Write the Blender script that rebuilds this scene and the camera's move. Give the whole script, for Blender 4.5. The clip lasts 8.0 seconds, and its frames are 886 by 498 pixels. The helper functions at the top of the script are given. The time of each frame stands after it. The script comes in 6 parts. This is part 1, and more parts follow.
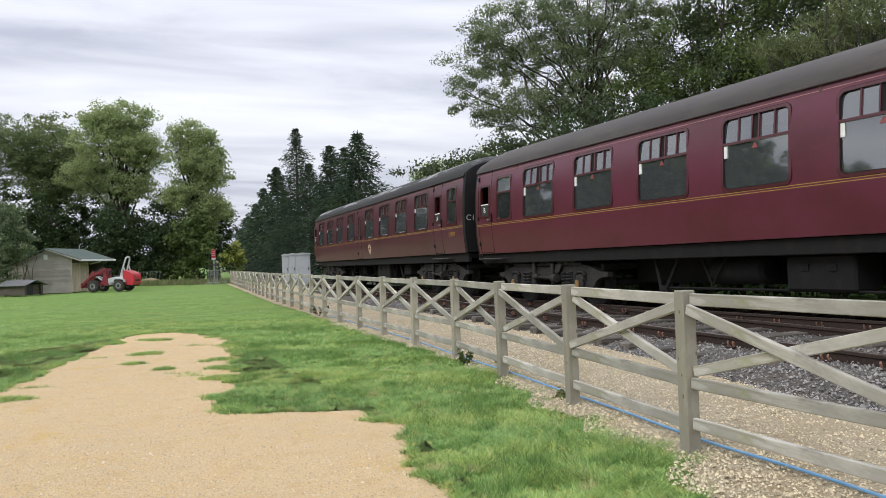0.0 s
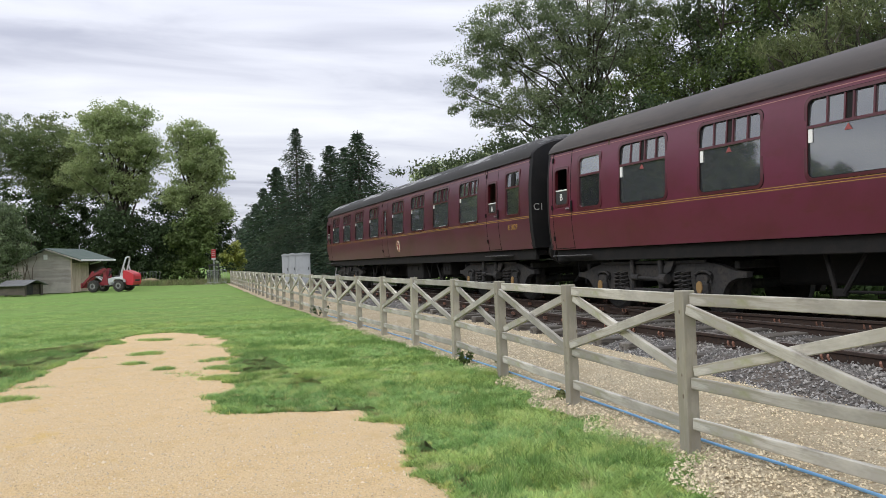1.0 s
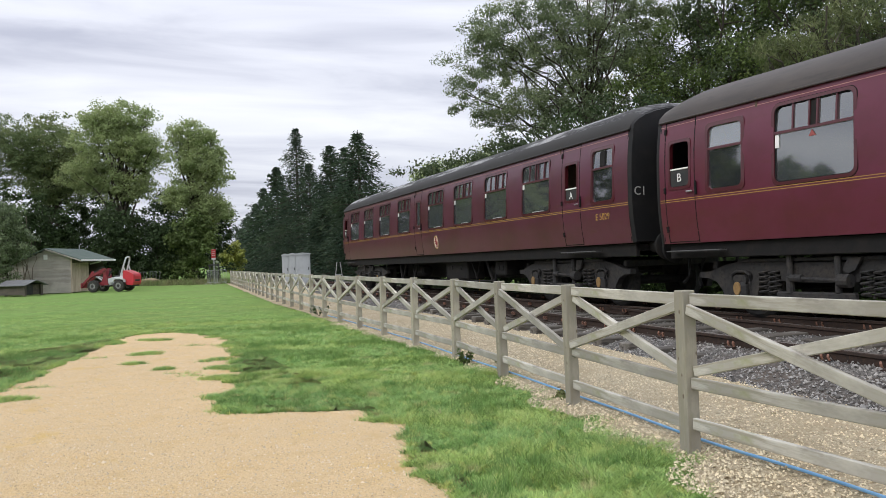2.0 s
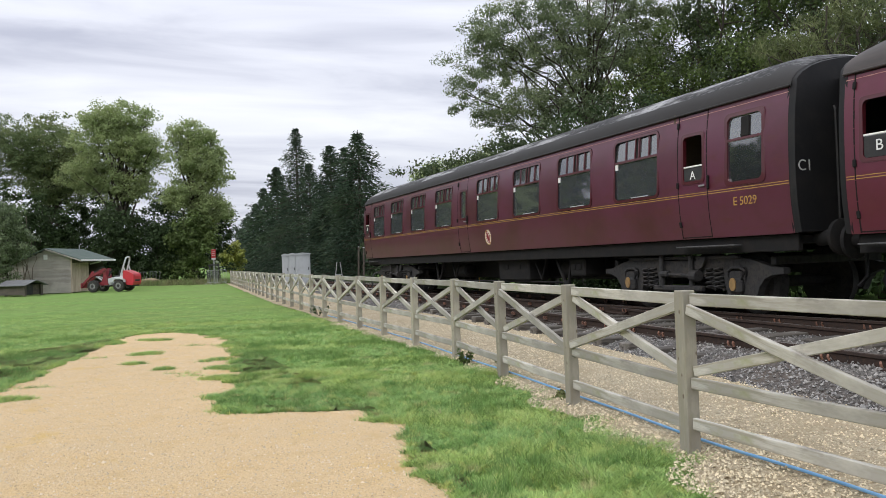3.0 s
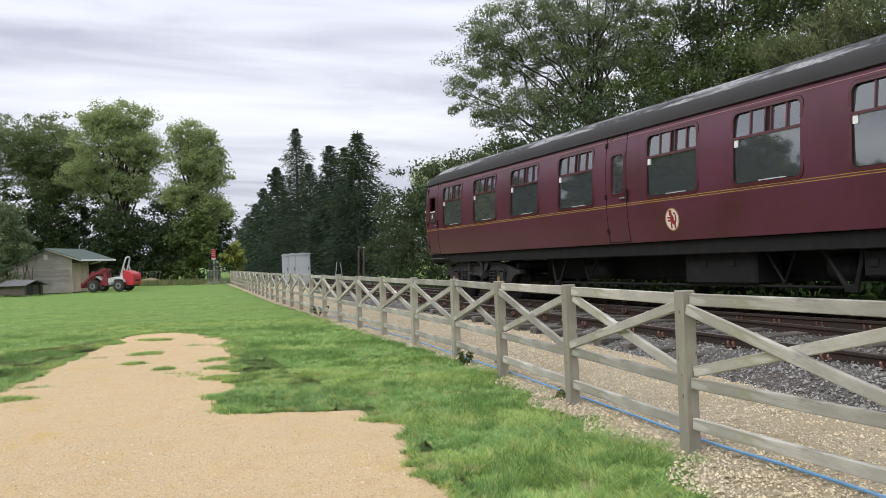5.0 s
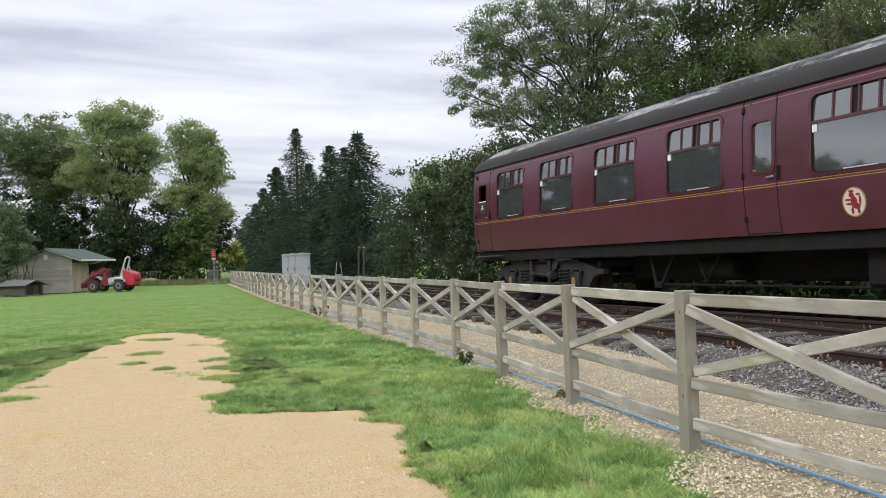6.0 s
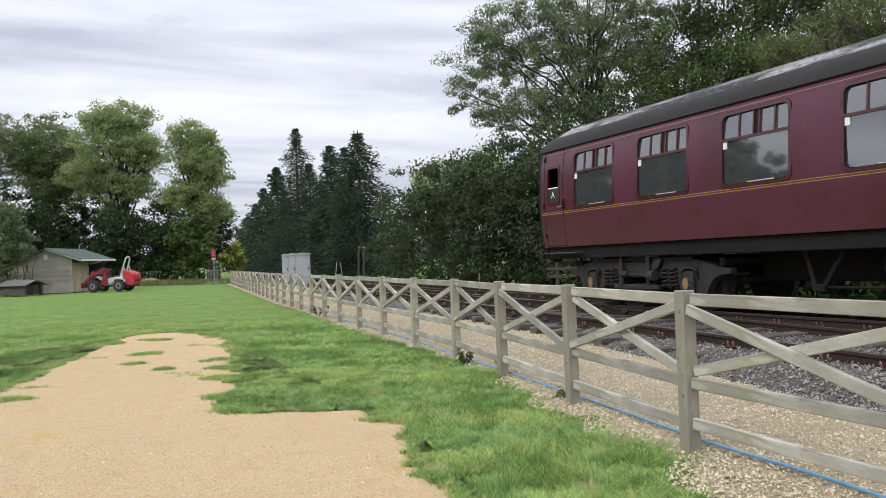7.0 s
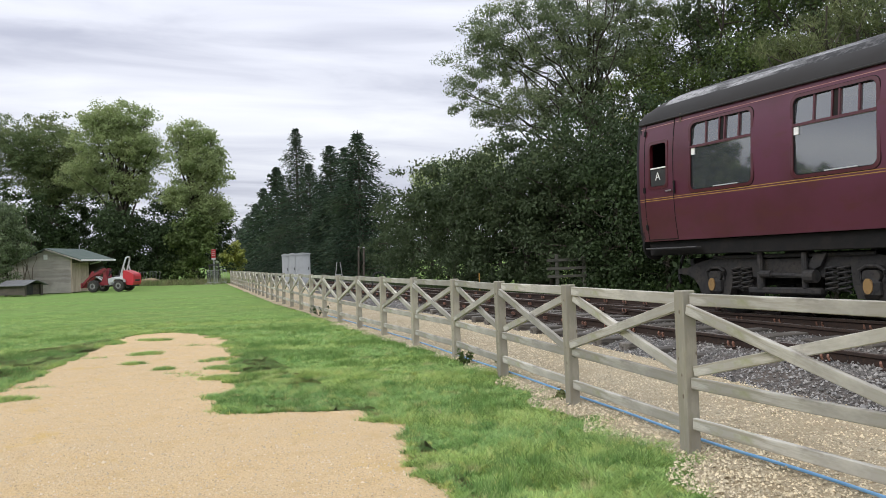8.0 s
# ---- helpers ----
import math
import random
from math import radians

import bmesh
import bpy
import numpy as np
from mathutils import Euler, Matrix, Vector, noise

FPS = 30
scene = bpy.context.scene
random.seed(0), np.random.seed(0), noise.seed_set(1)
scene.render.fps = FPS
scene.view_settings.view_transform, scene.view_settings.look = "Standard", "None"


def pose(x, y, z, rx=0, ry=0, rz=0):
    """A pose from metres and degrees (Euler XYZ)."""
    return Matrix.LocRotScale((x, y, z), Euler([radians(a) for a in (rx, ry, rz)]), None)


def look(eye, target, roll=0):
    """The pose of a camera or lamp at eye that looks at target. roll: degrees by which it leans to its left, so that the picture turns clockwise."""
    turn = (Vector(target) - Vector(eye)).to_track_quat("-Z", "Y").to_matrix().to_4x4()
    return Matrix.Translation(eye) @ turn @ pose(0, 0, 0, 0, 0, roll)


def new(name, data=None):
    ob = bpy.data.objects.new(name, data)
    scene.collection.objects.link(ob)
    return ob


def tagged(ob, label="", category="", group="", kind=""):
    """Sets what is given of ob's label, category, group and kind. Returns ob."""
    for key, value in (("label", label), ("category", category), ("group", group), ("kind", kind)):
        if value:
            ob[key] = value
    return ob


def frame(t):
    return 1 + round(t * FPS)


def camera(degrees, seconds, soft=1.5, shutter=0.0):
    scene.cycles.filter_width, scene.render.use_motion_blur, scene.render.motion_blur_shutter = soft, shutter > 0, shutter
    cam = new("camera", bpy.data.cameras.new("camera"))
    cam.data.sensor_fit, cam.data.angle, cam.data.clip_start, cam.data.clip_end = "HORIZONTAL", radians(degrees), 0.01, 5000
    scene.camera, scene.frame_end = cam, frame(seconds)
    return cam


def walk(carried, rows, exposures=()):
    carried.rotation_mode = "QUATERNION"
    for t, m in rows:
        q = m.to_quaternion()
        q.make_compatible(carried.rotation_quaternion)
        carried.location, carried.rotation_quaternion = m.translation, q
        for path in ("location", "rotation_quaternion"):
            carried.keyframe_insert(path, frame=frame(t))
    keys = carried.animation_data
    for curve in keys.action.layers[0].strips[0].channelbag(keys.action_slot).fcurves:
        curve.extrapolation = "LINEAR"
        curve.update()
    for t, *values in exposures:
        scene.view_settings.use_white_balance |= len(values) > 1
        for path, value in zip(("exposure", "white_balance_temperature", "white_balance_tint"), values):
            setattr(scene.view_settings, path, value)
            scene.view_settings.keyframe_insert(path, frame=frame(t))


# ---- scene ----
EYE = (0.0, 0.0, 1.33)
cam = camera(57.47, 8.0, soft=0.85)
VIEW = look(EYE, (0.0, 10.0, 1.33 + 0.1061), -2.1)
walk(cam, [(0.0, VIEW), (8.0, VIEW)], exposures=[(0.0, 0.1), (8.0, 0.1)])

# ---- light ----
world = bpy.data.worlds.new("overcast_sky")
scene.world = world
world.use_nodes = True


def build_sky():
    nt = world.node_tree
    nt.nodes.clear()
    N, L = nt.nodes.new, nt.links.new
    out = N("ShaderNodeOutputWorld")
    sky = N("ShaderNodeTexSky")
    sky.sky_type, sky.sun_disc = "NISHITA", False
    sky.sun_elevation, sky.sun_rotation = radians(39), radians(-134)
    clear = N("ShaderNodeBackground")
    clear.inputs["Strength"].default_value = 0.1
    L(sky.outputs[0], clear.inputs["Color"])
    co = N("ShaderNodeTexCoord")
    sep = N("ShaderNodeSeparateXYZ")
    L(co.outputs["Generated"], sep.inputs[0])
    lift = N("ShaderNodeMath")
    lift.operation = "MAXIMUM"
    lift.inputs[1].default_value = 0.0
    L(sep.outputs["Z"], lift.inputs[0])
    den = N("ShaderNodeMath")
    den.operation = "ADD"
    den.inputs[1].default_value = 0.09
    L(lift.outputs[0], den.inputs[0])
    plane = []
    for axis in ("X", "Y"):
        dv = N("ShaderNodeMath")
        dv.operation = "DIVIDE"
        L(sep.outputs[axis], dv.inputs[0])
        L(den.outputs[0], dv.inputs[1])
        plane.append(dv)
    comb = N("ShaderNodeCombineXYZ")
    L(plane[0].outputs[0], comb.inputs[0])
    L(plane[1].outputs[0], comb.inputs[1])
    turn = N("ShaderNodeMapping")
    turn.inputs["Rotation"].default_value = (0, 0, radians(-22))
    L(comb.outputs[0], turn.inputs[0])
    mapping = N("ShaderNodeMapping")
    mapping.inputs["Location"].default_value = SKY_SHIFT
    mapping.inputs["Scale"].default_value = (0.40, 0.85, 1.0)
    L(turn.outputs[0], mapping.inputs[0])
    big = N("ShaderNodeTexNoise")
    big.inputs["Scale"].default_value, big.inputs["Detail"].default_value = 0.9, 3
    big.inputs["Roughness"].default_value, big.inputs["Distortion"].default_value = 0.5, 0.5
    L(mapping.outputs[0], big.inputs["Vector"])
    streak = N("ShaderNodeTexNoise")
    streak.inputs["Scale"].default_value, streak.inputs["Detail"].default_value = 2.4, 7
    streak.inputs["Roughness"].default_value, streak.inputs["Distortion"].default_value = 0.52, 0.5
    L(mapping.outputs[0], streak.inputs["Vector"])
    mix = N("ShaderNodeMath")
    mix.operation = "MULTIPLY_ADD"
    mix.inputs[1].default_value = 0.42
    L(streak.outputs["Fac"], mix.inputs[0])
    half = N("ShaderNodeMath")
    half.operation = "MULTIPLY"
    half.inputs[1].default_value = 0.58
    L(big.outputs["Fac"], half.inputs[0])
    L(half.outputs[0], mix.inputs[2])
    ramp = N("ShaderNodeValToRGB")
    e = ramp.color_ramp.elements
    e[0].position, e[0].color = 0.40, (0.48, 0.50, 0.60, 1)
    e[1].position, e[1].color = 0.66, (0.88, 0.90, 0.95, 1)
    m = e.new(0.51)
    m.color = (0.70, 0.72, 0.81, 1)
    L(mix.outputs[0], ramp.inputs[0])
    cloud = N("ShaderNodeBackground")
    # an overcast sky is brighter overhead than at the horizon
    rise = N("ShaderNodeMath")
    rise.operation = "MULTIPLY_ADD"
    rise.inputs[1].default_value, rise.inputs[2].default_value = 1.0, 0.93
    L(lift.outputs[0], rise.inputs[0])
    L(rise.outputs[0], cloud.inputs["Strength"])
    L(ramp.outputs[0], cloud.inputs["Color"])
    both = N("ShaderNodeMixShader")
    both.inputs[0].default_value = 0.93
    L(clear.outputs[0], both.inputs[1])
    L(cloud.outputs[0], both.inputs[2])
    L(both.outputs[0], out.inputs["Surface"])


SKY_SHIFT = (9.3, 0.4, 0.0)
build_sky()
sun = new("sun", bpy.data.lights.new("sun", "SUN"))
sun.data.energy, sun.data.angle, sun.data.color = 1.3, radians(25), (1.0, 0.97, 0.92)
sun.matrix_world = look((-40, -30, 44), (0, 8, 0))


# ---- materials ----
def material(name, base, rough=0.6, metal=0.0, spots=(), bump=(), island=0.0, obj=0.0, coat=0.0, leaf=0.0, spec=0.5, knots=None, coat_rough=0.12):
    """Procedural surface. spots: (scale, colour, threshold, softness, stretch); bump: (scale, strength, distance)."""
    mat = bpy.data.materials.new(name)
    mat.use_nodes = True
    nt = mat.node_tree
    N, L = nt.nodes.new, nt.links.new
    p = nt.nodes["Principled BSDF"]
    p.inputs["Roughness"].default_value, p.inputs["Metallic"].default_value = rough, metal
    p.inputs["Coat Weight"].default_value = coat
    p.inputs["Coat Roughness"].default_value = coat_rough
    p.inputs["Specular IOR Level"].default_value = spec
    co = N("ShaderNodeTexCoord")
    rgb = N("ShaderNodeRGB")
    rgb.outputs[0].default_value = (*base, 1)
    col = rgb.outputs[0]
    for scale, colour, at, soft, stretch in spots:
        mp = N("ShaderNodeMapping")
        mp.inputs["Scale"].default_value = stretch
        L(co.outputs["Object"], mp.inputs[0])
        tex = N("ShaderNodeTexNoise")
        tex.inputs["Scale"].default_value, tex.inputs["Detail"].default_value = scale, 6
        tex.inputs["Roughness"].default_value = 0.62
        L(mp.outputs[0], tex.inputs["Vector"])
        rg = N("ShaderNodeMapRange")
        rg.inputs["From Min"].default_value, rg.inputs["From Max"].default_value = at - soft, at + soft
        L(tex.outputs["Fac"], rg.inputs["Value"])
        mx = N("ShaderNodeMix")
        mx.data_type = "RGBA"
        L(rg.outputs[0], mx.inputs["Factor"])
        L(col, mx.inputs["A"])
        mx.inputs["B"].default_value = (*colour, 1)
        col = mx.outputs["Result"]
    if knots:
        stretch, colour = knots
        mp = N("ShaderNodeMapping")
        mp.inputs["Scale"].default_value = stretch
        L(co.outputs["Object"], mp.inputs[0])
        vor = N("ShaderNodeTexVoronoi")
        vor.inputs["Scale"].default_value = 1.0
        L(mp.outputs[0], vor.inputs["Vector"])
        rg = N("ShaderNodeMapRange")
        rg.inputs["From Min"].default_value, rg.inputs["From Max"].default_value = 0.15, 0.08
        L(vor.outputs["Distance"], rg.inputs["Value"])
        mx = N("ShaderNodeMix")
        mx.data_type = "RGBA"
        L(rg.outputs[0], mx.inputs["Factor"])
        L(col, mx.inputs["A"])
        mx.inputs["B"].default_value = (*colour, 1)
        col = mx.outputs["Result"]
    for source, amount in ((0, island), (1, obj)):
        if amount:
            if source == 0:
                rnd = N("ShaderNodeNewGeometry").outputs["Random Per Island"]
            else:
                rnd = N("ShaderNodeObjectInfo").outputs["Random"]
            rg = N("ShaderNodeMapRange")
            rg.inputs["To Min"].default_value, rg.inputs["To Max"].default_value = 1 - amount, 1 + amount
            L(rnd, rg.inputs["Value"])
            hs = N("ShaderNodeHueSaturation")
            L(rg.outputs[0], hs.inputs["Value"])
            L(col, hs.inputs["Color"])
            col = hs.outputs[0]
    L(col, p.inputs["Base Color"])
    normal = None
    for scale, strength, distance in bump:
        tex = N("ShaderNodeTexNoise")
        tex.inputs["Scale"].default_value, tex.inputs["Detail"].default_value = scale, 5
        L(co.outputs["Object"], tex.inputs["Vector"])
        bp = N("ShaderNodeBump")
        bp.inputs["Strength"].default_value, bp.inputs["Distance"].default_value = strength, distance
        L(tex.outputs["Fac"], bp.inputs["Height"])
        if normal:
            L(normal, bp.inputs["Normal"])
        normal = bp.outputs[0]
    if normal:
        L(normal, p.inputs["Normal"])
    if leaf:
        tr = N("ShaderNodeBsdfTranslucent")
        L(col, tr.inputs["Color"])
        mx = N("ShaderNodeMixShader")
        mx.inputs[0].default_value = leaf
        L(p.outputs[0], mx.inputs[1])
        L(tr.outputs[0], mx.inputs[2])
        L(mx.outputs[0], nt.nodes["Material Output"].inputs["Surface"])
    return mat


def glass_material(name, tint, haze):
    """Old coach glass: clear body with a mirror-like surface by Fresnel and a thin film of dust."""
    mat = bpy.data.materials.new(name)
    mat.use_nodes = True
    nt = mat.node_tree
    N, L = nt.nodes.new, nt.links.new
    nt.nodes.remove(nt.nodes["Principled BSDF"])
    clear = N("ShaderNodeBsdfTransparent")
    clear.inputs["Color"].default_value = (*tint, 1)
    dust = N("ShaderNodeBsdfDiffuse")
    dust.inputs["Color"].default_value = (0.38, 0.42, 0.45, 1)
    m1 = N("ShaderNodeMixShader")
    m1.inputs[0].default_value = haze
    L(clear.outputs[0], m1.inputs[1])
    L(dust.outputs[0], m1.inputs[2])
    gl = N("ShaderNodeBsdfGlossy")
    gl.inputs["Roughness"].default_value = 0.035
    fr = N("ShaderNodeFresnel")
    fr.inputs["IOR"].default_value = 3.1
    m2 = N("ShaderNodeMixShader")
    L(fr.outputs[0], m2.inputs[0])
    L(m1.outputs[0], m2.inputs[1])
    L(gl.outputs[0], m2.inputs[2])
    L(m2.outputs[0], nt.nodes["Material Output"].inputs["Surface"])
    return mat


ONE = (1, 1, 1)
GRASS_SOIL = material("lawn_turf", (0.185, 0.315, 0.080), 0.95, spec=0.1, spots=[(0.35, (0.189, 0.258, 0.081), 0.52, 0.12, (0.5, 1.6, 1)), (1.6, (0.122, 0.201, 0.057), 0.58, 0.1, ONE), (30, (0.110, 0.161, 0.048), 0.6, 0.12, ONE)], bump=[(40, 0.6, 0.03), (6, 0.3, 0.05)])
GRASS = material("grass_blades", (0.305, 0.471, 0.163), 0.55, spec=0.3, spots=[(0.45, (0.453, 0.569, 0.185), 0.52, 0.08, (0.5, 1.6, 1)), (2.2, (0.179, 0.331, 0.098), 0.57, 0.05, ONE), (9, (0.506, 0.549, 0.185), 0.58, 0.04, ONE), (14, (0.137, 0.258, 0.082), 0.60, 0.04, ONE), (3.1, (0.526, 0.487, 0.250), 0.64, 0.05, ONE)], island=0.34, leaf=0.3)
SAND = material("compacted_sand", (0.6638, 0.4912, 0.2788), 0.95, spec=0.2, spots=[(0.6, (0.6106, 0.4602, 0.2699), 0.52, 0.14, ONE), (2.5, (0.6372, 0.4558, 0.2345), 0.58, 0.12, ONE), (55, (0.5133, 0.3805, 0.2213), 0.57, 0.05, ONE), (85, (0.7257, 0.593, 0.4071), 0.60, 0.05, ONE), (4, (0.5841, 0.4248, 0.2301), 0.60, 0.06, ONE), (1.3, (0.6018, 0.4248, 0.177), 0.66, 0.06, ONE)], bump=[(120, 0.9, 0.014), (34, 0.8, 0.022), (6, 0.4, 0.04)])
GRAVEL_BED = material("limestone_gravel_bed", (0.60, 0.525, 0.37), 0.95, spots=[(45, (0.40, 0.325, 0.21), 0.43, 0.1, ONE), (60, (0.66, 0.58, 0.43), 0.58, 0.06, ONE), (0.8, (0.40, 0.32, 0.20), 0.55, 0.1, ONE)], bump=[(60, 1.0, 0.03)])
GRAVEL = material("limestone_chips", (0.56, 0.49, 0.35), 0.9, spots=[(0.9, (0.59, 0.49, 0.32), 0.55, 0.1, ONE)], island=0.45, bump=[(90, 0.3, 0.004)])
BALLAST_BED = material("ballast_bed", (0.12, 0.115, 0.11), 0.95, spots=[(20, (0.055, 0.052, 0.05), 0.5, 0.1, ONE), (26, (0.21, 0.205, 0.20), 0.58, 0.06, ONE), (0.7, (0.12, 0.095, 0.075), 0.55, 0.1, ONE)], bump=[(28, 1.0, 0.06)])
BALLAST = material("granite_ballast", (0.22, 0.215, 0.205), 0.85, spots=[(1.5, (0.20, 0.185, 0.165), 0.55, 0.1, ONE), (8, (0.15, 0.14, 0.13), 0.55, 0.1, ONE)], island=0.75, bump=[(60, 0.4, 0.006)])
WOOD = material("weathered_fence_timber", (0.31, 0.29, 0.24), 0.85, spots=[(4, (0.42, 0.39, 0.31), 0.51, 0.07, (1, 1, 0.4)), (2.2, (0.24, 0.26, 0.125), 0.57, 0.06, ONE), (26, (0.31, 0.285, 0.215), 0.55, 0.07, (1, 1, 0.08)), (6, (0.25, 0.23, 0.18), 0.62, 0.05, (1, 1, 0.5))], obj=0.16, knots=((13, 13, 8.0), (0.16, 0.125, 0.085)), bump=[(40, 0.3, 0.004)])
WOOD_RAIL = material("weathered_rail_timber", (0.34, 0.325, 0.285), 0.85, spots=[(4, (0.46, 0.44, 0.385), 0.51, 0.06, (0.7, 1, 1)), (2.0, (0.25, 0.265, 0.12), 0.61, 0.05, ONE), (7, (0.60, 0.585, 0.53), 0.57, 0.05, (0.2, 1, 1)), (1.3, (0.24, 0.22, 0.175), 0.60, 0.05, (0.8, 1, 1)), (26, (0.30, 0.28, 0.225), 0.55, 0.07, (0.10, 1, 1)), (3.1, (0.42, 0.25, 0.12), 0.69, 0.03, ONE), (6, (0.24, 0.225, 0.19), 0.62, 0.05, (0.6, 1, 1))], obj=0.2, knots=((3.4, 8, 8), (0.15, 0.12, 0.085)), bump=[(40, 0.3, 0.004)])
MAROON = material("crimson_lake_paint", (0.090, 0.0165, 0.038), 0.36, coat_rough=0.32, spec=0.3, spots=[(0.9, (0.060, 0.0085, 0.0155), 0.55, 0.12, ONE), (6, (0.08, 0.016, 0.02), 0.62, 0.08, (0.4, 1, 1))], bump=[(2.2, 0.06, 0.02), (0.7, 0.05, 0.05)], coat=0.6)
CRIMSON = material("fresher_crimson_paint", (0.110, 0.0145, 0.036), 0.36, coat_rough=0.28, spec=0.3, spots=[(0.9, (0.078, 0.0085, 0.017), 0.55, 0.12, ONE), (6, (0.095, 0.014, 0.022), 0.62, 0.08, (0.4, 1, 1))], bump=[(2.2, 0.06, 0.02), (0.7, 0.05, 0.05)], coat=0.6)
MAROON_TRIM = material("crimson_window_surround", (0.070, 0.010, 0.015), 0.32, coat=0.3, spots=[(12, (0.06, 0.011, 0.015), 0.6, 0.1, ONE)])
ROOF_BLACK = material("sooty_roof", (0.024, 0.022, 0.021), 0.66, spec=0.3, spots=[(3, (0.028, 0.027, 0.027), 0.55, 0.12, (0.4, 1, 1))], bump=[(14, 0.15, 0.01)])
ROOF_STAIN = material("pale_roof_staining", (0.02, 0.02, 0.021), 0.7, spec=0.3, spots=[(2.4, (0.33, 0.33, 0.335), 0.54, 0.06, (0.35, 1.4, 1.4)), (14, (0.1, 0.1, 0.1), 0.56, 0.08, ONE)], bump=[(14, 0.15, 0.01)])
ROOF_BROWN = material("weathered_brown_roof", (0.042, 0.034, 0.031), 0.6, spots=[(2, (0.062, 0.05, 0.043), 0.53, 0.12, (0.3, 1, 1)), (9, (0.035, 0.03, 0.028), 0.6, 0.08, (0.2, 1, 1))], bump=[(14, 0.15, 0.01)])
UNDER = material("sooty_underframe", (0.01115, 0.01095, 0.01115), 0.8, spec=0.25, spots=[(4, (0.01724, 0.01521, 0.0142), 0.55, 0.1, ONE)], bump=[(22, 0.3, 0.01)])
BOGIE = material("brake_dust_bogie", (0.03264, 0.03231, 0.03289), 0.8, spec=0.3, spots=[(5, (0.05005, 0.04428, 0.03921), 0.56, 0.1, ONE), (16, (0.01958, 0.01915, 0.02024), 0.58, 0.08, ONE)], bump=[(30, 0.4, 0.008)])
END_BLACK = material("black_coach_end", (0.010, 0.010, 0.011), 0.6, spec=0.3, spots=[(3, (0.016, 0.015, 0.015), 0.58, 0.1, ONE)], bump=[(12, 0.2, 0.01)])
INTERIOR = material("coach_interior", (0.10, 0.07, 0.045), 0.7, spots=[(3, (0.075, 0.05, 0.032), 0.55, 0.1, ONE)])
SEAT = material("coach_seat_moquette", (0.075, 0.03, 0.03), 0.9, spots=[(30, (0.05, 0.03, 0.035), 0.55, 0.08, ONE)])
GLASS = glass_material("coach_glass", (0.24, 0.29, 0.285), 0.15)
FROST = glass_material("obscured_glass", (0.18, 0.21, 0.21), 0.08)
FOOT = material("worn_footboard", (0.065, 0.065, 0.0663), 0.6, spots=[(7, (0.039, 0.0377, 0.0364), 0.55, 0.1, ONE)])
FROST_PALE = glass_material("pale_obscured_glass", (0.5, 0.52, 0.52), 0.45)
TOPGLASS = glass_material("ventilator_glass", (0.45, 0.48, 0.48), 0.15)
WHITE = material("white_paint", (0.78, 0.78, 0.76), 0.6, spots=[(14, (0.66, 0.66, 0.63), 0.6, 0.1, ONE)])
CREAM_LINE = material("pale_straw_lining", (0.42, 0.22, 0.18), 0.5, spots=[(8, (0.3, 0.12, 0.1), 0.58, 0.1, ONE)])
GOLD = material("yellow_lining", (0.40, 0.24, 0.055), 0.5, spots=[(8, (0.30, 0.16, 0.05), 0.58, 0.1, ONE)])
LOADER_ARM = material("worn_dark_red_paint", (0.20, 0.016, 0.024), 0.5, spots=[(5, (0.12, 0.025, 0.025), 0.58, 0.1, ONE)])
LEAF_GREY = material("grey_green_leaves", (0.1797, 0.2309, 0.1236), 0.55, spec=0.3, spots=[(0.5, (0.1348, 0.181, 0.08986), 0.54, 0.1, ONE)], island=0.42, leaf=0.4)
HUT_WOOD_AND_SHADE = material("dark_boards_and_bay_shade", (0.085, 0.074, 0.062), 0.9, spots=[(5, (0.12, 0.10, 0.08), 0.54, 0.1, (0.3, 1, 1))])
RED_MARK = material("red_warning_mark", (0.26, 0.06, 0.055), 0.5)
AXLE_YELLOW = material("yellow_axlebox_cover", (0.26, 0.16, 0.06), 0.6, spots=[(14, (0.2, 0.12, 0.05), 0.56, 0.08, ONE)])
STEEL = material("polished_handle", (0.6, 0.6, 0.6), 0.3, 1.0)
RUST = material("rusty_rail", (0.042, 0.028, 0.022), 0.8, spec=0.3, spots=[(9, (0.030, 0.022, 0.019), 0.55, 0.1, ONE), (30, (0.065, 0.038, 0.026), 0.6, 0.08, ONE)], bump=[(40, 0.4, 0.006)])
RAIL_TOP = material("worn_rail_head", (0.40, 0.36, 0.33), 0.38, 0.8, spots=[(6, (0.25, 0.17, 0.12), 0.6, 0.08, (0.2, 1, 1))])
CLIP = material("orange_rail_clip", (0.1785, 0.085, 0.055), 0.7, spots=[(20, (0.102, 0.06, 0.04), 0.56, 0.08, ONE)], obj=0.2)
SLEEPER = material("oily_sleeper", (0.108, 0.0972, 0.0828), 0.85, spots=[(3, (0.1872, 0.1764, 0.1584), 0.55, 0.08, (0.3, 1, 1)), (14, (0.036, 0.03024, 0.02592), 0.58, 0.08, (0.15, 1, 1))], obj=0.25, bump=[(20, 0.4, 0.01)])
HOSE = material("blue_water_pipe", (0.20, 0.45, 0.76), 0.4, spots=[(6, (0.25, 0.50, 0.78), 0.56, 0.1, ONE)])
BARK = material("tree_bark", (0.075, 0.062, 0.048), 0.95, spots=[(5, (0.045, 0.038, 0.03), 0.52, 0.1, (1, 1, 0.3)), (1.3, (0.07, 0.085, 0.045), 0.62, 0.08, ONE)], bump=[(16, 0.6, 0.03)])
TWIG = material("bare_twigs", (0.16, 0.13, 0.10), 0.9, bump=[(30, 0.3, 0.01)])
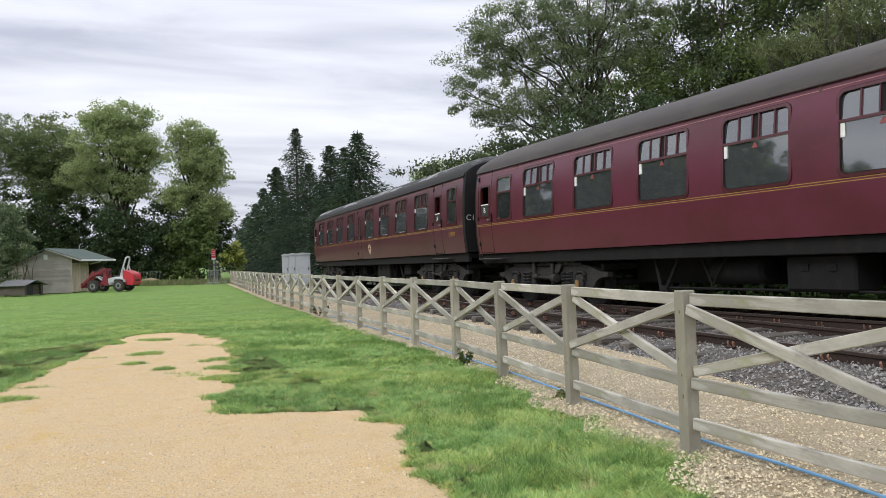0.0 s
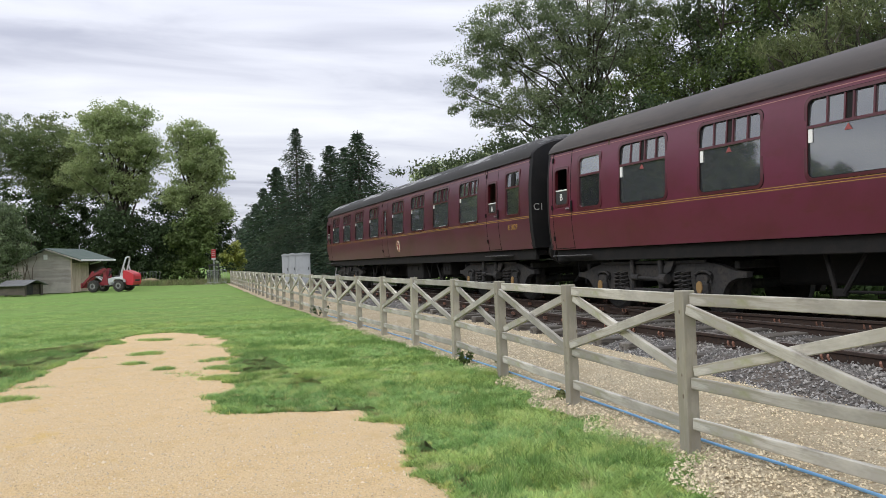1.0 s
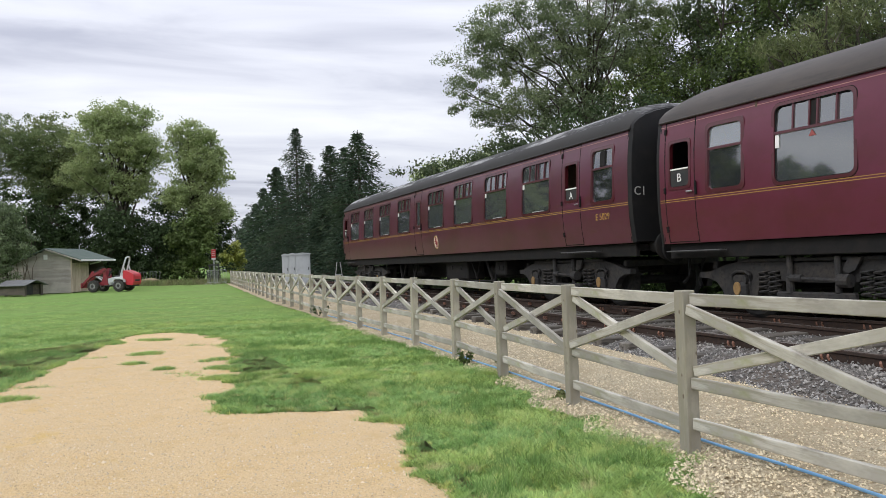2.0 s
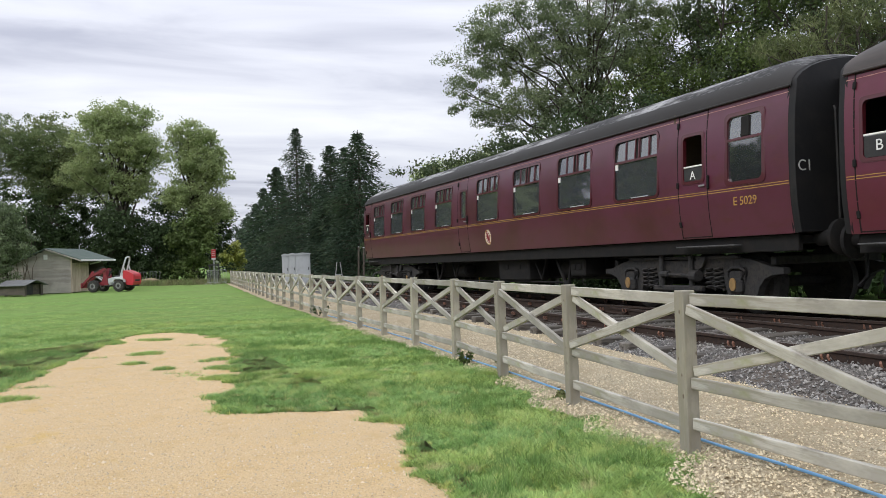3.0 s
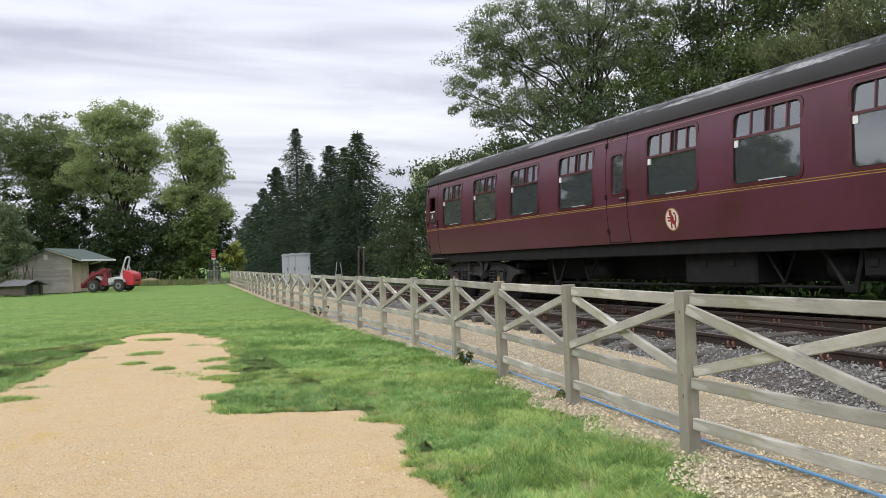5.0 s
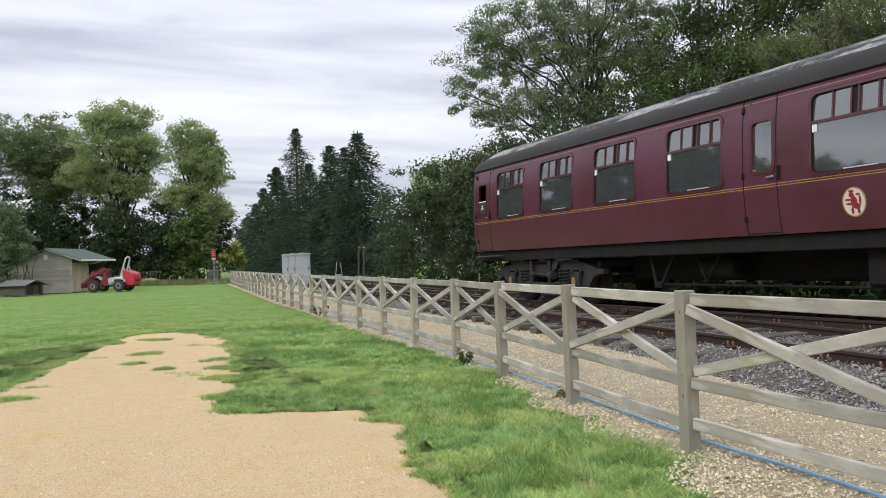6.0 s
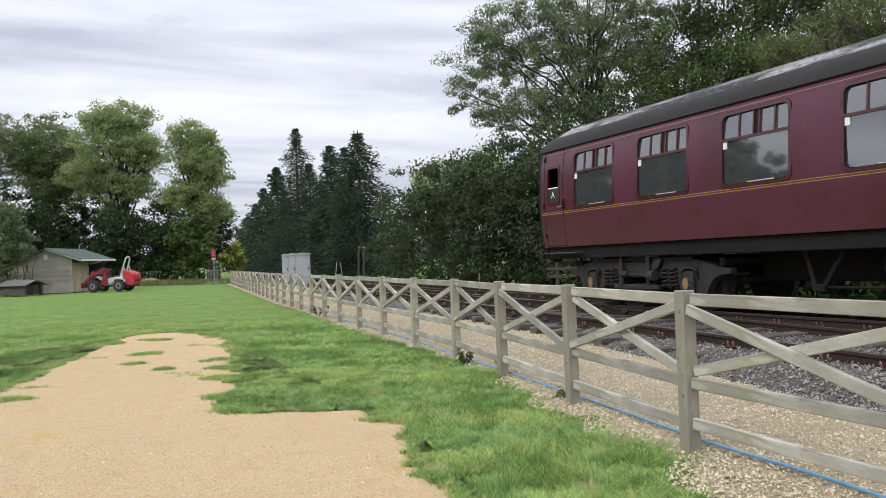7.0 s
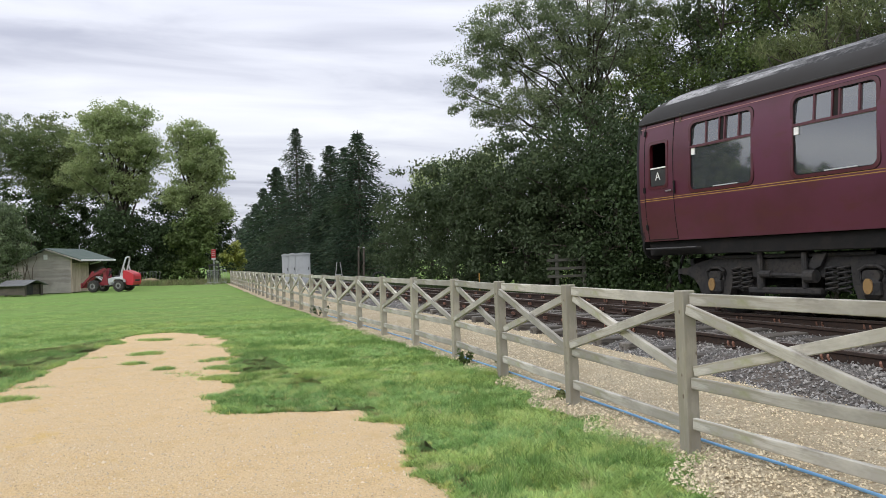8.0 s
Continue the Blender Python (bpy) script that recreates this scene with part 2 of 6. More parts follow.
WOOD_DARK = material("dark_old_timber", (0.10, 0.095, 0.08), 0.9, spots=[(5, (0.07, 0.07, 0.055), 0.52, 0.1, (0.3, 1, 1))])
LEAF_ASH = material("ash_leaves", (0.156, 0.2015, 0.104), 0.55, spec=0.3, spots=[(0.25, (0.208, 0.2535, 0.1235), 0.54, 0.1, ONE)], island=0.45, leaf=0.4)
LEAF_HEDGE = material("hedge_leaves", (0.06776, 0.0968, 0.04664), 0.6, spec=0.25, spots=[(0.3, (0.09328, 0.1267, 0.05456), 0.54, 0.1, ONE), (0.6, (0.132, 0.1267, 0.05456), 0.68, 0.05, ONE)], island=0.24, leaf=0.4)
LEAF_DARK = material("dark_leaves", (0.048, 0.076, 0.032), 0.6, spec=0.25, spots=[(0.3, (0.068, 0.104, 0.036), 0.54, 0.1, ONE)], island=0.45, leaf=0.35)
LEAF_MID = material("green_leaves", (0.11, 0.155, 0.05), 0.6, spec=0.25, spots=[(0.3, (0.15, 0.205, 0.06), 0.54, 0.1, ONE), (0.5, (0.15, 0.145, 0.045), 0.66, 0.06, ONE)], island=0.45, leaf=0.4)
LEAF_LIGHT = material("light_leaves", (0.30, 0.37, 0.165), 0.55, spec=0.3, spots=[(0.3, (0.37, 0.43, 0.20), 0.54, 0.1, ONE), (0.6, (0.27, 0.27, 0.10), 0.66, 0.06, ONE)], island=0.24, leaf=0.5)
LEAF_LEFT = material("mixed_green_leaves", (0.15, 0.205, 0.085), 0.55, spec=0.3, spots=[(0.22, (0.24, 0.28, 0.12), 0.54, 0.08, ONE), (0.5, (0.19, 0.185, 0.06), 0.66, 0.06, ONE)], island=0.28, leaf=0.4)
LEAF_WILLOW = material("narrow_olive_leaves", (0.1254, 0.1517, 0.0612), 0.55, spec=0.35, spots=[(0.6, (0.1716, 0.1924, 0.0792), 0.54, 0.1, ONE)], island=0.4, leaf=0.4)
GRASS_COARSE = material("coarse_grass", (0.17, 0.30, 0.085), 0.55, spec=0.3, spots=[(1.2, (0.20, 0.30, 0.08), 0.55, 0.1, ONE)], island=0.4, leaf=0.3)
VERGE = material("ivy_green_verge", (0.05, 0.075, 0.03), 0.6, spec=0.3, spots=[(1.2, (0.075, 0.10, 0.04), 0.55, 0.1, ONE)], island=0.4, leaf=0.3)
ROUGH = material("rough_dry_grass", (0.22, 0.23, 0.10), 0.8, spots=[(0.6, (0.13, 0.19, 0.06), 0.52, 0.1, ONE), (1.1, (0.30, 0.25, 0.15), 0.62, 0.06, ONE)], island=0.4, leaf=0.25)
SOIL = material("bare_soil", (0.30, 0.23, 0.15), 0.95, spots=[(3, (0.22, 0.17, 0.11), 0.55, 0.1, ONE)], bump=[(12, 0.8, 0.05)])
LEAF_YELLOW = material("yellowing_leaves", (0.36, 0.39, 0.085), 0.5, spots=[(0.5, (0.17, 0.2, 0.045), 0.54, 0.1, ONE)], island=0.35, leaf=0.4)
NEEDLES = material("conifer_needles", (0.040, 0.066, 0.042), 0.7, spec=0.2, spots=[(0.4, (0.060, 0.090, 0.046), 0.54, 0.1, ONE), (0.7, (0.085, 0.075, 0.045), 0.68, 0.05, ONE)], island=0.45, leaf=0.2)
BOARD = material("grey_feather_board", (0.45, 0.41, 0.365), 0.88, spots=[(4, (0.32, 0.285, 0.25), 0.55, 0.1, (0.15, 1, 1)), (1.2, (0.50, 0.46, 0.415), 0.56, 0.1, ONE)], obj=0.14, bump=[(30, 0.3, 0.005)])
BOARD_NEW = material("tan_shed_boards", (0.50, 0.41, 0.32), 0.8, spots=[(4, (0.36, 0.29, 0.22), 0.55, 0.1, (1, 1, 0.2))], obj=0.12, bump=[(30, 0.3, 0.005)])
FELT_GREEN = material("green_roof_felt", (0.0864, 0.1188, 0.1008), 0.9, spots=[(2, (0.108, 0.1368, 0.1188), 0.55, 0.1, ONE)], bump=[(50, 0.3, 0.005)])
FELT_GREY = material("grey_roof_felt", (0.13, 0.135, 0.14), 0.9, spots=[(3, (0.18, 0.18, 0.18), 0.55, 0.1, ONE)], bump=[(50, 0.3, 0.005)])
LOADER_RED = material("loader_red_paint", (0.50, 0.028, 0.045), 0.38, coat=0.2, spots=[(5, (0.42, 0.03, 0.035), 0.6, 0.1, ONE)])
LOADER_GREY = material("loader_grey_paint", (0.50, 0.52, 0.53), 0.45, spots=[(5, (0.42, 0.43, 0.43), 0.58, 0.1, ONE)])
TYRE = material("tyre_rubber", (0.028, 0.027, 0.026), 0.85, spots=[(8, (0.07, 0.06, 0.05), 0.58, 0.1, ONE)], bump=[(20, 0.3, 0.01)])
BLACK = material("black_plastic", (0.02, 0.02, 0.021), 0.6, spots=[(6, (0.035, 0.034, 0.033), 0.56, 0.1, ONE)])
GALV = material("galvanised_steel", (0.42, 0.43, 0.44), 0.45, 0.7, spots=[(7, (0.34, 0.34, 0.35), 0.55, 0.1, ONE)])
CABINET = material("grey_cabinet_paint", (0.40, 0.425, 0.45), 0.5, spots=[(2, (0.35, 0.375, 0.395), 0.56, 0.1, ONE), (10, (0.28, 0.29, 0.28), 0.68, 0.05, (1, 1, 0.3))])
SIGN_RED = material("red_sign_face", (0.35, 0.021, 0.0245), 0.5)
HILL = material("far_woods", (0.075, 0.10, 0.05), 0.95, spots=[(0.05, (0.05, 0.075, 0.04), 0.52, 0.1, ONE), (0.2, (0.10, 0.12, 0.05), 0.58, 0.08, ONE)])


# ---- mesh helpers ----
class Build:
    """Collects vertices and faces of one mesh."""

    def __init__(self):
        self.v, self.f = [], []

    def add(self, verts, faces):
        n = len(self.v)
        self.v += [tuple(p) for p in verts]
        self.f += [tuple(i + n for i in f) for f in faces]
        return self

    def box(self, x0, x1, y0, y1, z0, z1, m=None):
        pts = [Vector((x, y, z)) for z in (z0, z1) for y in (y0, y1) for x in (x0, x1)]
        if m is not None:
            pts = [m @ p for p in pts]
        return self.add(pts, [(0, 2, 3, 1), (4, 5, 7, 6), (0, 1, 5, 4), (2, 6, 7, 3), (0, 4, 6, 2), (1, 3, 7, 5)])

    def soft_box(self, x0, x1, y0, y1, z0, z1, r=0.01, m=None):
        """A box with chamfered edges."""
        bm = bmesh.new()
        bmesh.ops.create_cube(bm, size=1)
        for q in bm.verts:
            q.co = Vector(((x0 + x1) / 2 + q.co.x * (x1 - x0), (y0 + y1) / 2 + q.co.y * (y1 - y0), (z0 + z1) / 2 + q.co.z * (z1 - z0)))
        bmesh.ops.bevel(bm, geom=list(bm.edges), offset=r, segments=1, affect="EDGES")
        bm.verts.index_update()
        vs = [(m @ q.co) if m is not None else q.co.copy() for q in bm.verts]
        fs = [[q.index for q in f.verts] for f in bm.faces]
        bm.free()
        return self.add(vs, fs)

    def tube(self, path, radii, sides=8, caps=True):
        path = [Vector(p) for p in path]
        if not isinstance(radii, (list, tuple)):
            radii = [radii] * len(path)
        rings = []
        for i, p in enumerate(path):
            d = (path[min(i + 1, len(path) - 1)] - path[max(i - 1, 0)])
            d = d.normalized() if d.length > 1e-9 else Vector((0, 0, 1))
            a = d.cross(Vector((0, 0, 1)))
            a = a.normalized() if a.length > 0.05 else d.cross(Vector((1, 0, 0))).normalized()
            b = d.cross(a)
            rings.append([p + (a * math.cos(2 * math.pi * k / sides) + b * math.sin(2 * math.pi * k / sides)) * radii[i] for k in range(sides)])
        faces = [(i * sides + k, i * sides + (k + 1) % sides, (i + 1) * sides + (k + 1) % sides, (i + 1) * sides + k) for i in range(len(path) - 1) for k in range(sides)]
        if caps:
            faces += [tuple(range(sides - 1, -1, -1)), tuple((len(path) - 1) * sides + k for k in range(sides))]
        return self.add([q for r in rings for q in r], faces)

    def prism(self, outline, axis, a0, a1):
        """An outline of two coordinates drawn out along axis ('x', 'y' or 'z')."""
        def at(p, a):
            return {"x": (a, p[0], p[1]), "y": (p[0], a, p[1]), "z": (p[0], p[1], a)}[axis]
        n = len(outline)
        return self.add([at(p, a0) for p in outline] + [at(p, a1) for p in outline], [tuple(range(n - 1, -1, -1)), tuple(range(n, 2 * n))] + [(i, (i + 1) % n, n + (i + 1) % n, n + i) for i in range(n)])

    def ring(self, inner, outer, axis, a0, a1):
        """A flat frame between two outlines with the same number of corners."""
        def at(p, a):
            return {"x": (a, p[0], p[1]), "y": (p[0], a, p[1]), "z": (p[0], p[1], a)}[axis]
        n = len(inner)
        vs = [at(p, a) for a in (a0, a1) for o in (inner, outer) for p in o]
        fs = []
        for i in range(n):
            j = (i + 1) % n
            fs += [(i, j, n + j, n + i), (2 * n + i, 3 * n + i, 3 * n + j, 2 * n + j), (n + i, n + j, 3 * n + j, 3 * n + i), (i, 2 * n + i, 2 * n + j, j)]
        return self.add(vs, fs)

    def moved(self, fn):
        self.v = [tuple(fn(Vector(p))) for p in self.v]
        return self

    def mesh(self, name, mats=(), smooth=False):
        me = bpy.data.meshes.new(name)
        me.from_pydata(self.v, [], self.f)
        for m in mats if isinstance(mats, (list, tuple)) else [mats]:
            me.materials.append(m)
        bm = bmesh.new()
        bm.from_mesh(me)
        bmesh.ops.recalc_face_normals(bm, faces=bm.faces)
        bm.to_mesh(me)
        bm.free()
        if smooth:
            for p in me.polygons:
                p.use_smooth = True
            me.set_sharp_from_angle(angle=radians(38))
        return me


def rounded(x0, x1, z0, z1, r, n=4):
    pts = []
    for cx, cz, a in ((x1 - r, z0 + r, -90), (x1 - r, z1 - r, 0), (x0 + r, z1 - r, 90), (x0 + r, z0 + r, 180)):
        pts += [(cx + r * math.cos(radians(a + 90 * k / n)), cz + r * math.sin(radians(a + 90 * k / n))) for k in range(n + 1)]
    return pts


def circle(cx, cz, rx, rz=None, n=16):
    rz = rx if rz is None else rz
    return [(cx + rx * math.cos(2 * math.pi * k / n), cz + rz * math.sin(2 * math.pi * k / n)) for k in range(n)]


def part(name, shape, mat, parent, label="", smooth=False):
    me = shape.mesh(name, mat, smooth) if isinstance(shape, Build) else shape
    ob = new(name, me)
    ob.parent = parent
    return tagged(ob, label)


def thing(name, label, category, group="", m=None, mesh=None, kind=""):
    ob = new(name, mesh)
    if m is not None:
        ob.matrix_world = m
    return tagged(ob, label, category, group, kind)


def fast_mesh(name, verts, k, mat):
    """A mesh of loose faces with k corners each, from an array of corners."""
    me = bpy.data.meshes.new(name)
    n = len(verts)
    me.vertices.add(n)
    me.vertices.foreach_set("co", np.asarray(verts, dtype=np.float32).ravel())
    me.loops.add(n)
    me.loops.foreach_set("vertex_index", np.arange(n, dtype=np.int32))
    me.polygons.add(n // k)
    me.polygons.foreach_set("loop_start", np.arange(0, n, k, dtype=np.int32))
    me.polygons.foreach_set("loop_total", np.full(n // k, k, dtype=np.int32))
    me.materials.append(mat)
    me.update()
    return me


def shared_mesh(name, verts, faces, mat, smooth=False):
    """A mesh from arrays of vertices and equal-sided faces."""
    me = bpy.data.meshes.new(name)
    n, k = faces.shape
    me.vertices.add(len(verts))
    me.vertices.foreach_set("co", np.asarray(verts, dtype=np.float32).ravel())
    me.loops.add(n * k)
    me.loops.foreach_set("vertex_index", faces.astype(np.int32).ravel())
    me.polygons.add(n)
    me.polygons.foreach_set("loop_start", np.arange(0, n * k, k, dtype=np.int32))
    me.polygons.foreach_set("loop_total", np.full(n, k, dtype=np.int32))
    if smooth:
        me.polygons.foreach_set("use_smooth", np.ones(n, dtype=bool))
    me.materials.append(mat)
    me.update()
    return me


def text_mesh(words, size, mat, depth=0.002):
    cu = bpy.data.curves.new("lettering", "FONT")
    cu.body, cu.size, cu.extrude, cu.align_x, cu.align_y = words, size, depth, "CENTER", "CENTER"
    ob = bpy.data.objects.new("lettering", cu)
    scene.collection.objects.link(ob)
    me = bpy.data.meshes.new_from_object(ob.evaluated_get(bpy.context.evaluated_depsgraph_get()))
    bpy.data.objects.remove(ob)
    me.materials.clear()
    me.materials.append(mat)
    return me


# ---- the lie of the line ----
SIDE_X, SIDE_Y, TURN, BEND = 0.7600, 19.3729, -1.19581, 0.003092
RAIL_Z, GRADE = 0.3063, 0.0045


def line_at(s, off=0.0):
    """Point of the line s metres along it (0: middle of the rear coach at 3 s), off metres beyond its middle, and the heading."""
    k = max(s, -30.0)
    th = TURN + BEND * k
    x = SIDE_X + (math.sin(th) - math.sin(TURN)) / BEND
    y = SIDE_Y - (math.cos(th) - math.cos(TURN)) / BEND
    x, y = x + (s - k) * math.cos(th), y + (s - k) * math.sin(th)
    o = 1.37 + off
    return x - math.sin(th) * o, y + math.cos(th) * o, th


def rail_z(s):
    """Height of the rail tops: the line climbs gently towards the near end."""
    return RAIL_Z + GRADE * max(-25.0, min(s, 25.0))


def travelled(t):
    return 3.39667 * (t - 3) - 0.01637 * (t - 3) ** 2


def cross_line(poly, y):
    for (xa, ya), (xb, yb) in zip(poly, poly[1:]):
        if ya <= y <= yb:
            return xa + (xb - xa) * (y - ya) / (yb - ya)
    return poly[0][0] if y < poly[0][1] else poly[-1][0]


FENCE = [(3.96, -1.0), (2.22, 3.54), (1.56, 5.26), (0.09, 10.75), (-2.3, 17.6), (-5.5, 27.1), (-14.0, 53.9), (-15.6, 59.0)]
GRAVEL_EDGE = [(3.6, -3.0), (1.40, 4.3), (1.44, 5.1), (1.22, 5.8), (0.95, 6.65), (0.64, 8.55), (0.27, 10.0), (-0.27, 11.7), (-1.08, 13.8), (-2.25, 17.0), (-3.8, 21.7), (-5.75, 27.1), (-14.3, 53.9), (-16.0, 59.5)]
BALLAST_EDGE = [(5.6, -3.0), (3.5, 5.0), (3.24, 6.06), (2.93, 6.97), (2.62, 8.44), (2.32, 10.03), (1.76, 12.4), (1.1, 14.9), (0.14, 17.5), (-1.25, 21.2), (-2.4, 23.8), (-4.6, 31.0), (-11.5, 56.0), (-14.0, 64.0)]
SAND_EDGE = [(0.7, -7.0), (0.75, 0.0), (0.55, 3.0), (0.13, 4.5), (-0.13, 4.92), (-0.25, 5.27), (-0.33, 5.76), (-0.34, 6.59), (-0.53, 6.65), (-0.66, 6.9), (-0.78, 7.18), (-1.5, 7.29), (-1.86, 7.31), (-2.1, 7.6), (-2.3, 8.1), (-2.22, 8.8), (-2.48, 9.3), (-2.5, 9.9), (-2.86, 10.5), (-2.95, 11.4), (-3.22, 12.3), (-3.5, 13.4), (-4.08, 14.92), (-4.87, 15.9), (-5.7, 16.6), (-6.17, 16.3), (-6.25, 15.3), (-5.72, 12.65), (-5.52, 11.43), (-5.23, 10.09), (-4.95, 8.9), (-5.4, 8.5), (-6.5, 8.2), (-9.5, 7.4), (-11.0, 0.0), (-10.0, -7.0)]


def wiggle(x, y, amount=0.12, scale=1.3):
    return amount * noise.noise((x * scale, y * scale, 0.3)) + 0.4 * amount * noise.noise((x * scale * 3.7, y * scale * 3.7, 2.3))


def inside(px, py, poly):
    """Which points of two arrays lie inside a polygon."""
    hit = np.zeros(len(px), dtype=bool)
    for (xa, ya), (xb, yb) in zip(poly, poly[1:] + poly[:1]):
        if ya != yb:
            hit ^= ((ya > py) != (yb > py)) & (px < (xb - xa) * (py - ya) / (yb - ya) + xa)
    return hit


def fine_edge(poly, step=0.12, amount=0.1):
    """The same outline with short, uneven steps."""
    out = []
    for (xa, ya), (xb, yb) in zip(poly, poly[1:] + poly[:1]):
        n = max(1, int(math.hypot(xb - xa, yb - ya) / step))
        for k in range(n):
            x, y = xa + (xb - xa) * k / n, ya + (yb - ya) * k / n
            out.append((x + wiggle(x, y, amount), y + wiggle(y + 9, x, amount)))
    return out


SAND_FINE = fine_edge(SAND_EDGE, 0.12, 0.10)


# ---- ground ----
def build_ground():
    b = Build()
    xs = [-900, -300, -120, -60] + [-40 + 2 * i for i in range(41)] + [60, 120, 300, 900]
    ys = [-900, -300, -100, -40] + [-20 + 2 * i for i in range(61)] + [130, 200, 400, 900]
    n = len(xs)
    vs = []
    for y in ys:
        for x in xs:
            far = max(abs(x), abs(y))
            vs.append((x, y, -0.012 + (0.03 * (noise.noise((x * 0.11, y * 0.11, 0)) - 0.15) if far < 100 and (y > 18 and x < -6) else 0)))
    fs = [(j * n + i, j * n + i + 1, (j + 1) * n + i + 1, (j + 1) * n + i) for j in range(len(ys) - 1) for i in range(n - 1)]
    b.add(vs, fs)
    thing("ground", "flat mown green lawn reaching the trees", "lawn", mesh=b.mesh("ground", GRASS_SOIL, True), kind="structure")
    me = bpy.data.meshes.new("sand_path")
    bm = bmesh.new()
    bm.faces.new([bm.verts.new((x, y, 0.0)) for x, y in SAND_FINE])
    bmesh.ops.triangulate(bm, faces=bm.faces, quad_method="FIXED", ngon_method="EAR_CLIP")
    bm.to_mesh(me)
    bm.free()
    me.materials.append(SAND)
    thing("path", "pale tan compacted sandy gravel path in the lawn", "path", mesh=me, kind="structure")
    rows, k = [], 0
    y = -3.0
    while y < 60:
        a, c = cross_line(GRAVEL_EDGE, y) + wiggle(y, 4, 0.1, 1.7), cross_line(BALLAST_EDGE, min(y, 63)) + 0.5
        rows.append([(a + (c - a) * q, y, 0.004 + 0.02 * min(1, q * 3) + 0.012 * noise.noise((a + q * 3, y * 1.3, 1))) for q in (0, 0.2, 0.4, 0.6, 0.8, 1.0)])
        y += 0.3 if y < 25 else 1.0
    b = Build()
    b.add([p for r in rows for p in r], [(j * 6 + i, j * 6 + i + 1, j * 6 + 7 + i, j * 6 + 6 + i) for j in range(len(rows) - 1) for i in range(5)])
    thing("gravel_strip", "pale limestone gravel strip under the timber fence", "gravel", mesh=b.mesh("gravel_strip", GRAVEL_BED, True), kind="structure")
    rows = []
    s = -230.0
    while s < 60:
        x0, y0, th = line_at(s)
        nx, ny = -math.sin(th), math.cos(th)
        # near edge from the plan, far edge by offset
        near = -2.6
        for d in [q * 0.05 for q in range(-140, 0)]:
            px, py = x0 + nx * d, y0 + ny * d
            if -3 < py < 63 and px >= cross_line(BALLAST_EDGE, py):
                near = d
                break
        if y0 > 60 or y0 < 0:
            near = -2.6 if y0 > 60 else -3.6
        prof = [(near, 0.02), (near + 0.3, 0.075), (near + 0.55, 0.115), (-0.9, 0.13), (0, 0.13), (0.9, 0.13), (1.9, 0.13), (2.7, 0.05), (3.6, -0.03)]
        up = rail_z(s) - 0.315
        rows.append([(x0 + nx * d, y0 + ny * d, z + (up if z > 0.1 else 0.5 * up if z > 0.06 else 0.0) + 0.012 * noise.noise((s * 2.1, d * 2.3, 0))) for d, z in prof])
        s += 0.5 if -60 < s < 30 else 3.0
    b = Build()
    b.add([p for r in rows for p in r], [(j * 9 + i, j * 9 + i + 1, j * 9 + 10 + i, j * 9 + 9 + i) for j in range(len(rows) - 1) for i in range(8)])
    thing("track_bed", "grey granite ballast bed of the railway", "track bed", mesh=b.mesh("track_bed", BALLAST_BED, True), kind="structure")


build_ground()


# ---- railway line ----
def rail_mesh(path, name):
    """Flat-bottomed rail along a path of plan points: foot, web and head."""
    prof = [(-0.07, 0.0), (0.07, 0.0), (0.07, 0.012), (0.012, 0.03), (0.012, 0.108), (0.034, 0.116), (0.034, 0.143), (0.026, 0.15), (-0.026, 0.15), (-0.034, 0.143), (-0.034, 0.116), (-0.012, 0.108), (-0.012, 0.03), (-0.07, 0.012)]
    n = len(prof)
    vs, fs = [], []
    for i, (x, y, top) in enumerate(path):
        xa, ya = path[max(i - 1, 0)][:2]
        xb, yb = path[min(i + 1, len(path) - 1)][:2]
        th = math.atan2(yb - ya, xb - xa)
        vs += [(x - math.sin(th) * d, y + math.cos(th) * d, top - 0.15 + z) for d, z in prof]
    for i in range(len(path) - 1):
        fs += [(i * n + k, i * n + (k + 1) % n, (i + 1) * n + (k + 1) % n, (i + 1) * n + k) for k in range(n)]
    me = Build().add(vs, fs).mesh(name, [RUST, RAIL_TOP], False)
    for p in me.polygons:
        if p.normal.z > 0.85 and p.index % n == 7:
            p.material_index = 1
    return me


SIDING_Z, SIDING_WAY = RAIL_Z - 0.02, (0.305, -0.9524)


def siding_point(s, off=0.0):
    """The diverging near track: leaves the line at s = -12 and swings away from it."""
    x, y = 3.96, 7.61
    dx, dy = SIDING_WAY
    q = s - 11.5
    bow = 0.0018 * max(0.0, q) ** 2
    cx, cy = x + dx * q, y + dy * q
    return cx - dy * (off - bow), cy + dx * (off - bow)


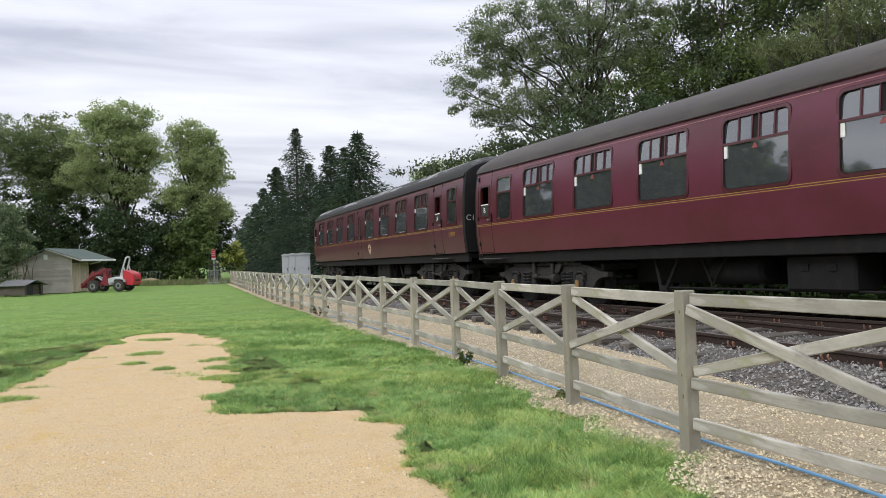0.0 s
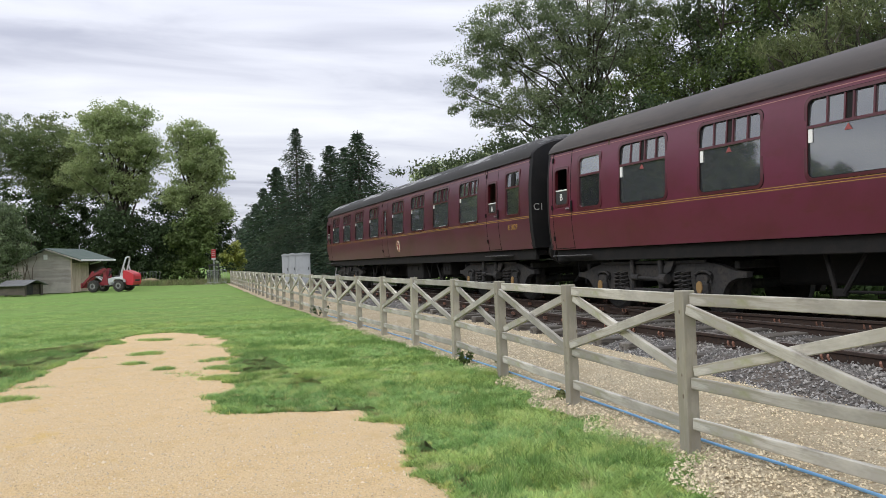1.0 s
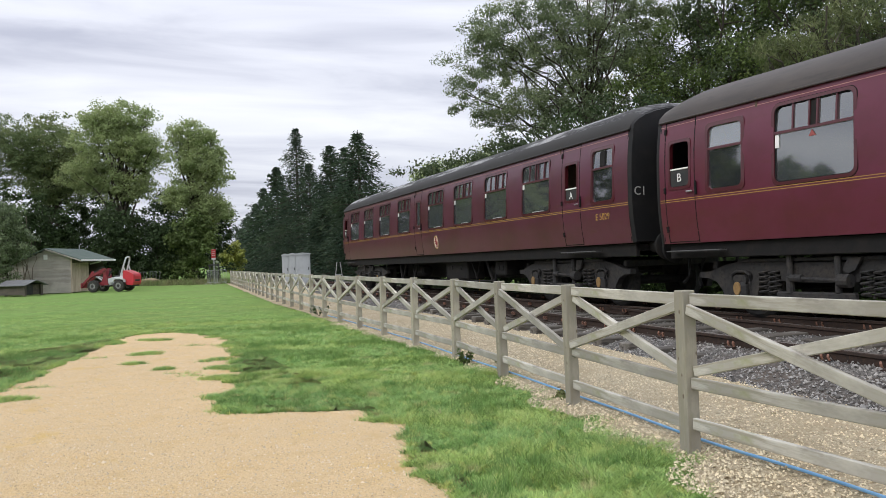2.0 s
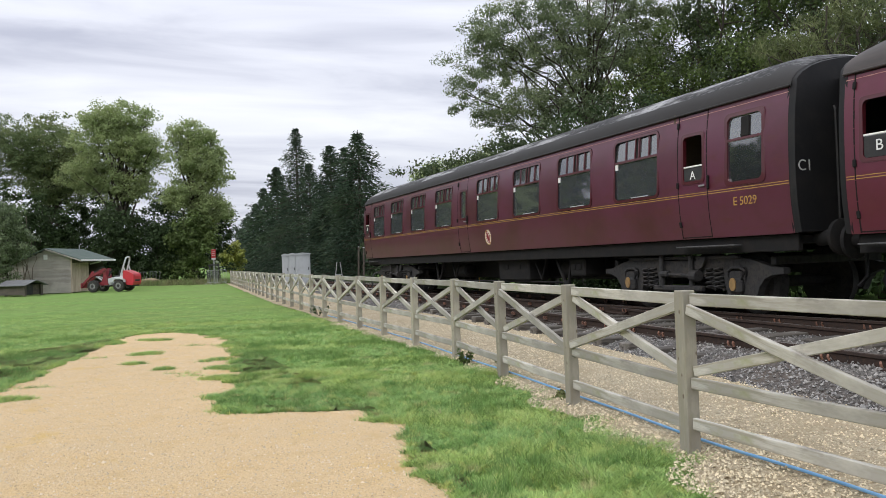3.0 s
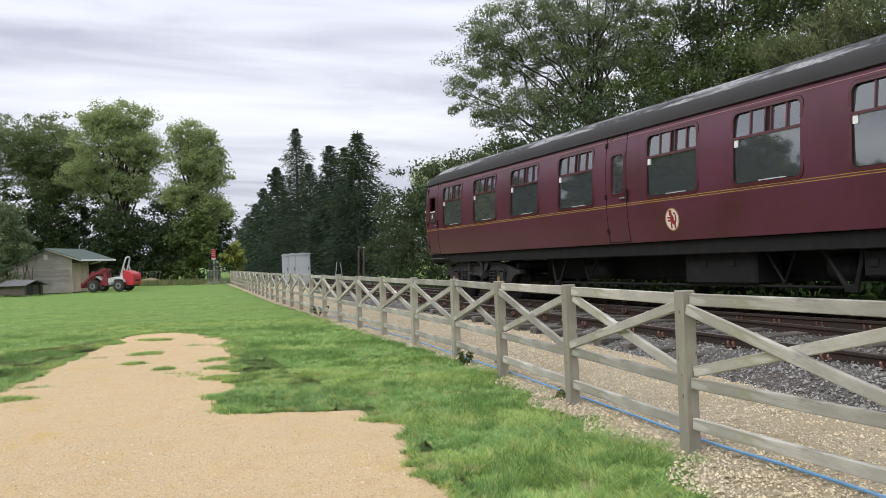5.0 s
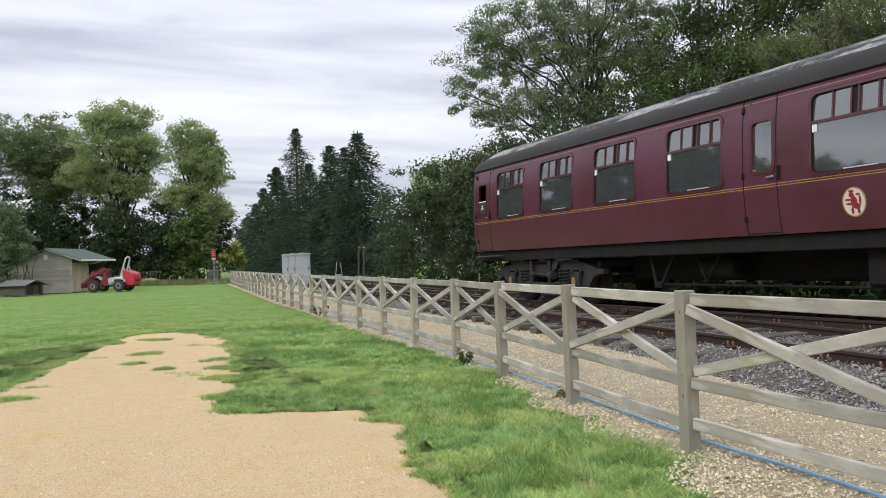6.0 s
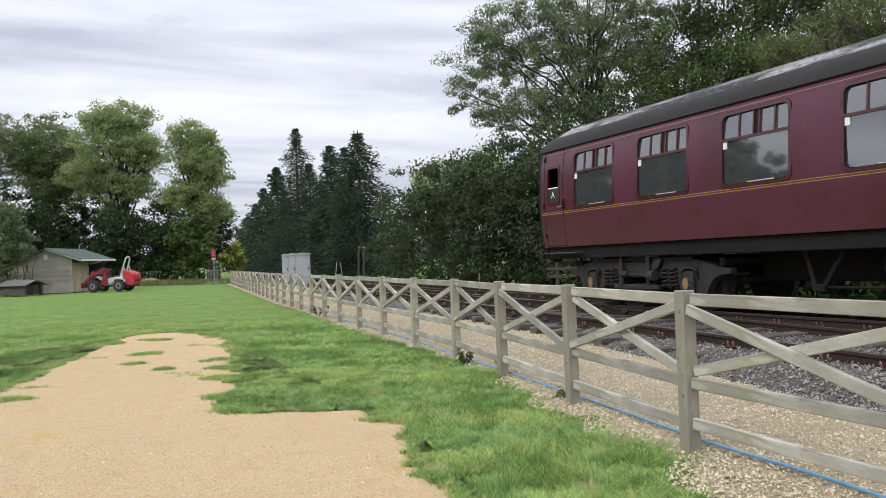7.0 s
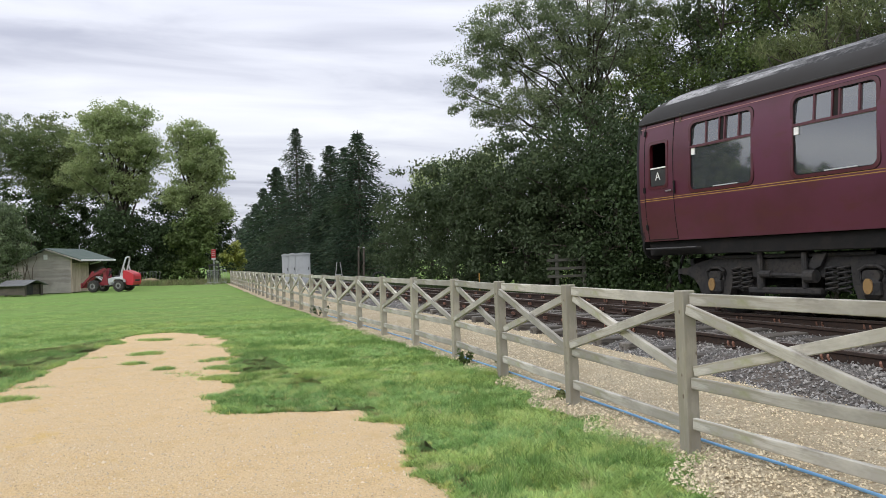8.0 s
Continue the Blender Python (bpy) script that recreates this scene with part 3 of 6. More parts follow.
def build_track():
    sleepers = thing("sleepers", "worn dark timber sleepers under the rails", "sleepers", kind="structure")
    clips = thing("rail_chairs", "rusty rail chairs with orange-brown spring clips", "rail fastenings", kind="structure")
    for off, word in ((-0.7525, "near"), (0.7525, "far")):
        path = [(*line_at(s, off)[:2], rail_z(s)) for s in [-230 + 4 * i for i in range(45)] + [-50 + 1.0 * i for i in range(101)]]
        thing("rail", "rusty steel rail with a worn head, fixed to sleepers", "rail", "running rails", mesh=rail_mesh(path, "rail"), kind="structure")
    for off, s0 in ((0.0, -17.0), (1.505, -9.0)):
        path = [(*siding_point(s0 + 0.8 * i, off), SIDING_Z) for i in range(60)]
        thing("rail", "rusty steel rail of the diverging track with a worn head", "rail", "running rails", mesh=rail_mesh(path, "rail"), kind="structure")
    one = Build().soft_box(-1.3, 1.3, -0.125, 0.125, -0.13, 0.0, 0.012).mesh("sleeper", SLEEPER)
    longer = Build().soft_box(-1.85, 1.6, -0.125, 0.125, -0.13, 0.0, 0.012).mesh("sleeper", SLEEPER)
    pad = Build().soft_box(-0.19, 0.19, -0.1, 0.1, 0, 0.02, 0.004)
    for sx in (-1, 1):
        pad.soft_box(sx * 0.12 - 0.035, sx * 0.12 + 0.035, -0.06, 0.06, 0.018, 0.05, 0.008)
    pad = pad.mesh("chair", RUST)
    cl = Build()
    for sx in (-1, 1):
        for k in (-0.045, 0.045):
            cl.tube([(sx * 0.13, k - 0.03, 0.05), (sx * 0.14, k - 0.02, 0.085), (sx * 0.12, k, 0.10), (sx * 0.09, k + 0.02, 0.085), (sx * 0.085, k + 0.03, 0.055)], 0.012, 6)
    cl = cl.mesh("clip", CLIP, True)
    s, i = -58.0, 0
    while s < 26:
        x, y, th = line_at(s)
        turnout = -16 < s < 13
        m = Matrix.Translation((x, y, rail_z(s) - 0.15)) @ Matrix.Rotation(th + math.pi / 2 + 0.01 * noise.noise((s, 0, 0)), 4, "Z")
        ob = new("sleeper", longer if turnout else one)
        # local +x points beyond the line
        ob.matrix_world = m
        ob.parent = sleepers
        if s > -32:
            for off in (-0.7525, 0.7525):
                p = line_at(s, off)
                mm = Matrix.Translation((p[0], p[1], rail_z(s) - 0.15)) @ Matrix.Rotation(th + math.pi / 2, 4, "Z")
                for me, nm in ((pad, "chair"), (cl, "clip")):
                    o = new(nm, me)
                    o.matrix_world = mm
                    o.parent = clips
        s += 0.72
    q = -17.0
    while q < 18:
        th = math.atan2(SIDING_WAY[1], SIDING_WAY[0])
        px, py = siding_point(q)
        mm = Matrix.Translation((px, py, SIDING_Z - 0.15)) @ Matrix.Rotation(th + math.pi / 2, 4, "Z")
        for me, nm in ((pad, "chair"), (cl, "clip")):
            o = new(nm, me)
            o.matrix_world = mm
            o.parent = clips
        if q > -2:
            o = new("sleeper", one)
            cx, cy = siding_point(q, 0.62)
            o.matrix_world = Matrix.Translation((cx, cy, SIDING_Z - 0.152)) @ Matrix.Rotation(th + math.pi / 2, 4, "Z")
            o.parent = sleepers
        q += 0.72


build_track()


# ---- the train ----
PROFILE = [(1.13, 1.305), (1.30, 1.335), (1.50, 1.358), (1.75, 1.37), (1.95, 1.37), (2.15, 1.366), (2.35, 1.36), (2.52, 1.351), (2.70, 1.334), (2.85, 1.312), (3.02, 1.28)]


def chord_y(z):
    for (za, ya), (zb, yb) in zip(PROFILE, PROFILE[1:]):
        if z <= zb:
            return ya + (yb - ya) * (z - za) / (zb - za)
    return PROFILE[-1][1]


def side_y(z):
    """Half width of the body at that height, rounded between the plan's stations."""
    return sum(chord_y(max(1.13, min(3.02, z + 0.04 * k))) for k in range(-3, 4)) / 7


def on_side(b, sign, proud=0.0):
    """Bend a flat shape (x, depth, z) onto the coach side; sign -1 is the side with y < 0."""
    return b.moved(lambda p: Vector((p.x, sign * (side_y(p.z) + proud - p.y), p.z)))


def side_panel(openings, sign):
    b = Build()
    xs = sorted({-9.83, 9.83} | {q for o in openings for q in o[:2]})
    zs = sorted({z for z, _ in PROFILE} | {q for o in openings for q in o[2:4]} | {1.2, 1.4, 1.6, 1.68, 1.8, 2.05, 2.25, 2.45, 2.6, 2.92, 2.97})
    at = {}

    def corner(x, d, z):
        if (x, d, z) not in at:
            at[x, d, z] = len(b.v)
            b.v.append((x, d, z))
        return at[x, d, z]
    for xa, xb in zip(xs, xs[1:]):
        for za, zb in zip(zs, zs[1:]):
            xm, zm = (xa + xb) / 2, (za + zb) / 2
            if any(o[0] < xm < o[1] and o[2] < zm < o[3] for o in openings):
                continue
            for dep in (0, 0.05):
                b.f.append((corner(xa, dep, za), corner(xb, dep, za), corner(xb, dep, zb), corner(xa, dep, zb)))
    for o in openings:
        rim = [(o[0], o[2]), (o[1], o[2]), (o[1], o[3]), (o[0], o[3])]
        for (xa, za), (xb, zb) in zip(rim, rim[1:] + rim[:1]):
            levels = [(xa, za), (xb, zb)] if za == zb else [(xa, z) for z in (zs if zb > za else zs[::-1]) if min(za, zb) <= z <= max(za, zb)]
            for (ea, fa), (eb, fb) in zip(levels, levels[1:]):
                if fa == fb:
                    run = [x for x in xs if min(ea, eb) <= x <= max(ea, eb)]
                    for ga, gb in zip(run, run[1:]):
                        b.f.append((corner(ga, 0, fa), corner(gb, 0, fa), corner(gb, 0.05, fa), corner(ga, 0.05, fa)))
                else:
                    b.f.append((corner(ea, 0, fa), corner(eb, 0, fb), corner(eb, 0.05, fb), corner(ea, 0.05, fa)))
    return on_side(b, sign)


WIN_Z0, WIN_Z1, WIN_W = 1.845, 2.862, 1.21


def window(coach, x0, x1, sign, vents, tag):
    """Rounded window with sliding ventilators over one fixed pane."""
    z0, z1, zt = WIN_Z0, WIN_Z1, 2.50
    paint = MAROON_TRIM
    inner, outer = rounded(x0 + 0.012, x1 - 0.012, z0 + 0.012, z1 - 0.012, 0.085, 6), rounded(x0 - 0.034, x1 + 0.034, z0 - 0.03, z1 + 0.03, 0.115, 6)
    fr = part("window_frame", on_side(Build().ring(inner, outer, "y", -0.011, 0.05), sign), paint, coach)
    part("gasket", on_side(Build().ring(rounded(x0 + 0.022, x1 - 0.022, z0 + 0.022, z1 - 0.022, 0.08, 6), rounded(x0 + 0.010, x1 - 0.010, z0 + 0.010, z1 - 0.010, 0.085, 6), "y", 0.002, 0.02), sign), UNDER, fr)
    part("outer_seal", on_side(Build().ring(rounded(x0 - 0.034, x1 + 0.034, z0 - 0.03, z1 + 0.03, 0.115, 6), rounded(x0 - 0.041, x1 + 0.041, z0 - 0.037, z1 + 0.037, 0.12, 6), "y", -0.003, 0.01), sign), UNDER, fr)
    b = Build().box(x0 + 0.01, x1 - 0.01, 0.0, 0.03, zt - 0.018, zt + 0.018)
    part("transom", on_side(b, sign), MAROON_TRIM, fr)
    part("pane", on_side(Build().box(x0 + 0.01, x1 - 0.01, 0.022, 0.028, z0 + 0.01, zt), sign), GLASS, fr).visible_shadow = False
    n = len(vents) - 1
    for i in range(n):
        a, c = x0 + (x1 - x0) * vents[i], x0 + (x1 - x0) * vents[i + 1]
        dark = c - a < 0.13
        d = 0.012 if i in (1, 2) else 0.02
        part("ventilator_pane", on_side(Build().box(a + 0.006, c - 0.006, d + 0.006, d + 0.012, zt, z1 - 0.01), sign), UNDER if dark else TOPGLASS, fr).visible_shadow = dark
        if i:
            part("ventilator_bar", on_side(Build().box(a - 0.012, a + 0.012, 0.0, 0.03, zt, z1 - 0.02), sign), MAROON_TRIM, fr)
    if tag:
        ta, tz, th = tag
        part("sticker", on_side(Build().box(x0 + 0.018, x0 + 0.018 + ta, 0.012, 0.02, tz - th, tz), sign), WHITE, fr, "white paper notice in the window corner")
        cx = (x0 + x1) / 2
        if th < 0.15:
            part("sill_strip", on_side(Build().box(cx - 0.14, cx + 0.32, 0.004, 0.02, z0 + 0.024, z0 + 0.037), sign), LOADER_GREY, fr)


def warning_mark(coach, x, z, sign):
    b = Build().prism([(x - 0.055, z - 0.035), (x + 0.055, z - 0.035), (x, z + 0.045)], "y", 0.014, 0.02)
    part("warning_mark", on_side(b, sign), RED_MARK, coach, "small red triangular window mark")


def toilet_window(coach, x0, x1, sign, slider):
    z0, z1, zt = 1.86, 2.82, 2.47
    fr = part("window_frame", on_side(Build().ring(rounded(x0 + 0.03, x1 - 0.03, z0 + 0.03, z1 - 0.03, 0.08), rounded(x0 - 0.028, x1 + 0.028, z0 - 0.028, z1 + 0.028, 0.08), "y", -0.012, 0.05), sign), MAROON_TRIM, coach)
    part("transom", on_side(Build().box(x0 + 0.01, x1 - 0.01, 0, 0.03, zt - 0.018, zt + 0.018), sign), MAROON_TRIM, fr)
    part("pane", on_side(Build().box(x0 + 0.01, x1 - 0.01, 0.02, 0.026, z0 + 0.01, zt), sign), FROST, fr)
    part("ventilator_pane", on_side(Build().box(x0 + 0.01, x1 - 0.01, 0.02, 0.026, zt, z1 - 0.01), sign), TOPGLASS if slider else FROST_PALE, fr)
    cx = (x0 + x1) / 2
    if slider:
        part("ventilator", on_side(Build().soft_box(cx - 0.07, cx + 0.09, -0.005, 0.03, zt + 0.02, z1 - 0.05, 0.01), sign), UNDER, fr, "dark sliding ventilator")


DROP_Z0, DROP_Z1 = 1.965, 2.685


def door(coach, x0, x1, w0, w1, sign, letter, open_by):
    """Slam door: panel outline, droplight, hinges and handle. open_by: how far the droplight is lowered."""
    b = Build()
    for xs in (x0, x1):
        for (za, _), (zb, _) in zip(PROFILE, PROFILE[1:]):
            b.box(xs - 0.008, xs + 0.008, -0.003, 0.01, za + 0.01, zb)
    b.ring([(x0 + 0.012, 1.16), (x1 - 0.012, 1.16), (x1 - 0.012, 2.5), (x1 - 0.012, 2.985), (x0 + 0.012, 2.985), (x0 + 0.012, 2.5)], [(x0 - 0.004, 1.145), (x1 + 0.004, 1.145), (x1 + 0.004, 2.5), (x1 + 0.004, 2.997), (x0 - 0.004, 2.997), (x0 - 0.004, 2.5)], "y", -0.003, 0.01)
    d = part("door", on_side(b, sign), UNDER, coach, "slam door outline with dark gaps")
    z0, z1 = DROP_Z0, DROP_Z1
    part("droplight_frame", on_side(Build().ring(rounded(w0 + 0.025, w1 - 0.025, z0 + 0.025, z1 - 0.025, 0.06), rounded(w0 - 0.022, w1 + 0.022, z0 - 0.022, z1 + 0.022, 0.065), "y", -0.01, 0.05), sign), MAROON_TRIM, d)
    top = z1 - open_by
    part("droplight_pane", on_side(Build().box(w0 + 0.01, w1 - 0.01, 0.02, 0.026, z0 + 0.01, top), sign), GLASS, d)
    if open_by > 0.05:
        part("droplight_rail", on_side(Build().soft_box(w0 + 0.02, w1 - 0.02, 0.004, 0.03, top - 0.02, top + 0.004, 0.004), sign), WHITE, d, "pale top rail of the lowered window")
    if letter:
        zc, xc = top - 0.145, (w0 + w1) / 2
        o = new("letter", text_mesh(letter, 0.18, WHITE))
        o.parent = d
        o.matrix_basis = Matrix.Translation((xc, sign * (side_y(zc) + 0.004), zc)) @ Matrix.Rotation(radians(90), 4, "X")
        tagged(o, "white painted letter")
        part("letter_panel", on_side(Build().box(w0 + 0.03, w1 - 0.03, 0.004, 0.012, z0 + 0.03, top - 0.03), sign), BLACK, d)
    for hz in (1.35, 1.95, 2.86):
        part("hinge", on_side(Build().soft_box(x0 - 0.018, x0 + 0.022, -0.028, 0.01, hz - 0.045, hz + 0.045, 0.008), sign), UNDER, d)
    part("handle", on_side(Build().soft_box(x1 - 0.16, x1 - 0.03, -0.04, -0.015, 1.885, 1.91, 0.006), sign), STEEL, d, "polished door handle")
    part("grab_handle", on_side(Build().soft_box(x1 + 0.02, x1 + 0.05, -0.04, 0.0, 1.84, 2.04, 0.01), sign), UNDER, d)


def lining(b, x0, x1, z, h, sign, proud=0.002):
    n = 24
    for i in range(n):
        a, c = x0 + (x1 - x0) * i / n, x0 + (x1 - x0) * (i + 1) / n
        b.add([(a, sign * (side_y(z) + proud), z), (c, sign * (side_y(z) + proud), z), (c, sign * (side_y(z + h) + proud), z + h), (a, sign * (side_y(z + h) + proud), z + h)], [(0, 1, 2, 3)])


def roof_mesh(mats, stain):
    """Arched roof with a gutter lip; the crown band may carry staining."""
    n, m = 14, 40
    vs, fs = [], []
    xs = [-9.86, -9.75, -9.6, -9.4] + [-9.1 + 18.2 * i / m for i in range(m + 1)] + [9.4, 9.6, 9.75, 9.86]
    m = len(xs) - 1
    for x in xs:
        end = min(9.86 - abs(x), 0.7) / 0.7
        drop = 0.15 * (1 - end) ** 2
        for k in range(n + 1):
            a = math.pi * k / n
            c, s = math.cos(a), math.sin(a)
            y = 1.31 * c
            z = 3.0 + (0.605 - drop) * abs(s)
            vs.append((x, -y, z))
    for i in range(m):
        fs += [(i * (n + 1) + k, i * (n + 1) + k + 1, (i + 1) * (n + 1) + k + 1, (i + 1) * (n + 1) + k) for k in range(n)]
    b = Build().add(vs, fs)
    me = b.mesh("roof", mats, True)
    if stain:
        for p in me.polygons:
            if p.center.z > 3.30:
                p.material_index = 1
    return me


def bogie(coach, cx):
    """Double-bolster bogie: pressed side frames, coil springs, dampers and axleboxes."""
    frames = []
    for sg in (-1, 1):
        y0, y1 = sg * 1.0 - 0.06, sg * 1.0 + 0.06
        half = [(0.45, 0.80), (0.6, 0.86), (1.3, 0.84), (1.6, 0.79), (1.95, 0.69), (2.15, 0.68), (2.15, 0.60), (1.95, 0.585), (1.80, 0.53), (1.70, 0.42), (1.64, 0.29), (1.06, 0.29), (1.0, 0.46), (0.98, 0.69), (0.62, 0.69), (0.60, 0.56), (0.45, 0.54)]
        o = half + [(-a, z) for a, z in reversed(half)]
        frames.append(Build().prism([(cx + a, z) for a, z in o], "y", y0, y1))
        frames.append(Build().soft_box(cx - 1.35, cx + 1.35, sg * 1.07 - 0.03, sg * 1.07 + 0.03, 0.82, 0.87, 0.01))
    bg = part("bogie", Build().soft_box(cx - 0.3, cx + 0.3, -1.0, 1.0, 0.58, 0.86, 0.03), BOGIE, coach, "dusty dark bogie")
    for k, q in enumerate(frames):
        part("flange" if k % 2 else "side_frame", q, BOGIE, bg)
    for e in (-1.9, 1.9):
        part("headstock", Build().soft_box(cx + e - 0.05, cx + e + 0.05, -1.0, 1.0, 0.72, 0.84, 0.015), BOGIE, bg)
    for sg in (-1, 1):
        for e in (-1.295, 1.295):
            b = Build()
            b.soft_box(cx + e - 0.12, cx + e + 0.12, sg * 1.10 - 0.07, sg * 1.10 + 0.07, 0.30, 0.54, 0.05)
            b.tube([(cx + e - 0.16, sg * 1.09, 0.52), (cx + e - 0.17, sg * 1.1, 0.64), (cx + e - 0.08, sg * 1.1, 0.69), (cx + e + 0.08, sg * 1.1, 0.69), (cx + e + 0.17, sg * 1.1, 0.64), (cx + e + 0.16, sg * 1.1, 0.52)], 0.022, 6)
            ab = part("axlebox", b, BOGIE, bg)
            # no hole is cut: a dark plate paints the shade of the opening
            part("horn_shade_plate", Build().prism(rounded(cx + e - 0.19, cx + e + 0.19, 0.53, 0.70, 0.08), "y", sg * 1.062, sg * 1.068), UNDER, bg, "dark plate drawn as the shaded opening over the axlebox")
            part("spring_cap", Build().prism(rounded(cx + e - 0.12, cx + e + 0.12, 0.50, 0.64, 0.06), "y", sg * 1.05, sg * 1.12), BOGIE, bg)
            c = Build().prism(circle(cx + e, 0.45, 0.065, 0.095, 14), "y", sg * 1.165, sg * 1.185)
            part("axlebox_cover", c, AXLE_YELLOW, bg, "ochre-yellow round axlebox cover")
        for e in (-0.80, 0.80):
            for q in (-0.09, 0.09):
                pts = [(cx + e + q + 0.075 * math.cos(k * math.pi / 4), sg * 1.06 + 0.075 * math.sin(k * math.pi / 4), 0.36 + 0.33 * k / 40) for k in range(41)]
                part("coil_spring", Build().tube(pts, 0.016, 5), BOGIE, bg)
        b = Build()
        b.soft_box(cx - 0.6, cx + 0.6, sg * 1.12 - 0.05, sg * 1.12 + 0.05, 0.33, 0.42, 0.02)
        b.tube([(cx - 0.38, sg * 1.14, 0.40), (cx - 0.38, sg * 1.14, 0.62), (cx - 0.38, sg * 1.14, 0.625), (cx - 0.38, sg * 1.14, 0.90)], [0.055, 0.055, 0.04, 0.04], 10)
        b.tube([(cx + 0.36, sg * 1.14, 0.42), (cx + 0.36, sg * 1.14, 0.88)], 0.042, 10)
        b.tube([(cx - 0.26, sg * 1.17, 0.60), (cx + 0.42, sg * 1.17, 0.57)], 0.026, 8)
        b.tube([(cx - 0.34, sg * 1.17, 0.60), (cx - 0.16, sg * 1.17, 0.60)], 0.05, 10)
        b.tube([(cx + 0.40, sg * 1.17, 0.57), (cx + 0.56, sg * 1.17, 0.57)], 0.085, 12)
        b.prism([(cx + 0.42, 0.70), (cx + 0.50, 0.84), (cx + 0.70, 0.86), (cx + 0.60, 0.70), (cx + 0.50, 0.66)], "y", sg * 1.10, sg * 1.14)
        part("damper", b, BOGIE, bg)
    sets = []
    for e in (-1.295, 1.295):
        b = Build()
        for sg in (-1, 1):
            rim = [(0.0, 0.2), (0.06, 0.2), (0.06, 0.40), (0.0, 0.457), (-0.1, 0.46), (-0.135, 0.485), (-0.135, 0.40), (-0.06, 0.2)]
            n = 28
            vs = [(r * math.cos(2 * math.pi * k / n), sg * (0.74 + y), r * math.sin(2 * math.pi * k / n)) for k in range(n) for y, r in rim]
            w = len(rim)
            b.add(vs, [(k * w + j, k * w + (j + 1) % w, ((k + 1) % n) * w + (j + 1) % w, ((k + 1) % n) * w + j) for k in range(n) for j in range(w)])
            b.prism(circle(0, 0, 0.2, 0.2, 16), "y", sg * 0.70, sg * 0.80)
        b.prism(circle(0, 0, 0.08, 0.08, 12), "y", -1.0, 1.0)
        ws = part("wheelset", b, BOGIE, coach, "steel wheels on an axle", True)
        ws.location = (cx + e, 0, 0.457)
        sets.append(ws)
    return sets


def underframe(coach, boxes):
    b = Build()
    for sg in (-1, 1):
        b.soft_box(-9.8, 9.8, sg * 1.19 - 0.045, sg * 1.19 + 0.045, 0.90, 1.128, 0.012)
    b.box(-9.8, 9.8, -1.2, 1.2, 1.0, 1.1)
    part("solebar", b, UNDER, coach, "black solebar under the body")
    # added box along the middle: blocks light so the underside stays dark
    part("underside_blocker", Build().soft_box(-5.2, 5.2, -0.3, 0.3, 0.46, 1.0, 0.04), UNDER, coach, "black box added under the floor to block light")
    for sg in (-1, 1):
        b = Build()
        for q in (-1, 1):
            b.tube([(q * 3.74, sg * 1.0, 0.92), (q * 3.6, sg * 1.0, 0.40)], 0.035, 6)
            b.tube([(q * 3.48, sg * 1.0, 0.40), (q * 3.12, sg * 1.0, 0.92)], 0.035, 6)
            b.soft_box(q * 3.54 - 0.1, q * 3.54 + 0.1, sg * 1.0 - 0.03, sg * 1.0 + 0.03, 0.36, 0.46, 0.01)
            b.tube([(q * 2.65, sg * 0.96, 0.92), (q * 2.43, sg * 0.96, 0.46), (q * 2.1, sg * 0.96, 0.92)], 0.025, 6)
        b.tube([(-3.54, sg * 0.98, 0.42), (3.54, sg * 0.98, 0.42)], 0.02, 6)
        part("truss", b, UNDER, coach, "angle-iron truss")
        for x0, x1 in ((7.57, 8.84), (-9.68, -8.54)):
            part("footboard", Build().soft_box(x0, x1, sg * 1.34 - 0.08, sg * 1.34 + 0.06, 1.0, 1.022, 0.006), FOOT, coach, "long worn grey footboard below the door")
        for x0, x1, z0, z1, kind in boxes:
            if kind == "box":
                q = Build().soft_box(x0, x1, sg * 0.8 - 0.25, sg * 0.8 + 0.25, z0, z1, 0.03)
                for k in range(2):
                    xm = x0 + (x1 - x0) * (0.3 + 0.4 * k)
                    q.soft_box(xm - 0.06, xm + 0.06, sg * 1.05 - 0.02, sg * 1.05 + 0.02, z1 - 0.22, z1 - 0.12, 0.006)
                part("battery_box", q, UNDER, coach, "dark equipment box hung under the floor")
            else:
                r = (z1 - z0) / 2
                q = Build().tube([(x0, sg * 0.7, (z0 + z1) / 2), (x0 + 0.05, sg * 0.7, (z0 + z1) / 2), (x1 - 0.05, sg * 0.7, (z0 + z1) / 2), (x1, sg * 0.7, (z0 + z1) / 2)], [r * 0.7, r, r, r * 0.7], 16)
                part("vacuum_cylinder", q, UNDER, coach, "dark cylinder hung under the floor", True)


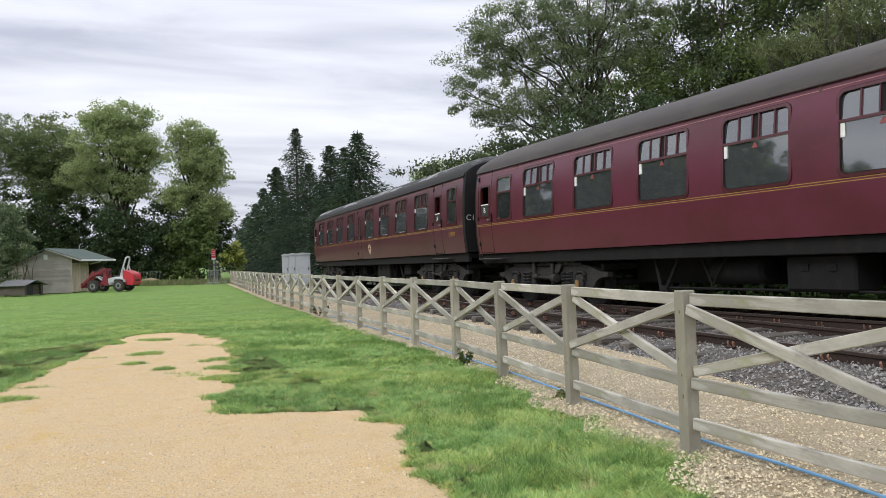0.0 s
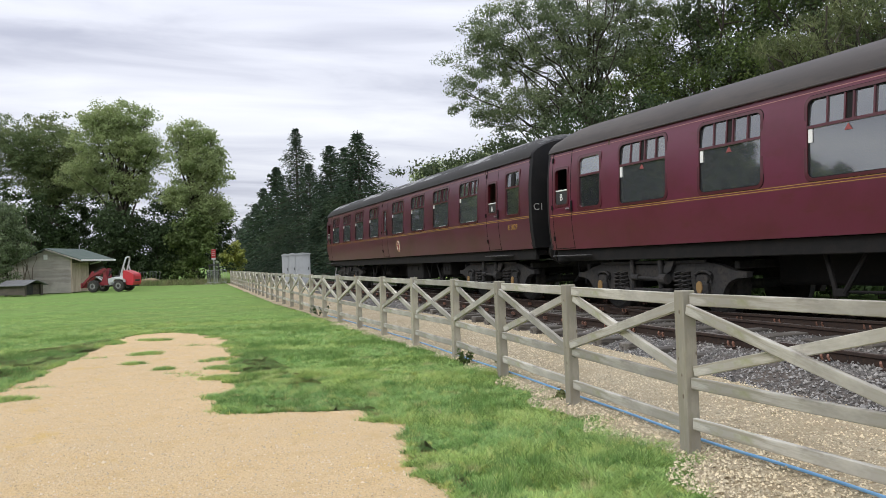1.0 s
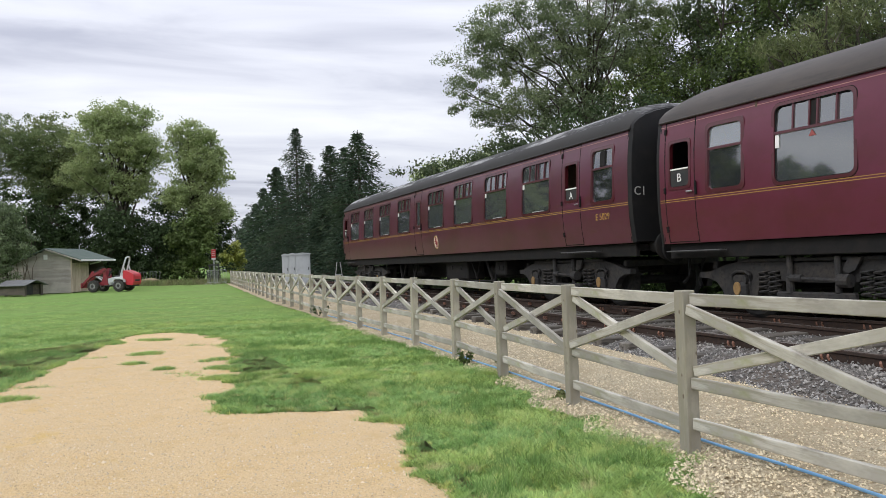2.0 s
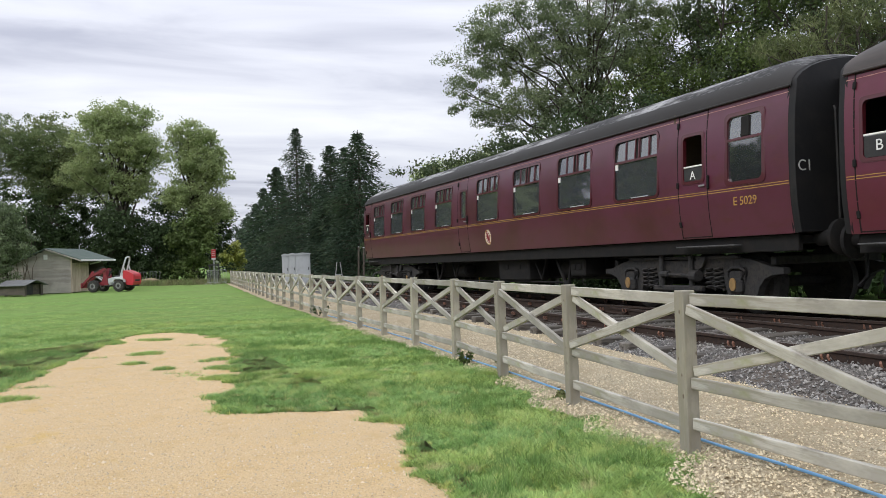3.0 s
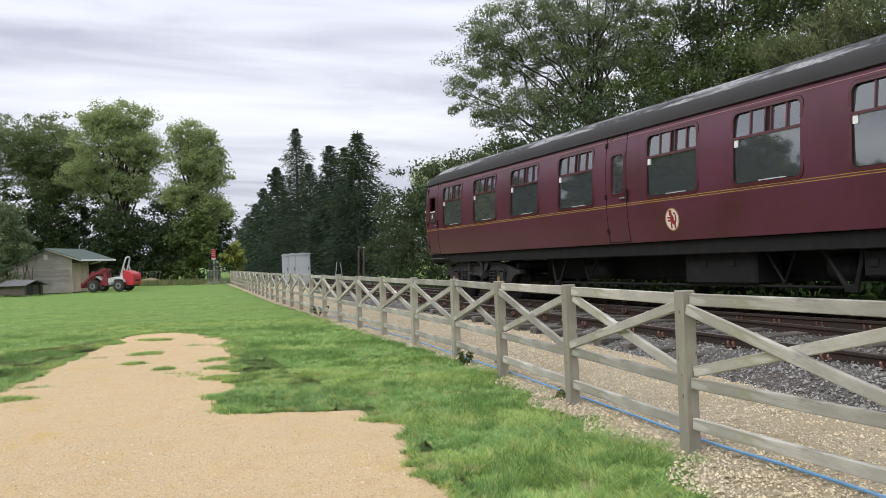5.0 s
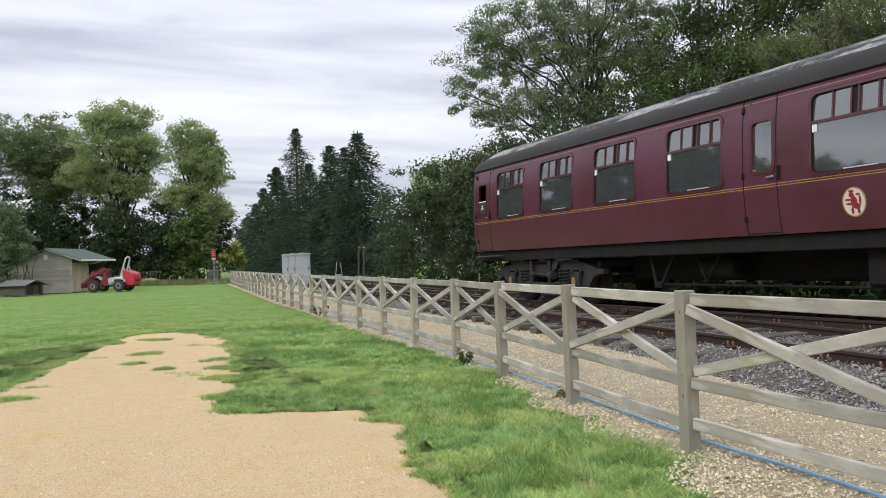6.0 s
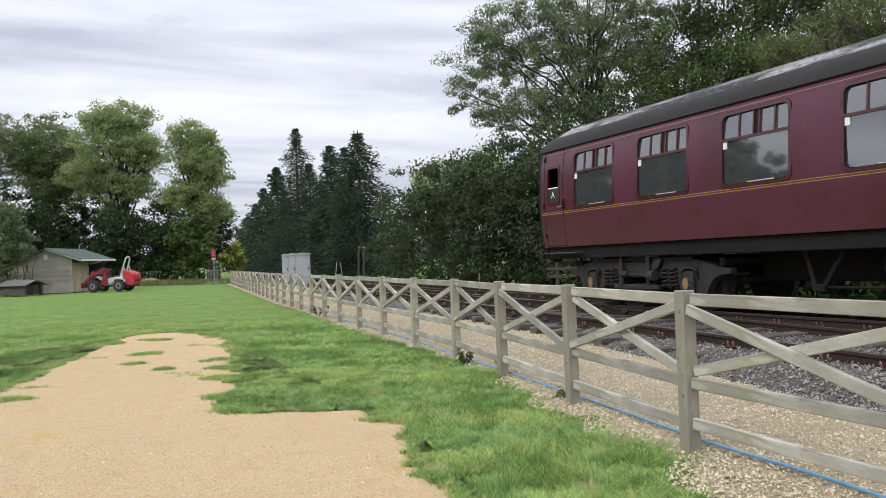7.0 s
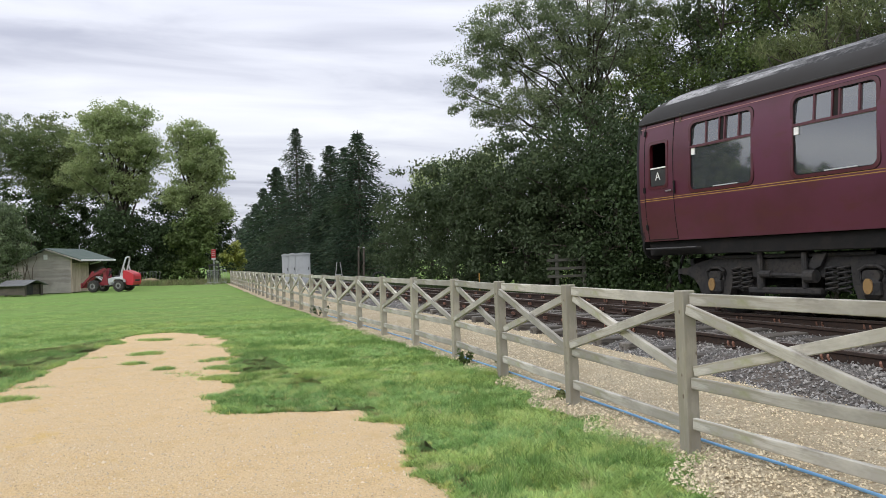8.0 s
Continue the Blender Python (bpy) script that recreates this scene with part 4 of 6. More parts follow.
def coach_end(coach, sign, letters):
    prof = [(-side_y(z), z) for z, _ in PROFILE] + [(-1.31 * math.cos(a), 3.0 + 0.45 * math.sin(a)) for a in [math.pi * k / 14 for k in range(1, 14)]] + [(side_y(z), z) for z, _ in reversed(PROFILE)]
    prof = [(y, max(z, 1.0)) for y, z in prof]
    b = Build()
    n = len(prof)
    for dx, sc in ((9.80, 1.0), (9.86, 0.998), (9.92, 0.985)):
        b.v += [(sign * dx, y * sc, 2.2 + (z - 2.2) * sc) for y, z in prof]
    for j in range(2):
        b.f += [(j * n + i, j * n + (i + 1) % n, (j + 1) * n + (i + 1) % n, (j + 1) * n + i) for i in range(n)]
    b.f += [tuple(range(2 * n, 3 * n)), tuple(range(n - 1, -1, -1))]
    e = part("end_wall", b, END_BLACK, coach, "black bowed coach end", True)
    g = Build()
    for k in range(5):
        s = 0.03 * (k % 2)
        g.ring([(-0.42, 1.15), (0.42, 1.15), (0.42, 3.0), (-0.42, 3.0)], [(-0.55 - s, 1.02), (0.55 + s, 1.02), (0.55 + s, 3.12 + s), (-0.55 - s, 3.12 + s)], "x", sign * (9.92 + 0.058 * k), sign * (9.92 + 0.058 * k + 0.058))
    part("gangway_bellows", g, END_BLACK, coach, "black corridor bellows")
    for q in (-1, 1):
        b = Build().tube([(sign * 9.8, q * 0.864, 1.06), (sign * 10.12, q * 0.864, 1.06)], [0.11, 0.09], 14)
        b.tube([(sign * 10.12, q * 0.864, 1.06), (sign * 10.17, q * 0.864, 1.06), (sign * 10.19, q * 0.864, 1.06)], [0.23, 0.23, 0.19], 20)
        part("buffer", b, UNDER, coach, "round black buffer", True)
        b = Build().tube([(sign * 9.98, q * 0.72, 1.25), (sign * 10.0, q * 0.72, 1.3), (sign * 10.0, q * 0.72, 2.7), (sign * 9.98, q * 0.72, 2.75)], 0.02, 6)
        part("handrail", b, END_BLACK, coach)
        b = Build().tube([(sign * 9.95, q * 0.35, 1.0), (sign * 10.06, q * 0.36, 0.8), (sign * 10.1, q * 0.4, 0.55), (sign * 10.0, q * 0.45, 0.42)], 0.03, 6)
        part("brake_hose", b, END_BLACK, coach)
    if letters:
        o = new("lettering", text_mesh(letters, 0.2, WORN_WHITE))
        o.parent = e
        o.matrix_basis = Matrix.Translation((sign * 9.924, -1.19, 1.98)) @ Matrix.Rotation(radians(90), 4, "Z") @ Matrix.Rotation(radians(90), 4, "X")
        tagged(o, "worn white painted characters")


WORN_WHITE = material("worn_white_paint", (0.42, 0.42, 0.41), 0.7, spots=[(16, (0.2, 0.2, 0.2), 0.58, 0.1, ONE)])


def build_coach(label, wins, toilets, doors, roof_mats, stain, tag, marks, boxes):
    coach = thing("railway_coach", label, "railway coach", "coaches of the train")
    w = WIN_W
    for sg in (-1, 1):
        openings = [(x, x + w, WIN_Z0, WIN_Z1) for x in wins] + [(a, b, 1.86, 2.82) for a, b in toilets] + [(d[2], d[3], DROP_Z0, DROP_Z1) for d in doors]
        part("body_side", side_panel(openings, sg), MAROON if stain else CRIMSON, coach, "glossy maroon body side with yellow lining", True)
        for x in wins:
            window(coach, x, x + w, sg, (0, 0.27, 0.49, 0.575, 0.80, 1.0) if stain else (0, 0.25, 0.46, 0.56, 0.79, 1.0), tag if sg < 0 else None)
            if marks and sg < 0:
                warning_mark(coach, x + 0.60, 2.42, sg)
        for a, b in toilets:
            toilet_window(coach, a, b, sg, stain)
        for d in doors:
            door(coach, *d[:4], sg, d[4] if sg < 0 else "", d[5] if sg < 0 else 0.0)
        b = Build()
        lining(b, -9.82, 9.82, 1.764, 0.010, sg)
        lining(b, -9.82, 9.82, 1.796, 0.010, sg)
        part("waist_lining", b, GOLD, coach, "twin yellow waist lines")
        b = Build()
        lining(b, -9.82, 9.82, 2.935, 0.009, sg)
        part("cantrail_lining", b, CREAM_LINE, coach, "thin pale line under the roof")
        part("gutter", Build().soft_box(-9.85, 9.85, sg * 1.31 - 0.02, sg * 1.31 + 0.02, 3.0, 3.03, 0.008), roof_mats[0], coach)
    part("roof", roof_mesh(roof_mats, stain), None, coach, "arched dark roof with pale stains" if stain else "arched weathered brown roof")
    b = Build().box(-9.7, 9.7, -1.25, 1.25, 1.13, 1.2).box(-9.7, 9.7, -1.2, 1.2, 3.05, 3.1)
    for x in (-8.9, -1.05, 7.5) if stain else (-7.9, 0.0, 7.9):
        b.box(x, x + 0.04, -1.3, -0.35, 1.2, 3.05).box(x, x + 0.04, 0.35, 1.3, 1.2, 3.05)
    part("interior", b, INTERIOR, coach, "dim brown coach interior")
    for x in wins:
        for sg in (-1, 1):
            for e, f in ((-0.32, 0.02), (w + 0.2, 0.02)):
                b = Build().soft_box(x + e - 0.07, x + e + 0.07, sg * 0.75 - 0.46, sg * 0.75 + 0.46, 1.3, 2.22, 0.05)
                b.soft_box(x + e + (0.0 if e < 0 else -0.5), x + e + (0.5 if e < 0 else 0.0), sg * 0.75 - 0.46, sg * 0.75 + 0.46, 1.4, 1.62, 0.04)
                part("seat", b, SEAT, coach)
            part("table", Build().soft_box(x + 0.3, x + w - 0.3, sg * 0.85 - 0.4, sg * 0.85 + 0.4, 1.86, 1.89, 0.008), INTERIOR, coach)
    underframe(coach, boxes)
    sets = bogie(coach, -7.2) + bogie(coach, 7.2)
    coach_end(coach, -1, "")
    coach_end(coach, 1, "C1" if stain else "")
    return coach, sets


def crest(coach, x, z):
    sg = -1
    d = part("crest", on_side(Build().prism(circle(x, z, 0.165, 0.18, 24), "y", -0.003, 0.0), sg), CREST_CREAM, coach, "round cream crest with a gold rim")
    part("crest_rim", on_side(Build().ring(circle(x, z, 0.150, 0.165, 24), circle(x, z, 0.165, 0.18, 24), "y", -0.006, -0.003), sg), GOLD, d)
    b = Build()
    for dx, dz, rx, rz in ((0.0, 0.0, 0.045, 0.07), (-0.03, 0.085, 0.036, 0.034), (0.035, -0.05, 0.05, 0.036), (-0.075, 0.03, 0.045, 0.014), (-0.07, -0.02, 0.04, 0.013), (0.055, -0.105, 0.018, 0.04), (-0.03, -0.10, 0.018, 0.045), (0.085, 0.02, 0.015, 0.06), (0.06, 0.09, 0.03, 0.014), (-0.03, 0.13, 0.04, 0.014)):
        b.prism(circle(x + dx, z + dz, rx, rz, 10), "y", -0.007, -0.003)
    part("crest_emblem", on_side(b, sg), CREST_RED, d, "dark red emblem shapes")


CREST_RED = material("crest_red", (0.24, 0.02, 0.03), 0.5)
CREST_CREAM = material("crest_cream", (0.66, 0.60, 0.52), 0.5)
rear_coach, rear_sets = build_coach(
    "maroon passenger coach with stained black roof on the far rails", [-8.65, -6.755, -4.815, -2.79, 0.0, 1.97, 3.925, 5.90], [(8.68, 9.40)],
    [(-9.70, -9.02, -9.59, -9.16, "A", 0.40), (-1.16, -0.56, -1.01, -0.61, "", 0.0), (7.62, 8.28, 7.73, 8.205, "A", 0.47)],
    [ROOF_BLACK, ROOF_STAIN], True, (0.075, 2.478, 0.10), False,
    [(0.47, 2.0, 0.44, 0.92, "box"), (-2.75, -2.0, 0.5, 0.85, "cyl"), (3.0, 3.45, 0.5, 0.84, "cyl"), (3.75, 4.3, 0.55, 0.9, "box")])
front_coach, front_sets = build_coach(
    "maroon passenger coach with weathered brown roof, coupled ahead", [-7.56, -5.60, -3.64, -1.67, 0.30, 2.27, 4.23, 6.2], [(-8.80, -8.10)],
    [(-9.70, -9.05, -9.61, -9.15, "B", 0.42), (8.95, 9.6, 9.05, 9.5, "B", 0.0)],
    [ROOF_BROWN], False, (0.065, 2.475, 0.17), True,
    [(-2.6, -1.5, 0.48, 0.9, "cyl"), (-0.9, 0.2, 0.42, 0.9, "box"), (1.0, 2.2, 0.45, 0.9, "box")])
crest(rear_coach, 0.59, 1.46)
num = new("number", text_mesh("E 5029", 0.165, GOLD))
num.parent = rear_coach
num.matrix_basis = Matrix.Translation((9.02, -(side_y(1.61) + 0.003), 1.61)) @ Matrix.Rotation(radians(90), 4, "X")
tagged(num, "yellow painted coach number")


def motions():
    steps = [i * 0.1 for i in range(81)]
    for coach, sets, ahead in ((rear_coach, rear_sets, 0.0), (front_coach, front_sets, 20.498)):
        rows = []
        for t in steps:
            s = travelled(t) + ahead
            (xa, ya, _), (xb, yb, _) = line_at(s - 7.087), line_at(s + 7.087)
            z = RAIL_Z - 0.002 + GRADE * s - (0.055 if ahead else 0.0)
            rows.append((t, Matrix.Translation(((xa + xb) / 2, (ya + yb) / 2, z)) @ Matrix.Rotation(math.atan2(yb - ya, xb - xa), 4, "Z") @ Matrix.Rotation(-GRADE, 4, "Y")))
        walk(coach, rows)
        for ws in sets:
            at = ws.location.copy()
            walk(ws, [(t, Matrix.Translation(at) @ Matrix.Rotation(travelled(t) / 0.457, 4, "Y")) for t in steps])


# ---- timber fence ----
def along(poly, step):
    """Points every step metres along a polyline in plan."""
    pts, left = [poly[0]], step
    for (xa, ya), (xb, yb) in zip(poly, poly[1:]):
        d, at = math.hypot(xb - xa, yb - ya), 0.0
        while d - at >= left:
            at += left
            pts.append((xa + (xb - xa) * at / d, ya + (yb - ya) * at / d))
            left = step
        left -= d - at
    return pts


def build_fence():
    fence = thing("fence", "weathered timber fence with diagonal cross braces on gravel", "fence")
    spans = along(FENCE[2:], 1.845)
    back = along([FENCE[2], FENCE[1], FENCE[0]], 1.845)[1:]
    posts = list(reversed(back)) + spans
    def height(y):
        return float(np.interp(y, [5, 20, 55], [1.0, 0.965, 0.90]))

    post = Build().soft_box(-0.05, 0.05, -0.048, 0.048, -0.3, 1.06, 0.006).mesh("post", WOOD)
    rail = Build().soft_box(0.0, 1.0, -0.019, 0.019, -0.037, 0.037, 0.004).mesh("rail", WOOD_RAIL)
    brace = Build().soft_box(0.0, 1.0, -0.018, 0.018, -0.034, 0.034, 0.004).mesh("brace", WOOD_RAIL)
    for i, (x, y) in enumerate(posts):
        ob = new("post", post)
        ob.parent = fence
        xb, yb = posts[min(i + 1, len(posts) - 1)]
        xa, ya = posts[max(i - 1, 0)]
        th = math.atan2(yb - ya, xb - xa)
        ob.matrix_basis = pose(x, y, 0.0, random.uniform(-0.6, 0.6), random.uniform(-0.6, 0.6), math.degrees(th) + random.uniform(-2, 2)) @ Matrix.Diagonal((1, 1, height(y), 1))
    for i, ((xa, ya), (xb, yb)) in enumerate(zip(posts, posts[1:])):
        d = math.hypot(xb - xa, yb - ya)
        th = math.atan2(yb - ya, xb - xa)
        base = Matrix.Translation((xa, ya, 0)) @ Matrix.Rotation(th, 4, "Z") @ Matrix.Diagonal((1, 1, height(ya), 1))
        for z in (1.0, 0.47, 0.20):
            ob = new("rail", rail)
            ob.parent = fence
            j0, j1 = random.uniform(-0.008, 0.008), random.uniform(-0.008, 0.008)
            ob.matrix_basis = base @ Matrix.Translation((0.05, -0.012 if z > 0.9 else 0.0, z + j0)) @ Matrix.Rotation(math.atan2(j0 - j1, d), 4, "Y") @ Matrix.Diagonal((d - 0.1, 1, 1.05 if z > 0.9 else 1.0, 1))
        for lo, hi, side in ((0.51, 0.94, 0.022 * (-1 if i % 2 else 1)), (0.96, 0.535, 0.022 * (1 if i % 2 else -1))):
            ob = new("brace", brace)
            ob.parent = fence
            ln = math.hypot(d - 0.1, hi - lo)
            ob.matrix_basis = base @ Matrix.Translation((0.05, side, lo)) @ Matrix.Rotation(-math.atan2(hi - lo, d - 0.1), 4, "Y") @ Matrix.Diagonal((ln, 1, 1, 1))


build_fence()


def build_hose():
    pts = [(2.55, 3.2), (2.25, 4.2), (2.04, 4.86), (1.76, 5.52), (1.44, 6.75), (1.12, 7.76), (0.70, 9.25), (0.28, 10.5), (-0.35, 12.65), (-0.92, 14.35), (-1.75, 16.8), (-2.9, 20.0)]
    cu = bpy.data.curves.new("hose", "CURVE")
    cu.dimensions, cu.bevel_depth, cu.bevel_resolution, cu.resolution_u = "3D", 0.0105, 2, 8
    sp = cu.splines.new("NURBS")
    sp.points.add(len(pts) - 1)
    for q, (x, y) in zip(sp.points, [(a * 0.97, c * 0.97) for a, c in pts]):
        q.co = (x, y, 0.042, 1)
    sp.use_endpoint_u, sp.order_u = True, 3
    cu.materials.append(HOSE)
    thing("water_pipe", "thin bright blue water pipe lying on gravel along the fence", "pipe", mesh=cu)


build_hose()


# ---- shed, kennel, loader ----
def build_shed():
    m = Matrix.Translation((-25.65, 50.4, 0)) @ Matrix.Rotation(radians(-1), 4, "Z")
    shed = thing("shed", "weathered grey timber shed with green felt roof and open front", "shed", m=m)
    # local x along the gable wall, y back; the open bay faces local +x
    w, dpt, eave, ridge, ax = 4.9, 4.6, 2.05, 2.76, 0.98
    top = [(-w / 2, 1.42), (ax, ridge), (w / 2, eave + 0.15)]

    def roof_z(x):
        return top[0][1] + (top[1][1] - top[0][1]) * (x + w / 2) / (w / 2 + ax) if x < ax else top[1][1] + (top[2][1] - top[1][1]) * (x - ax) / (w / 2 - ax)
    z = 0.0
    while z < ridge - 0.05:
        xa, xb = -w / 2, w / 2
        while xa < xb - 0.3 and roof_z(xa) < z + 0.12:
            xa += 0.05
        while xb > xa + 0.3 and roof_z(xb) < z + 0.12:
            xb -= 0.05
        if xb - xa > 0.4:
            b = Build().add([(xa, -0.03, z), (xb, -0.03, z), (xb, 0, z + 0.15), (xa, 0, z + 0.15), (xa, 0.02, z), (xb, 0.02, z), (xb, 0.02, z + 0.15), (xa, 0.02, z + 0.15)], [(0, 1, 2, 3), (5, 4, 7, 6), (4, 5, 1, 0), (3, 2, 6, 7), (4, 0, 3, 7), (1, 5, 6, 2)])
            part("board", b, BOARD, shed)
        z += 0.14
    part("gable_backing", Build().prism([(-w / 2, 0), (w / 2, 0), (w / 2, top[2][1] - 0.06), (ax, ridge - 0.06), (-w / 2, top[0][1] - 0.06)], "y", 0.02, 0.06), BOARD, shed)
    # darker than the other walls: the open bay's shade is put into its colour
    part("rear_wall", Build().prism([(-w / 2, 0), (w / 2, 0), (w / 2, top[2][1] - 0.06), (ax, ridge - 0.06), (-w / 2, top[0][1] - 0.06)], "y", dpt - 0.06, dpt), HUT_WOOD_AND_SHADE, shed)
    part("side_wall", Build().box(-w / 2, -w / 2 + 0.05, 0.06, dpt - 0.06, 0, 1.36), BOARD, shed)
    for k in range(9):
        part("front_board", Build().soft_box(w / 2 - 0.05, w / 2, 0.06 + 0.26 * k, 0.06 + 0.26 * k + 0.245, 0.02, eave + 0.08, 0.006), BOARD_NEW, shed)
    part("corner_post", Build().soft_box(w / 2 - 0.02, w / 2 + 0.05, -0.05, 0.02, 0, eave + 0.1, 0.01), BOARD_NEW, shed)
    part("lintel", Build().soft_box(w / 2 - 0.06, w / 2, 0.06, dpt - 0.06, eave - 0.20, eave + 0.06, 0.01).moved(lambda p: p + Vector((0.03, 0, 0))), HUT_WOOD_AND_SHADE, shed)
    b = Build().prism([(ax, ridge), (w / 2 + 0.75, top[2][1] - 0.22), (w / 2 + 0.75, top[2][1] - 0.16), (ax, ridge + 0.06)], "y", -0.25, dpt + 0.2)
    part("roof", b, FELT_GREEN, shed, "green felt roof slope")
    b = Build().prism([(ax, ridge), (-w / 2 - 0.15, top[0][1] - 0.07), (-w / 2 - 0.15, top[0][1] - 0.01), (ax, ridge + 0.06)], "y", -0.25, dpt + 0.2)
    part("roof", b, FELT_GREEN, shed)
    part("fascia", Build().soft_box(w / 2 + 0.72, w / 2 + 0.77, -0.25, dpt + 0.2, top[2][1] - 0.27, top[2][1] - 0.15, 0.006), WHITE, shed, "pale fascia board")
    b = Build().prism([(ax, ridge - 0.06), (w / 2 + 0.75, top[2][1] - 0.28), (w / 2 + 0.75, top[2][1] - 0.20), (ax, ridge + 0.02)], "y", -0.28, -0.25)
    part("barge_board", b, BOARD, shed)
    part("brace", Build().tube([(w / 2, 2.6, 1.75), (w / 2 + 0.7, 2.6, top[2][1] - 0.3)], 0.05, 6), WHITE, shed)
    part("notice", Build().soft_box(0.75, 1.0, -0.06, -0.035, 2.1, 2.42, 0.01), WHITE, shed, "small white notice on the gable")
    part("finial", Build().tube([(ax, dpt - 0.3, ridge - 0.2), (ax, dpt - 0.3, ridge + 0.3)], 0.04, 6), GALV, shed)


build_shed()


def build_kennel():
    m = Matrix.Translation((-24.9, 46.6, 0)) @ Matrix.Rotation(radians(-22), 4, "Z")
    k = thing("animal_hut", "low dark timber hut with grey felt roof on the lawn", "hut", m=m)
    b = Build().box(-1.0, 0.85, 0, 1.2, 0.06, 0.64)
    part("body", b, HUT_WOOD_AND_SHADE, k)
    # the body is closed; this black sheet paints the doorway's inner shade
    b = Build().prism([(0.0, 0.06), (0.4, 0.06), (0.4, 0.62), (0.0, 0.62)], "x", 0.86, 0.875)
    part("doorway", b.moved(lambda p: Vector((p.x, p.y + 0.25, p.z))), BLACK, k, "flat black panel drawn as the shaded doorway")
    b = Build().soft_box(0.85, 1.02, -0.04, 0.08, 0, 0.66, 0.01).soft_box(0.85, 1.02, 1.1, 1.22, 0, 0.66, 0.01)
    part("porch_post", b, HUT_WOOD_AND_SHADE, k)
    b = Build().prism([(-0.2, 0.58), (0.6, 0.88), (1.4, 0.58), (1.4, 0.62), (0.6, 0.92), (-0.2, 0.62)], "x", -1.15, 1.25)
    part("roof", b, FELT_GREY, k, "grey felt pitched roof")


build_kennel()


RIM_GREY = material("dirty_rim_grey", (0.22, 0.22, 0.22), 0.6, spots=[(9, (0.12, 0.11, 0.10), 0.55, 0.1, ONE)])


def build_loader():
    m = Matrix.Translation((-20.3, 49.4, 0)) @ Matrix.Rotation(radians(172), 4, "Z") @ Matrix.Scale(0.93, 4)
    lo = thing("wheel_loader", "red and grey compact wheel loader parked by the shed", "loader", m=m)
    # local +x forwards (towards the shed), the engine hood is at -x
    def wheel(x, y):
        n, rim = 24, [(-0.14, 0.20), (-0.15, 0.31), (-0.12, 0.37), (0.12, 0.37), (0.15, 0.31), (0.14, 0.20)]
        b = Build()
        w = len(rim)
        b.add([(x + r * math.cos(2 * math.pi * k / n), y + a, 0.385 + r * math.sin(2 * math.pi * k / n)) for k in range(n) for a, r in rim], [(k * w + j, k * w + j + 1, ((k + 1) % n) * w + j + 1, ((k + 1) % n) * w + j) for k in range(n) for j in range(w - 1)])
        for k in range(18):
            a = 2 * math.pi * k / 18
            q = Matrix.Translation((x, y, 0.385)) @ Matrix.Rotation(a, 4, "Y")
            b.box(-0.03, 0.03, -0.13, 0.13, 0.36, 0.385, q)
        t = part("wheel", b, TYRE, lo, "black ribbed tyre", True)
        c = Build().prism(circle(x, 0.385, 0.205, 0.205, 18), "y", y - 0.13, y + 0.13)
        part("rim", c, RIM_GREY, t, "grey wheel rim")
        part("hub", Build().prism(circle(x, 0.385, 0.09, 0.09, 12), "y", y - 0.15, y + 0.15), BLACK, t)
    for x in (-0.85, 0.95):
        for y in (-0.58, 0.58):
            wheel(x, y)
    hood = Build().prism([(-1.72, 0.40), (-1.79, 0.55), (-1.80, 0.95), (-1.74, 1.12), (-1.60, 1.20), (-1.16, 1.36), (-1.08, 1.34), (-1.06, 0.78), (-1.22, 0.56), (-1.34, 0.40)], "y", -0.5, 0.5)
    part("engine_hood", hood, LOADER_RED, lo, "rounded red engine hood")
    part("hood_grille", Build().soft_box(-1.795, -1.78, -0.3, 0.3, 0.62, 0.92, 0.005), BLACK, lo)
    part("counterweight", Build().soft_box(-1.7, -1.3, -0.4, 0.4, 0.30, 0.42, 0.03), BLACK, lo)
    b = Build().soft_box(-1.1, -0.45, -0.52, 0.52, 0.76, 0.96, 0.05).prism([(-0.55, 0.6), (0.02, 0.6), (-0.02, 0.86), (-0.2, 0.92), (-0.55, 0.8)], "y", -0.42, 0.42).prism([(-0.72, 0.9), (-1.1, 0.9), (-1.1, 1.28)], "y", -0.42, 0.42)
    part("seat_platform", b, LOADER_GREY, lo, "grey platform and mudguards")
    part("seat", Build().soft_box(-0.65, -0.25, -0.22, 0.22, 0.93, 1.04, 0.04).soft_box(-0.72, -0.60, -0.22, 0.22, 0.98, 1.35, 0.05), BLACK, lo)
    part("roll_bar", Build().tube([(-0.78, 0.30, 0.92), (-0.95, 0.30, 1.45), (-1.13, 0.28, 2.0), (-1.17, 0.23, 2.16), (-1.19, 0.12, 2.22), (-1.19, -0.12, 2.22), (-1.17, -0.23, 2.16), (-1.13, -0.28, 2.0), (-0.95, -0.30, 1.45), (-0.78, -0.30, 0.92)], 0.055, 8), LOADER_GREY, lo, "pale grey tall roll-over bar", True)
    for y in (-0.35, 0.35):
        part("roll_bar_stay", Build().tube([(-1.02, y, 1.7), (-1.12, y, 1.34)], 0.04, 6), LOADER_GREY, lo)
    front = Build().prism([(0.1, 0.42), (0.95, 0.42), (0.9, 0.52), (0.55, 0.66), (0.45, 0.9), (0.42, 1.45), (0.26, 1.50), (0.16, 0.85)], "y", -0.3, 0.3)
    part("front_frame", front, LOADER_ARM, lo, "red front frame")
